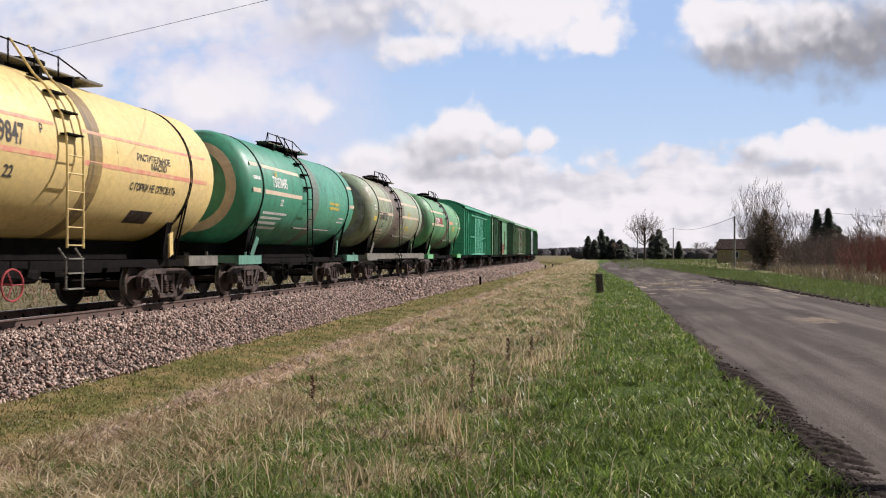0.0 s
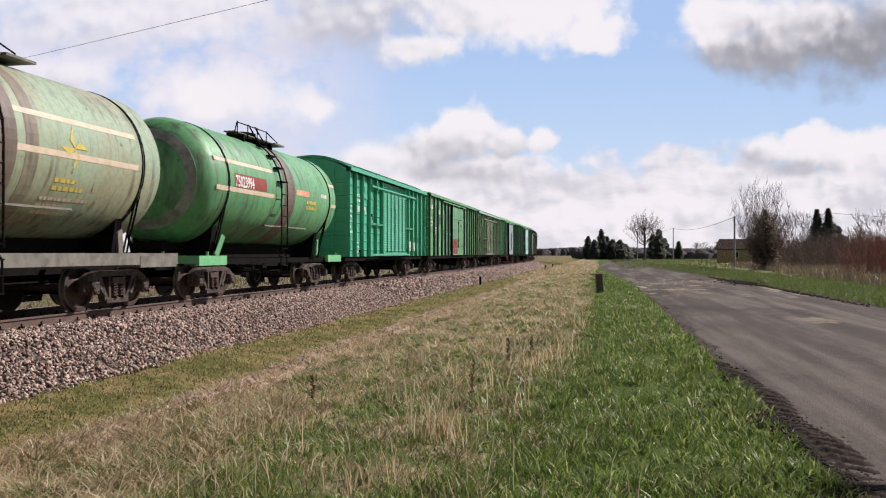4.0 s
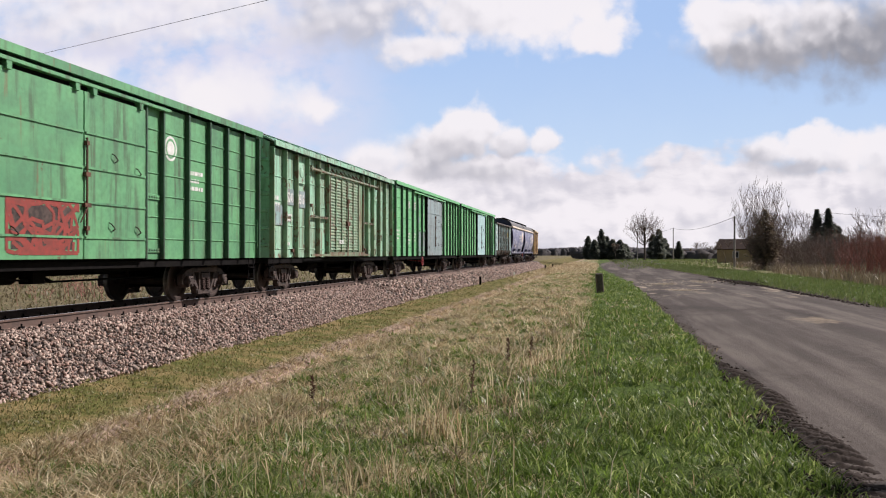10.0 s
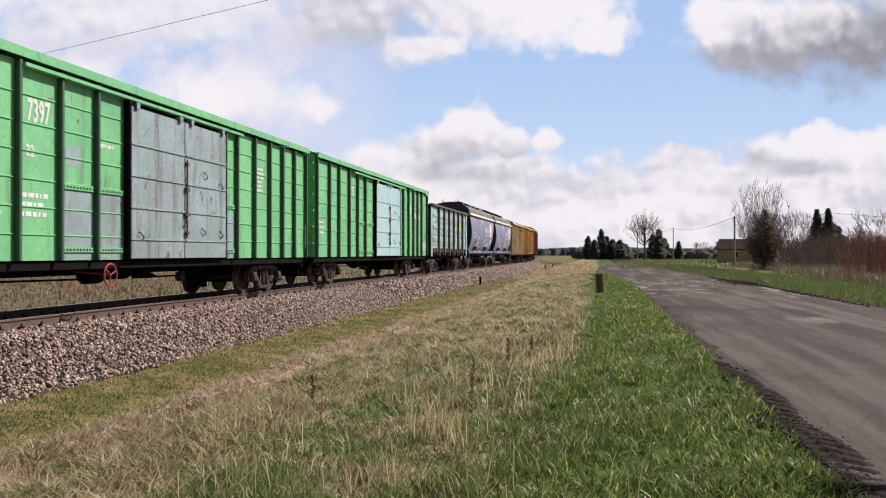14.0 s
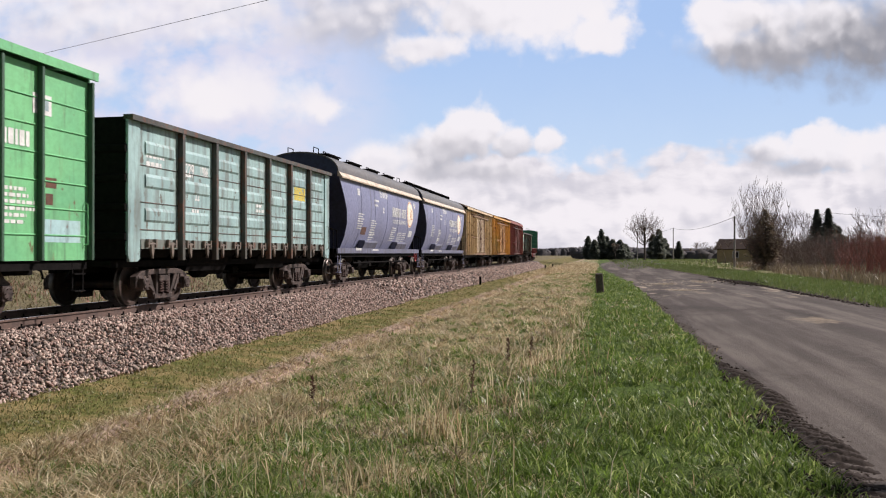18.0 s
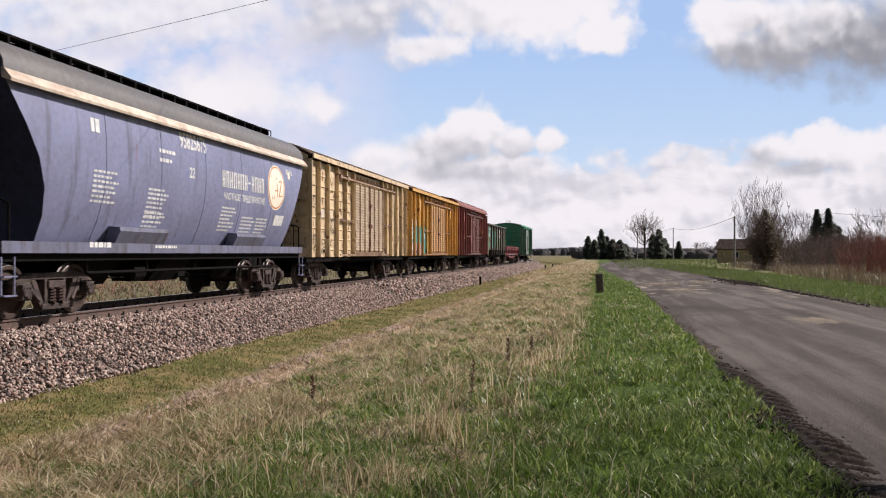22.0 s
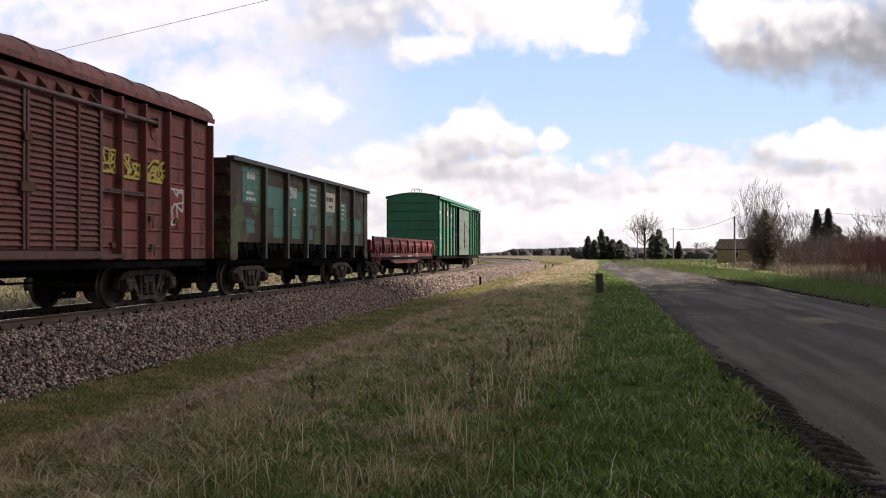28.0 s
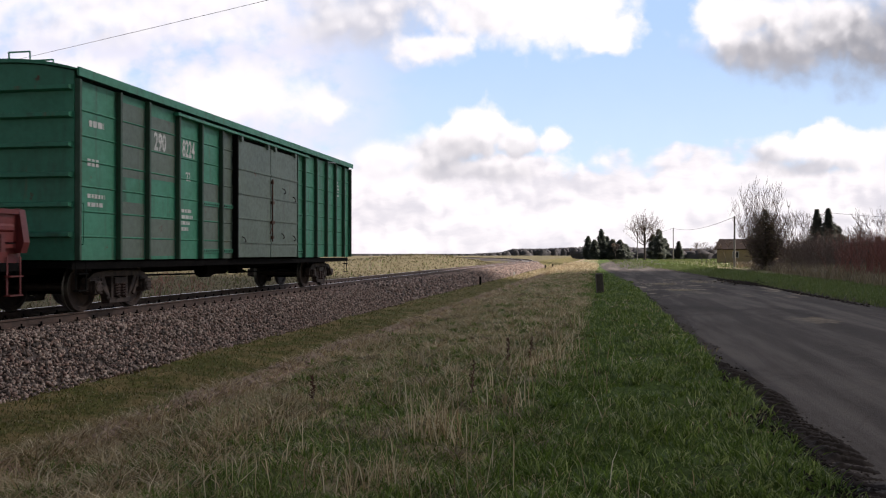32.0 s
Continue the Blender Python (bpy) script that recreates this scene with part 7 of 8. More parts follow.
x, y, rng = strewn(110000, -5.0, -0.3, 3.8, 90, 31, 1.25)
straw = field(x, y, 0.75, 2.0) + 0.5 * field(x, y, 2.7, 4.0) + rng.uniform(-0.35, 0.35, len(x)) + np.clip((-x - 2.6) / 5, -0.3, 0.4) + np.clip((y - 10) / 14, -0.12, 0.35) > 0.86
far = rng.uniform(0, 1, len(x)) < 0.9
gx_, gy_ = x[~straw], y[~straw]
blades("meadow_grass", "short green grass between dry tufts", M["fresh"], gx_, gy_, (0.04 + 0.10 * field(gx_, gy_, 1.9, 6.0)) * rng.uniform(0.6, 1.3, len(gx_)), rng.uniform(0.45, 1.05, len(gx_)), 0.006 + 0.0005 * gy_, 32)
sx_, sy_ = x[straw], y[straw]
blades("dry_grass", "matted straw-coloured dead grass", M["thatch"], sx_, sy_, (0.05 + 0.09 * field(sx_, sy_, 1.5, 1.0) ** 2) * rng.uniform(0.6, 1.5, len(sx_)), rng.uniform(0.88, 1.12, len(sx_)), 0.006 + 0.0006 * sy_, 33)


def tufts(name, label, mat, count, per, x0, x1, y0, y1, tall, lean, seed, spread=0.05, width=0.007, where=None):
    """Clumps whose blades fan out from their middle, joined."""
    cx, cy, rng = strewn(count, x0, x1, y0, y1, seed, 1.15)
    if where is not None:
        k = where(cx, cy, rng)
        cx, cy = cx[k], cy[k]
    size = np.repeat(rng.uniform(0.6, 1.3, len(cx)), per)
    x, y = np.repeat(cx, per), np.repeat(cy, per)
    a = rng.uniform(0, math.tau, len(x))
    r = np.abs(rng.normal(0, spread, len(x))) * size
    x, y = x + r * np.cos(a), y + r * np.sin(a)
    lean_ = rng.uniform(*lean, len(x))
    return blades(name, label, mat, x, y, tall * size * rng.uniform(0.45, 1.15, len(x)), lean_, width + 0.0006 * y, seed + 1, lean_dir=a)


tufts("straw_tufts", "matted tufts of bleached dead grass", M["straw"], 330, 38, -5.3, -0.5, 4.2, 60, 0.17, (0.75, 1.1), 401, 0.10, 0.006, lambda x, y, r: field(x, y, 0.75, 2.0) + r.uniform(-0.3, 0.3, len(x)) > 0.38)
tufts("brown_tufts", "brown withered weed tufts", M["reed"], 130, 40, -5.0, -0.4, 4.2, 45, 0.16, (0.6, 1.1), 411, 0.07, 0.007)
tufts("green_tufts", "lush tufts of young grass", M["fresh"], 1300, 44, -4.8, 1.6, 4.0, 50, 0.13, (0.5, 1.08), 421, 0.07, 0.008, lambda x, y, r: r.uniform(0, 1, len(x)) < np.clip(0.45 + (x + 1.0) * 0.35, 0.25, 1.0))
tufts("verge_stalks", "pale dead blades among the verge grass", M["straw"], 160, 10, -1.0, 1.6, 4.2, 30, 0.13, (0.5, 1.05), 431, 0.12, 0.006)
x, y, rng = strewn(8500, -5.4, -0.7, 3.9, 50, 441, 1.35)
keep = field(x, y, 0.9, 3.3) + 0.4 * field(x, y, 2.2, 1.2) + np.clip((-x - 2.5) / 6, -0.3, 0.3) + rng.uniform(-0.2, 0.2, len(x)) > 0.72
x, y = x[keep], y[keep]
blades("fallen_straw", "long bleached stems lying across the matted grass", M["straw"], x, y, rng.uniform(0.18, 0.46, len(x)), rng.uniform(0.95, 1.12, len(x)), 0.005 + 0.0006 * y, 442)
tufts("straw_tufts", "matted tufts of bleached dead grass", M["straw"], 190, 50, -4.9, -2.8, 4.0, 8.5, 0.2, (0.8, 1.1), 451, 0.11, 0.009)
tufts("straw_tufts", "pale dead grass along the edge of the green verge", M["straw"], 420, 46, -3.2, -0.5, 10, 75, 0.21, (0.7, 1.12), 461, 0.16, 0.006, lambda x, y, r: r.uniform(0, 1, len(x)) < np.clip(1.15 + (x + 0.9) * 0.35, 0.2, 1))
tufts("straw_tufts", "bleached dead grass above the ditch", M["straw"], 420, 46, -5.0, -3.3, 4.6, 60, 0.19, (0.7, 1.1), 471, 0.15, 0.006, lambda x, y, r: field(x, y, 1.1, 0.3) + r.uniform(-0.2, 0.2, len(x)) > 0.45)
# the broken lip of the ditch: brown sods, thatch, a few big tussocks
M["sod"] = plain("brown_dry_sod", (0.42, 0.31, 0.235), (0.20, 0.145, 0.105), 1.0, scale=14)
x, y, rng = strewn(5200, -4.90, -4.62, 5.0, 80, 43, 1.2)
keep = field(x * 0.2, y, 1.3, 0.6) > 0.36
x, y = x[keep], y[keep]
SOD_ = (x, y, rng.uniform(0.03, 0.075, len(x)))
x, y, rng = strewn(9000, -4.92, -4.62, 4.5, 95, 41, 1.25)
keep = field(x * 0.2, y, 1.1, 0.6) + rng.uniform(-0.15, 0.15, len(x)) > 0.40
x, y = x[keep], y[keep]
blades("ditch_lip_grass", "brown dead grass combed over the hump beside the ditch", M["combed"], x, y, rng.uniform(0.05, 0.12, len(x)), rng.uniform(0.6, 1.05, len(x)), 0.008 + 0.0006 * y, 42, lean_dir=-0.5)
x, y, rng = strewn(7000, -5.0, -4.5, 4.5, 95, 45, 1.25)
keep = field(x * 0.2, y, 1.1, 0.6) < 0.42
x, y = x[keep], y[keep]
blades("ditch_lip_grass", "bleached grass hanging over the ditch's lip", M["straw"], x, y, rng.uniform(0.08, 0.22, len(x)), rng.uniform(0.6, 1.05, len(x)), 0.006 + 0.0006 * y, 46)
for k, (x0, y0, c) in enumerate(((-4.72, 6.35, 150), (-4.74, 6.75, 150), (-4.72, 7.15, 130), (-4.75, 8.3, 90), (-4.75, 9.9, 140), (-4.7, 12.4, 150), (-4.75, 15.7, 150), (-4.75, 21.0, 140), (-4.75, 27.5, 140))):
    rng = np.random.default_rng(700 + k)
    a = rng.uniform(0, math.tau, c)
    a = rng.uniform(0, math.tau, c)
    q = np.abs(rng.normal(0, 0.17, c))
    tagged(blades("grass_tussock", "bleached tussock of dead grass on the ditch's lip", M["straw"], x0 + q * np.cos(a), y0 + 1.6 * q * np.sin(a), rng.uniform(0.10, 0.22, c), rng.uniform(0.7, 1.05, c), np.full(c, 0.011) + 0.0005 * y0, 720 + k, lean_dir=a), category="dry grass")
x, y, rng = strewn(46000, -8.25, -5.12, 5, 110, 51, 1.2)
keep = rng.uniform(0, 1, len(x)) < 0.25 + field(x, y, 1.4, 0.7)
x, y = x[keep], y[keep]
blades("ditch_turf", "low brown-green mossy turf beside the ballast", M["mossy"], x, y, rng.uniform(0.02, 0.075, len(x)), rng.uniform(0.2, 1.0, len(x)), 0.010 + 0.0008 * y, 52)
rng = np.random.default_rng(781)
x, y = rng.uniform(-7.4, -0.4, 15000), 70 * (150 / 70) ** rng.uniform(0, 1, 15000)
x = x - np.where(y > BEND, RADIUS - np.sqrt(np.maximum(RADIUS**2 - np.clip(y - BEND, 0, 300) ** 2, 1)), 0)
keep = field(x, y, 0.35, 1.7) + rng.uniform(-0.25, 0.25, len(x)) > 0.4
x, y = x[keep], y[keep]
blades("far_dry_grass", "pale dead grass where the line bends away", M["straw"], x, y, rng.uniform(0.12, 0.38, len(x)), rng.uniform(0.4, 1.05, len(x)), 0.025 + 0.0003 * y, 782)
# meadow beyond the line, seen under the wagons
x, y, rng = strewn(26000, -44, -13.9, 6, 170, 61, 0.8)
keep = x + np.where(y > BEND, RADIUS - np.sqrt(np.maximum(RADIUS**2 - np.clip(y - BEND, 0, 300) ** 2, 1)), 0) < -14.3
x, y = x[keep], y[keep]
blades("field_grass", "pale dead grass of the field beyond the line", M["oldfield"], x, y, rng.uniform(0.08, 0.28, len(x)), rng.uniform(0.3, 0.9, len(x)), 0.02 + 0.0009 * y, 62)
x, y, rng = strewn(3000, -44, -13.9, 6, 170, 63, 0.8)
keep = x + np.where(y > BEND, RADIUS - np.sqrt(np.maximum(RADIUS**2 - np.clip(y - BEND, 0, 300) ** 2, 1)), 0) < -14.3
x, y = x[keep], y[keep]
blades("field_grass", "green grass of the field beyond the line", M["meadow"], x, y, rng.uniform(0.1, 0.3, len(x)), rng.uniform(0.3, 0.9, len(x)), 0.02 + 0.0009 * y, 64)
# verge on the far side of the road
x, y, rng = strewn(34000, 8.3, 13.2, 15, 120, 71, 1.0)
x = x - np.clip((y - 40) / 60, 0, 1.2) * 2.0
blades("verge_grass", "green grass on the far side of the road", M["meadow"], x, y, rng.uniform(0.06, 0.2, len(x)), rng.uniform(0.1, 0.7, len(x)), 0.012 + 0.0005 * y, 72)
x, y, rng = strewn(30000, 11.0, 30.0, 26, 115, 73, 0.7)
keep = x - 11.2 > (y - 40) * 0.06 + 1.5 * field(x, y, 0.5, 1.0)
x, y = x[keep], y[keep]
blades("reed_grass", "pale dead reedy grass before the thicket", M["reed"], x, y, rng.uniform(0.3, 0.8, len(x)), rng.uniform(0.15, 0.7, len(x)), 0.02 + 0.0006 * y, 74)
x, y, rng = strewn(16000, 2.0, 60.0, 90, 260, 75, 0.6)
blades("meadow_grass", "green spring meadow by the houses", M["meadow"], x, y, rng.uniform(0.08, 0.25, len(x)), rng.uniform(0.1, 0.7, len(x)), 0.03 + 0.0008 * y, 76)


def stalk_clump(x0, y0, count, tall, seed, label="tall dry grass stalks with seed heads"):
    """A clump of tall dry stems."""
    rng = np.random.default_rng(seed)
    x, y = x0 + rng.normal(0, 0.13, count), y0 + rng.normal(0, 0.16, count)
    ob = blades("dry_grass_clump", label, M["straw"], x, y, tall * rng.uniform(0.35, 1.05, count), rng.uniform(0.1, 0.85, count), np.full(count, 0.007) + 0.0004 * y, seed + 1)
    return tagged(ob, category="dry grass")


for k, (x0, y0, c, tall) in enumerate(((-1.40, 7.14, 150, 0.5), (-1.30, 7.0, 90, 0.42), (-1.5, 5.75, 110, 0.34), (-3.35, 7.35, 110, 0.4), (-1.55, 9.1, 90, 0.3), (-1.0, 11.8, 130, 0.34), (-0.85, 12.4, 130, 0.36), (-2.95, 8.9, 70, 0.2), (-3.3, 9.1, 60, 0.2), (-0.9, 8.6, 60, 0.45), (-2.9, 7.2, 50, 0.4), (-3.3, 8.3, 40, 0.35), (-0.75, 11.0, 50, 0.42), (-0.55, 13.5, 60, 0.5), (-0.8, 15.5, 60, 0.5), (-0.5, 18.0, 60, 0.55), (-1.4, 10.0, 40, 0.4), (-2.1, 9.0, 40, 0.45), (-2.6, 12.0, 50, 0.4), (-1.6, 14.0, 50, 0.45), (-4.6, 8.0, 50, 0.3), (-0.9, 22.0, 70, 0.55), (-0.6, 26.0, 70, 0.5), (-1.7, 5.6, 50, 0.28), (-2.4, 5.9, 40, 0.33), (-0.2, 5.3, 30, 0.2))):
    stalk_clump(x0, y0, int(c * 0.6), tall, 300 + 2 * k)


x, y, rng = strewn(260, -4.4, 0.2, 4.3, 16, 771, 1.2)
blades("dry_stalks", "single bleached stalks standing in the grass", M["straw"], x, y, rng.uniform(0.18, 0.48, len(x)), rng.uniform(0.05, 0.8, len(x)), 0.0045 + 0.0005 * y, 772)

for k, (x0, y0, tall) in enumerate(((-1.39, 9.06, 0.48), (-1.33, 12.2, 0.46), (-3.05, 8.75, 0.34), (-1.05, 12.6, 0.42))):
    rng = np.random.default_rng(760 + k)
    w_ = tagged(new("withered_weed"), "dark brown withered weed stem standing in the grass", "weed")
    w_.matrix_basis = pose(x0, y0, float(land(x0, y0)) - 0.02, 0, float(rng.uniform(-5, 5)), 0)
    bm = bmesh.new()
    cyl(bm, (0, 0, 0), (0.01, 0, tall), 0.006, 5, 0.004)
    part("stem", bm, M["sod"], w_)
    bm = bmesh.new()
    for q in range(46):
        h_ = tall * (0.25 + 0.72 * q / 46)
        a = rng.uniform(0, math.tau)
        l = rng.uniform(0.015, 0.04) * (1.3 - 0.6 * q / 46)
        cyl(bm, (0.01 * h_ / tall, 0, h_), (l * math.cos(a), l * math.sin(a), h_ + rng.uniform(0.0, 0.03)), 0.005, 4, 0.007)
    part("seed_head", bm, M["rustbar"], w_, "dark clustered seed heads")
rng = np.random.default_rng(501)
x, y = rng.uniform(-1.2, 1.7, 9000), rng.uniform(-8, 3.8, 9000)
blades("verge_grass", "lush short green grass of the road verge", M["fresh"], x, y, rng.uniform(0.05, 0.17, 9000), rng.uniform(0.1, 0.8, 9000), np.full(9000, 0.011), 502)
x, y = rng.uniform(-5.4, -0.8, 12000), rng.uniform(-8, 4.2, 12000)
blades("dry_grass", "matted straw-coloured dead grass", M["straw"], x, y, rng.uniform(0.06, 0.24, 12000), rng.uniform(0.6, 1.05, 12000), np.full(12000, 0.010), 503)


# ---- dark soil thrown up along the road's edge ----
def clods(name, label, x, y, size, seed, mat, lift=0.0):
    rng = np.random.default_rng(seed)
    n = len(x)
    base = np.array([(1, 0, 0), (-1, 0, 0), (0, 1, 0), (0, -1, 0), (0, 0, 0.7), (0.6, 0.6, -0.4)])
    faces = np.array([(0, 2, 4), (2, 1, 4), (1, 3, 4), (3, 0, 4), (0, 5, 2), (0, 3, 5), (1, 2, 5), (3, 1, 5)])
    v = base[None] * rng.uniform(0.5, 1.3, (n, 6, 1)) * size[:, None, None]
    a = rng.uniform(0, math.tau, n)
    rot = np.stack([np.cos(a), -np.sin(a), np.sin(a), np.cos(a)], -1).reshape(n, 2, 2)
    v[:, :, :2] = np.einsum("nij,nkj->nki", rot, v[:, :, :2])
    v += np.stack([x, y, land(x, y) + 0.2 * size + lift], -1)[:, None]
    return tagged(new(name, np_mesh(name, v.reshape(-1, 3), (faces[None] + 6 * np.arange(n)[:, None, None]).reshape(-1, 3), mat)), label, "soil", kind="stuff")


clods("sod_edge", "crumbling brown sods along the ditch's lip", *SOD_, 44, M["sod"])
M["soil"] = plain("dark_wet_soil", (0.026, 0.020, 0.017), (0.055, 0.044, 0.037), 0.95, scale=20)
M["soil"].node_tree.nodes["Principled BSDF"].inputs["Specular IOR Level"].default_value = 0.05
rng = np.random.default_rng(81)
y = rng.uniform(3.8, 13.2, 6500)
x = 1.70 + rng.normal(0, 0.13, 6500) * np.clip((14 - y) / 4, 0.4, 1.3)
clods("soil_clods", "dark crumbled soil along the edge of the asphalt", x, y, rng.uniform(0.008, 0.030, 6500), 82, M["soil"])


def soil_ridge():
    """Soil pressed up along the asphalt's edge, printed by the lugs of a tractor tyre."""
    t, o = np.arange(3.4, 13.0, 0.02), np.linspace(-0.22, 0.24, 24)
    Y, O = np.meshgrid(t, o, indexing="ij")
    mid = 1.86 + 0.03 * np.sin(t * 1.9) - 0.05 * np.clip(t - 10.5, 0, 3)
    X = mid[:, None] + O
    lug = np.clip(np.sin(math.tau * (Y / 0.22 + O * 1.1 + 0.2 * np.sin(Y * 2.3))) * 1.4 + 0.5 * np.sin(Y * 9 + O * 20), -0.6, 1.0)
    rough = np.sin(X * 61 + 3 * np.sin(Y * 23)) * np.sin(Y * 47 + 2 * np.sin(X * 39)) + 0.7 * np.sin(X * 113 + Y * 31) * np.sin(Y * 97 - X * 57)
    fade = np.clip((13.0 - Y) / 1.2, 0, 1) * np.clip(1.15 - (np.abs(O) / 0.22) ** 2, 0, 1)
    Z = land(X, Y) - 0.012 + fade * (0.034 + 0.022 * lug * (O > -0.13) + 0.010 * rough + 0.02 * np.sin(Y * 2.7))
    i = np.arange(X.size).reshape(X.shape)
    q = np.stack([i[:-1, :-1], i[:-1, 1:], i[1:, 1:], i[1:, :-1]], -1).reshape(-1, 4)
    return np_mesh("soil_ridge", np.stack([X, Y, Z], -1).reshape(-1, 3), q, M["soil"])


tagged(new("soil_ridge", soil_ridge()), "dark soil ridge printed by tyre lugs beside the asphalt", "soil", kind="stuff")
y = rng.uniform(10.8, 45, 500)
clods("soil_clods", "dark crumbled soil along the edge of the asphalt", 1.95 + rng.normal(0, 0.25, 500), y, rng.uniform(0.01, 0.03, 500), 83, M["soil"])
y = rng.uniform(28, 60, 500)
clods("soil_clods", "dark rubble on the far edge of the asphalt", 8.0 - np.clip((y - 40) / 45, 0, 1) * 1.8 + rng.normal(0, 0.12, 500), y, rng.uniform(0.03, 0.09, 500), 84, M["soil"])
M["grit"] = plain("pale_grit", (0.22, 0.20, 0.18), (0.12, 0.11, 0.10), 0.95)
rng = np.random.default_rng(91)
n_ = 2600
yy = 4.5 + rng.uniform(0, 1, n_) ** 1.6 * 45
clods("road_grit", "loose pale grit scattered on the asphalt", rng.uniform(1.9, 8.1, n_), yy, rng.uniform(0.006, 0.016, n_) * (1 + yy / 30), 92, M["grit"])

M["sand"] = plain("pale_sandy_rubble", (0.52, 0.43, 0.32), (0.34, 0.28, 0.205), 1.0, scale=6)
for k, (px_, py_, sx_, sy_, cnt) in enumerate(((3.3, 38.6, 0.7, 0.8, 420), (3.1, 46.2, 0.9, 1.6, 420), (5.1, 49.3, 0.9, 2.2, 380), (6.6, 50.2, 0.8, 1.8, 260))):
    rng = np.random.default_rng(600 + k)
    x, y = px_ + rng.normal(0, sx_ * 0.5, cnt), py_ + rng.normal(0, sy_ * 0.5, cnt)
    clods("rubble_patch", "pale sandy rubble in a broken patch of the road", x, y, rng.uniform(0.012, 0.04, cnt), 610 + k, M["sand"], 0.03)
rng = np.random.default_rng(620)
x, y = 7.6 + rng.normal(0, 0.5, 500), 49.0 + rng.normal(0, 2.2, 500)
clods("soil_clods", "dark soil heaped at the road's far edge", x, y, rng.uniform(0.03, 0.09, 500), 621, M["soil"], 0.03)


# ---- trees, shrubs and woods ----
M["bark"] = plain("grey_brown_bark", (0.12, 0.095, 0.08), (0.07, 0.054, 0.046), 0.9, scale=6)
M["twig"] = plain("brown_twigs", (0.21, 0.155, 0.13), (0.13, 0.095, 0.08), 0.95)
M["paletwig"] = plain("pale_grey_brown_twigs", (0.26, 0.20, 0.18), (0.17, 0.13, 0.115), 0.95)
M["redtwig"] = plain("reddish_twigs", (0.36, 0.15, 0.12), (0.23, 0.10, 0.085), 0.95)
# the spruces' needle greens are lightened to carry the haze of distance
M["needle"] = grass_material("hazed_needles", ((0.11, 0.13, 0.11), (0.165, 0.18, 0.15), (0.22, 0.23, 0.19)), 0.45, 0.1, 0.9)
M["juniper"] = grass_material("olive_brown_needles", ((0.13, 0.10, 0.07), (0.20, 0.155, 0.11), (0.28, 0.215, 0.155)), 0.4, 0.1, 0.9)


def limb(bm, a, b, r0, r1, n=5):
    cyl(bm, a, b, r0, n, r1)


def bare_tree(name, label, x, y, tall, spread, stems=1, seed=0, depth=5, twig=None, crown_from=0.35, upright=0.5):
    """A leafless tree: tapered trunk, forking limbs, a crown of fine twigs."""
    rng = random.Random(seed)
    tree = tagged(new(name), label, "tree")
    tree.matrix_basis = pose(x, y, float(land(x, y)) - 0.05)
    trunk, crown = bmesh.new(), bmesh.new()

    def grow(p, d, length, r, level):
        segs = 2
        for _ in range(segs):
            q = p + d * length / segs
            limb(trunk if level < 2 else crown, p, q, r, r * 0.8, 6 if level < 2 else 4 if level < 4 else 3)
            p, r = q, r * 0.8
            d = (d + Vector((rng.uniform(-1, 1), rng.uniform(-1, 1), rng.uniform(-0.2, 0.6) * upright)) * 0.22).normalized()
        if level >= depth:
            return
        for k in range(rng.choice((2, 3, 3)) if level else 4):
            side = Vector((rng.uniform(-1, 1), rng.uniform(-1, 1), 0)).normalized()
            e = (d * (0.9 + 0.3 * upright) + side * spread * rng.uniform(0.4, 1.0) + Vector((0, 0, 0.25 * upright))).normalized()
            grow(p, e, length * rng.uniform(0.62, 0.85), max(r * 0.62, 0.007 * tall / 8, math.hypot(x, y) * 0.00010), level + 1)

    for s in range(stems):
        a = math.tau * s / max(stems, 1) + rng.uniform(-0.3, 0.3)
        off = Vector((math.cos(a), math.sin(a), 0)) * (0.25 if stems > 1 else 0)
        d = (Vector((0, 0, 1)) + off * (1.6 if stems > 1 else 0)).normalized()
        grow(off, d, tall * (crown_from if stems == 1 else 0.30), 0.015 * tall / (1 if stems == 1 else 2.2), 0 if stems == 1 else 1)
    if len(trunk.verts):
        part("trunk", trunk, M["bark"], tree)
    else:
        limb(trunk, (0, 0, 0), (0, 0, 0.3), 0.12, 0.1)
        part("trunk", trunk, M["bark"], tree)
    part("crown", crown, twig or M["twig"], tree, "bare branching twigs")
    return tree


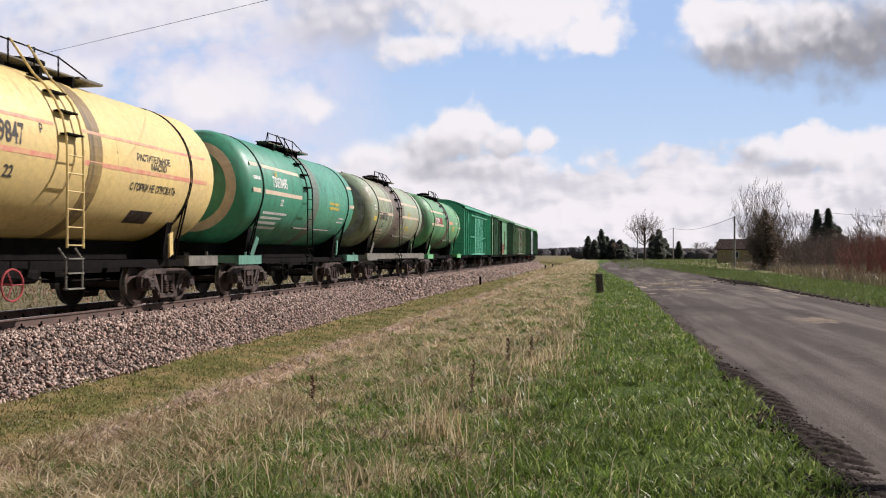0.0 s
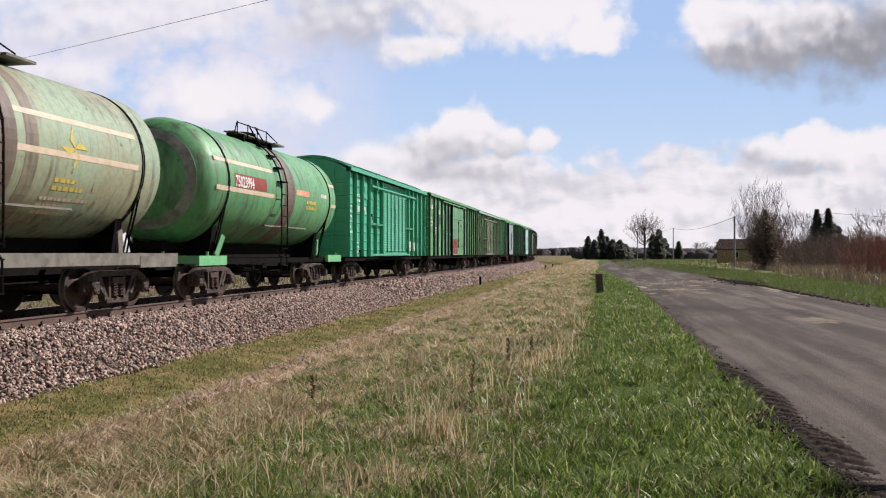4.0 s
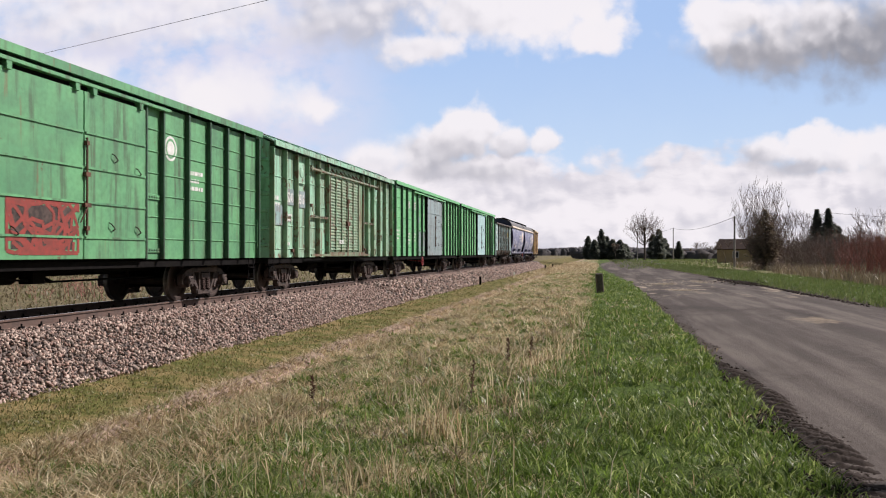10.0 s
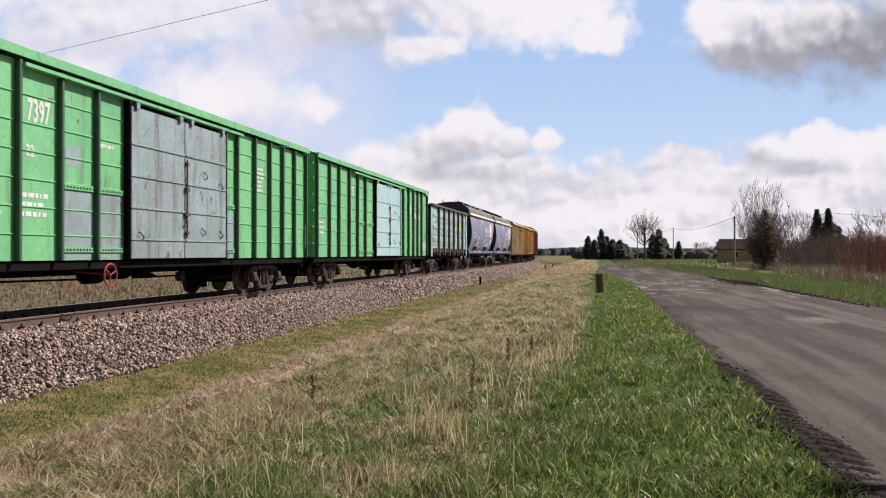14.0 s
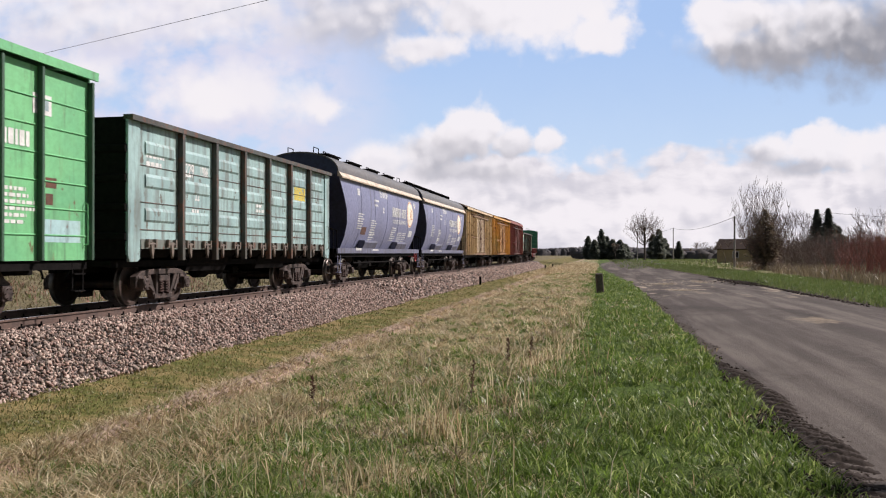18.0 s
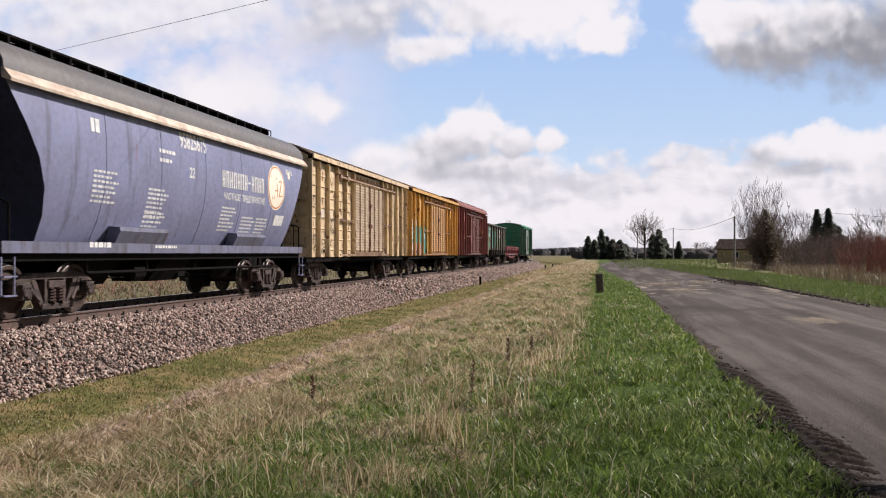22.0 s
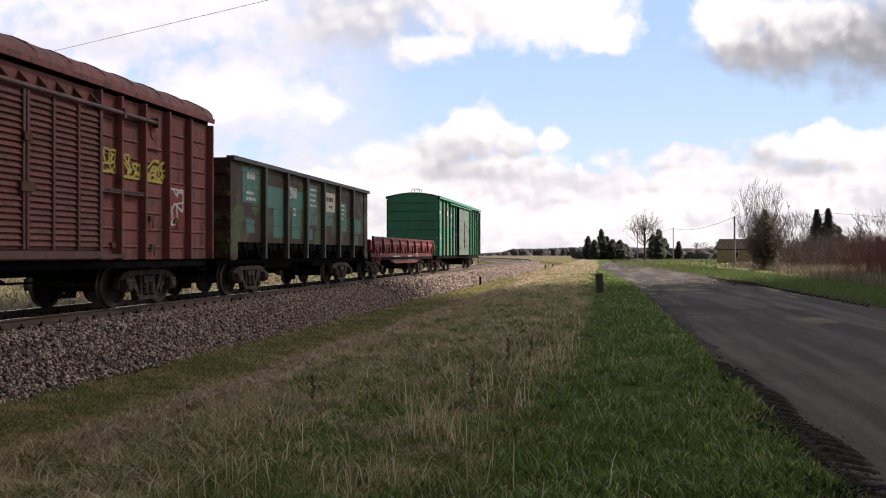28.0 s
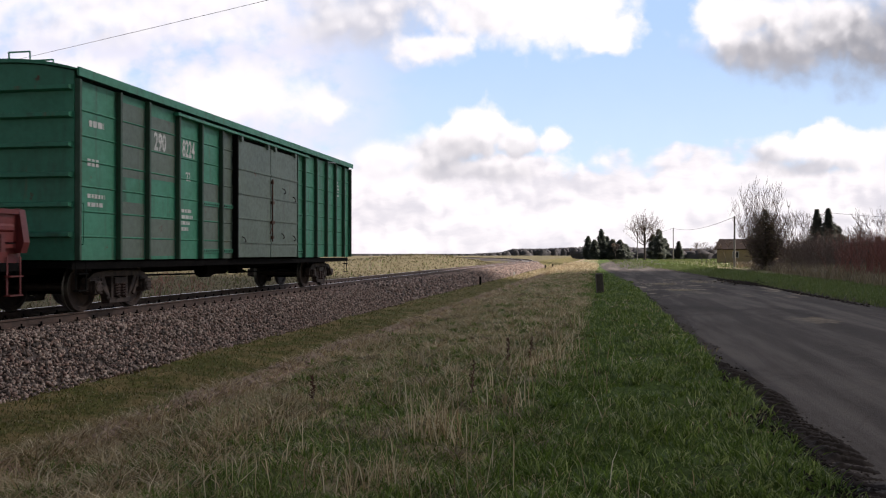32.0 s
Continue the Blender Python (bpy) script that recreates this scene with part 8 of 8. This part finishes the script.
def conifer(name, label, x, y, tall, width, seed, mat, ragged=0.25, sprays=900, bottom=0.05, size=0.32, bushy=False, prof=None, tiers=0.22):
    """An evergreen: trunk, and a crown of many drooping sprays with gaps and an uneven outline."""
    rng = np.random.default_rng(seed)
    tree = tagged(new(name), label, "tree")
    tree.matrix_basis = pose(x, y, float(land(x, y)) - 0.05)
    bm = bmesh.new()
    limb(bm, (0, 0, 0), (0, 0, tall * 0.97), 0.03 * tall / 2 + 0.03, 0.012, 7)
    part("trunk", bm, M["bark"], tree)
    n = sprays
    u = rng.uniform(0, 1, n) ** 0.8
    h = tall * (bottom + (1 - bottom) * u)
    a = rng.uniform(0, math.tau, n)
    tier = 1 - tiers + tiers * np.sin(h / tall * 31 + 2 * np.sin(a * 2 + seed))
    shape = np.minimum((1 - u) ** (0.55 if bushy else 0.8), (0.35 + 2.4 * u) if bushy else 9.0) * (1 + (0.25 * np.sin(h * 2.3 + 3 * np.cos(a + seed)) if bushy else 0))
    if prof:
        shape = np.interp(u, *zip(*prof)) * (1 + 0.16 * np.sin(h * 2.1 + 3 * np.cos(2 * a + seed)))
    rad = width / 2 * shape * tier * (1 - ragged * rng.uniform(0, 1, n)) * (0.85 + 0.15 * np.sin(a * 3 + seed * 1.7)) * rng.uniform(0.45, 1.0, n) ** 0.5 + 0.02
    c = np.stack([rad * np.cos(a), rad * np.sin(a), h], -1)
    out = np.stack([np.cos(a), np.sin(a), rng.uniform(-0.5, 0.25, n)], -1)
    side = np.stack([-np.sin(a), np.cos(a), rng.uniform(-0.3, 0.3, n)], -1)
    L = (size * rng.uniform(0.5, 1.3, n) * (0.45 + 0.75 * (1 - u)))[:, None]
    v = np.stack([c - out * L * 0.4, c + side * L * 0.38, c + out * L, c - side * L * 0.38, c + out * L * 0.3 + np.array([0, 0, 1.0]) * L * 0.3], 1).reshape(-1, 3)
    f = (np.array([(0, 1, 4), (1, 2, 4), (2, 3, 4), (3, 0, 4)])[None] + 5 * np.arange(n)[:, None, None]).reshape(-1, 3)
    ob = new("crown", np_mesh("crown", v, f, mat))
    ob.parent = tree
    tagged(ob, "dense drooping sprays of needles")
    return tree


def thicket(name, label, x0, x1, y0, y1, count, tall, mat, seed, spread=0.5, category="shrub"):
    """Leafless brush: many thin forking stems, joined."""
    rng = np.random.default_rng(seed)
    x, y = rng.uniform(x0, x1, count), rng.uniform(y0, y1, count)
    z = land(x, y)
    verts, faces, k = [], [], 0
    for i in range(count):
        p = np.array([x[i], y[i], z[i] - 0.02])
        d = np.array([rng.normal(0, 0.25), rng.normal(0, 0.25), 1.0])
        d /= np.linalg.norm(d)
        stack = [(p, d, tall * rng.uniform(0.25, 0.45), 0.018 * tall / 2, 0)]
        while stack:
            p, d, l, r, lev = stack.pop()
            q = p + d * l
            w = np.cross(d, [0.3, 1.0, 0.2])
            w /= np.linalg.norm(w)
            w2 = np.cross(d, w)
            for e in (w, -0.5 * w + 0.87 * w2, -0.5 * w - 0.87 * w2):
                verts.append(p + e * r)
            for e in (w, -0.5 * w + 0.87 * w2, -0.5 * w - 0.87 * w2):
                verts.append(q + e * r * 0.65)
            for a, b in ((0, 1), (1, 2), (2, 0)):
                faces.append((k + a, k + b, k + b + 3, k + a + 3))
            k += 6
            if lev < 3:
                for _ in range(2 if lev else 3):
                    e = d + rng.normal(0, spread * 0.7, 3) + np.array([0, 0, 0.15])
                    stack.append((q, e / np.linalg.norm(e), l * rng.uniform(0.6, 0.95), max(r * 0.6, 0.006), lev + 1))
    ob = new(name, np_mesh(name, np.array(verts), np.array(faces), mat))
    return tagged(ob, label, category)


def fan_tree(name, label, x, y, tall, reach, stems, seed, clear=0.0, thick=1.0, droop=0.85):
    """A leafless tree of many stems that fan out from one foot, each with fine side twigs."""
    rng = np.random.default_rng(seed)
    tree = tagged(new(name), label, "tree")
    tree.matrix_basis = pose(x, y, float(land(x, y)) - 0.05)
    foot, crown = bmesh.new(), bmesh.new()
    if clear:
        limb(foot, (0, 0, 0), (0, 0, clear * 1.7), 0.26, 0.15, 8)
    for k in range(stems):
        a, out = rng.uniform(0, math.tau), reach * rng.uniform(0.05, 1.0) ** 0.7
        top = tall * (1 - 0.30 * (out / reach) ** 2) * rng.uniform(0.8, 1.0)
        start = clear * rng.uniform(0.75, 1.7)
        p, n_seg = Vector((0.15 * math.cos(a), 0.15 * math.sin(a), start)), 6
        top = top - start
        for j in range(1, n_seg + 1):
            t = j / n_seg
            q = Vector((math.cos(a) * out * t ** droop + rng.normal(0, 0.10), math.sin(a) * out * t ** droop + rng.normal(0, 0.10), start + top * t ** 1.1))
            limb(foot if j == 1 else crown, p, q, 0.042 * thick * (1.1 - (j - 1) / n_seg), 0.042 * thick * (1.1 - t), 5)
            if j > 1:
                for _ in range(4):
                    b = rng.uniform(0, math.tau)
                    l = rng.uniform(0.6, 1.5) * (1.2 - 0.5 * t)
                    e = q + Vector((math.cos(b) * l * 0.42, math.sin(b) * l * 0.42, l))
                    m = q.lerp(e, 0.5) + Vector((math.cos(b), math.sin(b), 0)) * 0.06
                    limb(crown, q, m, 0.014 * thick, 0.012 * thick, 3)
                    limb(crown, m, e, 0.012 * thick, 0.008 * thick, 3)
            p = q
    part("trunk", foot, M["bark"], tree)
    part("crown", crown, M["twig"], tree, "upright bare branches and twigs")
    return tree


fan_tree("tree", "tall leafless tree with many spreading upright stems", 16.2, 92.0, 9.2, 3.2, 72, 5, 0.0, 0.75)
conifer("juniper", "loose olive-brown juniper beside the meadow", 15.1, 84.0, 5.7, 4.6, 7, M["juniper"], 0.9, 1500, 0.10, 0.30, False, ((0, 0.6), (0.15, 0.85), (0.35, 1.0), (0.6, 0.85), (0.8, 0.55), (0.92, 0.25), (1, 0.1)))
fan_tree("tree", "dark leafless bush grown into the juniper", 15.2, 84.3, 5.2, 2.4, 70, 17, 0.0, 0.9)
fan_tree("tree", "solitary leafless tree with a round crown above a clear trunk", 9.5, 196.0, 11.2, 5.0, 54, 3, 4.4, 1.1, 0.62)
for k, (px_, d_, t_, w_) in enumerate(((1041, 228, 6.2, 4.2), (1052, 224, 5.2, 4.6), (1064, 226, 8.0, 4.6), (1074, 230, 6.2, 4.4), (1084, 226, 5.4, 4.6), (1097, 224, 5.2, 6.0), (1106, 230, 4.2, 5.4), (1156, 226, 6.6, 5.4), (1166, 222, 7.8, 6.0), (1176, 230, 5.6, 5.0), (1201, 232, 4.8, 2.8))):
    a_ = math.atan((px_ - 784) / 1505.4) - radians(10.566)
    conifer("spruce", "dark green spruce tree by the road", d_ * math.sin(a_), d_ * math.cos(a_), t_, w_, 40 + k, M["needle"], 0.5, 1500, 0.02, 0.7, True)
for k, (px_, d_, t_, w_) in enumerate(((1446, 118, 7.2, 4.4), (1466, 119, 7.4, 5.2), (1483, 122, 5.2, 6.6))):
    a_ = math.atan((px_ - 784) / 1505.4) - radians(10.566)
    conifer("spruce", "dark spruce tree behind the thicket", d_ * math.sin(a_), d_ * math.cos(a_), t_, w_, 60 + k, M["needle"], 0.6, 2200, 0.04, 0.55, False, ((0, 1.0), (0.3, 0.8), (0.6, 0.5), (0.85, 0.2), (1, 0.02)), 0.4)


def at(px_, d_):
    a_ = math.atan((px_ - 784) / 1505.4) - radians(10.566)
    return d_ * math.sin(a_), d_ * math.cos(a_)


for k, (px_, d_, t_, sp, st) in enumerate(((1412, 125, 8.2, 0.6, 5), (1430, 122, 8.0, 0.6, 5), (1395, 118, 6.5, 0.6, 4), (1522, 110, 5.2, 0.8, 1), (1535, 112, 5.0, 0.8, 1), (1558, 100, 6.6, 0.6, 4), (1575, 98, 7.0, 0.6, 4), (1242, 150, 4.2, 0.8, 1), (1284, 140, 4.6, 0.8, 1), (1250, 130, 3.6, 0.8, 1), (1090, 215, 5.0, 0.7, 1))):
    bare_tree("tree", "leafless orchard tree behind the meadow" if st == 1 else "leafless shrubby tree with grey-brown twigs", *at(px_, d_), t_, sp, st, 80 + k, 5, M["paletwig"] if st > 1 else None, 0.28, 0.5)
thicket("thicket", "dense reddish-brown leafless willow thicket", 14.6, 23.0, 47, 60, 420, 2.4, M["redtwig"], 101, 0.35)
thicket("thicket", "brown leafless bushes along the garden", 16.6, 27.0, 80, 98, 420, 2.7, M["twig"], 102, 0.6)
thicket("thicket", "tall brown leafless bushes behind the conifer", 19.0, 33.0, 100, 116, 420, 3.7, M["twig"], 103, 0.6)
thicket("thicket", "low brown scrub under the trees", 10.0, 22.0, 64, 80, 120, 1.0, M["twig"], 104, 0.5)
thicket("thicket", "reddish scrub beyond the line", -21.0, -15.5, 26, 36, 40, 0.9, M["redtwig"], 105, 0.5)


def woods(name, label, dist, px0, px1, tops, mat, seed, count):
    """A far edge of woodland: rows of small ragged crowns, joined."""
    rng = np.random.default_rng(seed)
    px = rng.uniform(px0, px1, count)
    top = np.interp(px, *zip(*tops))
    d = dist + rng.uniform(0, 120, count)
    a = np.arctan((px - 784) / 1505.4) - radians(10.566)
    x, y = d * np.sin(a), d * np.cos(a)
    h = np.maximum(1.155 + (448.8 - top) / 1505.4 * d + 0.5, 1.5) * rng.uniform(0.75, 1.05, count)
    w = rng.uniform(2.5, 5.5, count)
    verts, faces = [], []
    base = []
    for j in range(3):
        for q in range(6):
            base.append((q * math.tau / 6 + j * 0.5, (1.0, 0.8, 0.45)[j], (0.0, 0.55, 0.85)[j]))
    base = np.array(base)
    r = base[None, :, 1] * w[:, None] * rng.uniform(0.6, 1.1, (count, 18))
    vx_ = x[:, None] + r * np.cos(base[None, :, 0])
    vy_ = y[:, None] + r * np.sin(base[None, :, 0])
    vz_ = -0.8 + base[None, :, 2] * h[:, None] * rng.uniform(0.85, 1.1, (count, 18))
    tip = np.stack([x, y, -0.6 + h], -1)[:, None]
    v = np.concatenate([np.stack([vx_, vy_, vz_], -1), tip], 1).reshape(-1, 3)
    f = []
    for j in range(2):
        for q in range(6):
            a0, a1, b0, b1 = j * 6 + q, j * 6 + (q + 1) % 6, (j + 1) * 6 + q, (j + 1) * 6 + (q + 1) % 6
            f += [(a0, a1, b1), (a0, b1, b0)]
    for q in range(6):
        f.append((12 + q, 12 + (q + 1) % 6, 18))
    f = (np.array(f)[None] + 19 * np.arange(count)[:, None, None]).reshape(-1, 3)
    return tagged(new(name, np_mesh(name, v, f, mat)), label, "woods", kind="stuff")


M["farwood"] = plain("far_woodland", (0.085, 0.085, 0.092), (0.11, 0.102, 0.10), 1.0, scale=0.05)
M["farwood"].node_tree.nodes["Principled BSDF"].inputs["Specular IOR Level"].default_value = 0.0
woods("far_woods", "hazy dark woodland on the horizon", 620, 560, 1640, ((560, 453), (640, 452), (700, 450), (780, 453), (850, 448), (890, 446), (905, 440), (960, 440), (1040, 436), (1200, 440), (1400, 440), (1640, 440)), M["farwood"], 111, 2600)
woods("far_woods", "dark wood edge beyond the meadow", 250, 1030, 1600, ((1000, 443), (1060, 438), (1240, 440), (1420, 440), (1600, 440)), M["farwood"], 112, 900)


# ---- house, shed, poles and markers ----
M["plaster"] = plain("ochre_plaster", (0.42, 0.33, 0.19), (0.34, 0.27, 0.16), 0.9, scale=3)
M["slate"] = plain("dark_fibre_cement_roof", (0.075, 0.055, 0.047), (0.045, 0.034, 0.03), 1.0, scale=4)
M["slate"].node_tree.nodes["Principled BSDF"].inputs["Specular IOR Level"].default_value = 0.05
M["glass"] = plain("dark_window_glass", (0.03, 0.035, 0.04), (0.02, 0.02, 0.025), 0.12, scale=2, bump=0.02)
M["timber"] = plain("weathered_timber", (0.15, 0.12, 0.095), (0.085, 0.068, 0.055), 0.9, scale=8)
M["concrete"] = plain("pale_concrete_pole", (0.36, 0.34, 0.31), (0.25, 0.235, 0.215), 0.9, scale=6)


def house(name, label, x, y, turn, w, d, eave, ridge, wall, windows):
    h = tagged(new(name), label, "house")
    h.matrix_basis = pose(x, y, float(land(x, y)) - 0.05, 0, 0, turn)
    bm = bmesh.new()
    prism(bm, [(-w / 2, 0), (w / 2, 0), (w / 2, eave), (0, ridge), (-w / 2, eave)], "y", -d / 2, d / 2)
    part("wall", bm, wall, h)
    for s in (-1, 1):
        bm = bmesh.new()
        prism(bm, [(0, ridge + 0.03), (s * (w / 2 + 0.4), eave - 0.25), (s * (w / 2 + 0.4), eave - 0.12), (0, ridge + 0.17)], "y", -d / 2 - 0.35, d / 2 + 0.35)
        part("roof", bm, M["slate"], h)
    bm = bmesh.new()
    box(bm, 0.3, 0.8, -0.3, 0.3, ridge - 0.4, ridge + 0.7)
    part("chimney", bm, M["plaster"], h)
    for face, q in windows:
        bm = bmesh.new()
        if face == "end":
            box(bm, q - 0.5, q + 0.5, -d / 2 - 0.04, -d / 2 + 0.02, 0.9, 2.0)
        else:
            box(bm, -w / 2 - 0.04, -w / 2 + 0.02, q - 0.5, q + 0.5, 0.9, 2.0)
        win = part("window", bm, M["white"], h)
        bm = bmesh.new()
        for t in (-0.22, 0.22):
            if face == "end":
                box(bm, q + t - 0.19, q + t + 0.19, -d / 2 - 0.046, -d / 2 - 0.038, 0.98, 1.92)
            else:
                box(bm, -w / 2 - 0.046, -w / 2 - 0.038, q + t - 0.19, q + t + 0.19, 0.98, 1.92)
        part("pane", bm, M["glass"], win)
    return h


house("house", "low ochre-plastered house with a dark roof", *at(1326, 150), 70, 6.5, 9.0, 2.5, 3.9, M["plaster"], (("end", -1.2), ("end", 1.3), ("side", -2.2), ("side", 1.5)))
house("shed", "dark timber outbuilding behind the thicket", *at(1556, 112), 85, 5.0, 11.0, 2.0, 2.9, M["timber"], (("side", -2.5), ("side", 2.0)))
house("farm_shed", "small pale outbuilding before the far wood", *at(1222, 262), 80, 4.0, 7.0, 1.6, 2.4, M["concrete"], (("side", 0.0),))


def utility_pole(px_, d_, tall, lean=0.0, label="slim grey concrete utility pole with insulators"):
    x, y = at(px_, d_)
    p = tagged(new("utility_pole"), label, "pole", "poles of the power line")
    p.matrix_basis = pose(x, y, float(land(x, y)) - 0.1, 0, lean, 0)
    bm = bmesh.new()
    cyl(bm, (0, 0, 0), (0, 0, tall), 0.13, 8, 0.09)
    part("pole", bm, M["concrete"], p)
    for q in (-0.12, 0.12):
        bm = bmesh.new()
        cyl(bm, (q, 0, tall - 0.3), (q, 0, tall - 0.12), 0.04, 6, 0.03)
        part("insulator", bm, M["white"], p)
    return Vector((x, y, float(land(x, y)) + tall - 0.2))


def wire(a, b, sag, r=0.012, name="power_line", label="thin sagging overhead wire"):
    cu = bpy.data.curves.new(name, "CURVE")
    cu.dimensions, cu.bevel_depth, cu.bevel_resolution = "3D", r, 1
    sp = cu.splines.new("POLY")
    sp.points.add(24)
    for k in range(25):
        t = k / 24
        p = Vector(a).lerp(Vector(b), t) - Vector((0, 0, 4 * sag * t * (1 - t)))
        sp.points[k].co = (*p, 1)
    cu.materials.append(M["black"])
    ob = new(name, cu)
    dg = bpy.context.evaluated_depsgraph_get()
    me = bpy.data.meshes.new_from_object(ob.evaluated_get(dg))
    bpy.data.objects.remove(ob)
    return tagged(new(name, me), label, "overhead wire")


pa = utility_pole(1191.5, 212, 7.9)
pb = utility_pole(1300, 104, 6.0)
pc = utility_pole(1470, 120, 7.0)
pd = utility_pole(1128, 214, 6.6)
utility_pole(1088, 240, 5.6)
wire(pa, pb, 0.9, 0.025)
wire(pd, pa, 0.5, 0.025)
wire(pc, Vector((60, 90, 5.2)), 1.0, 0.02)
for x0, y0, tall in ((-60.0, 47.5, 10.6), (9.0, 11.5, 7.9)):
    p_ = tagged(new("utility_pole"), "grey wooden pole that carries the cable over the line", "pole", "poles of the power line")
    p_.matrix_basis = pose(x0, y0, float(land(x0, y0)) - 0.1)
    bm = bmesh.new()
    cyl(bm, (0, 0, 0), (0, 0, tall), 0.14, 10, 0.10)
    part("pole", bm, M["timber"], p_)
wire((-60.0, 47.5, 9.85), (9.0, 11.5, 7.26), 0.35, 0.006, "overhead_cable", "single dark cable strung high across the line")


def marker(name, label, x, y, w, tall, mat, lean=(0, 0), cap=None):
    m = tagged(new(name), label, "post")
    m.matrix_basis = pose(x, y, float(land(x, y)) - 0.08, lean[0], lean[1], 12)
    bm = bmesh.new()
    box(bm, -w / 2, w / 2, -w / 2, w / 2, 0, tall + 0.08)
    bmesh.ops.bevel(bm, geom=bm.edges[:], offset=w * 0.12, segments=1, affect="EDGES")
    part("post", bm, mat, m)
    if cap:
        bm = bmesh.new()
        box(bm, -w / 2 - 0.004, w / 2 + 0.004, -w / 2 - 0.004, w / 2 + 0.004, tall * 0.75, tall + 0.085)
        part("painted_cap", bm, cap, m)
    return m


marker("wooden_post", "short stout weathered wooden post in the verge", -0.05, 35.4, 0.28, 0.82, M["timber"], (0, -4))
marker("track_marker", "short black marker post beside the ballast", -7.85, 55.5, 0.13, 0.55, M["black"])
marker("track_marker", "short white marker post beside the ballast", -7.4, 73.0, 0.13, 0.45, M["white"])
marker("track_marker", "short dark marker post by the bend", -7.2, 111.0, 0.14, 0.6, M["black"])
marker("track_marker", "short dark marker post by the bend", -6.8, 121.0, 0.14, 0.6, M["black"])
marker("track_marker", "white concrete marker beyond the line", -13.6, 36.8, 0.16, 0.42, M["white"])
motions()
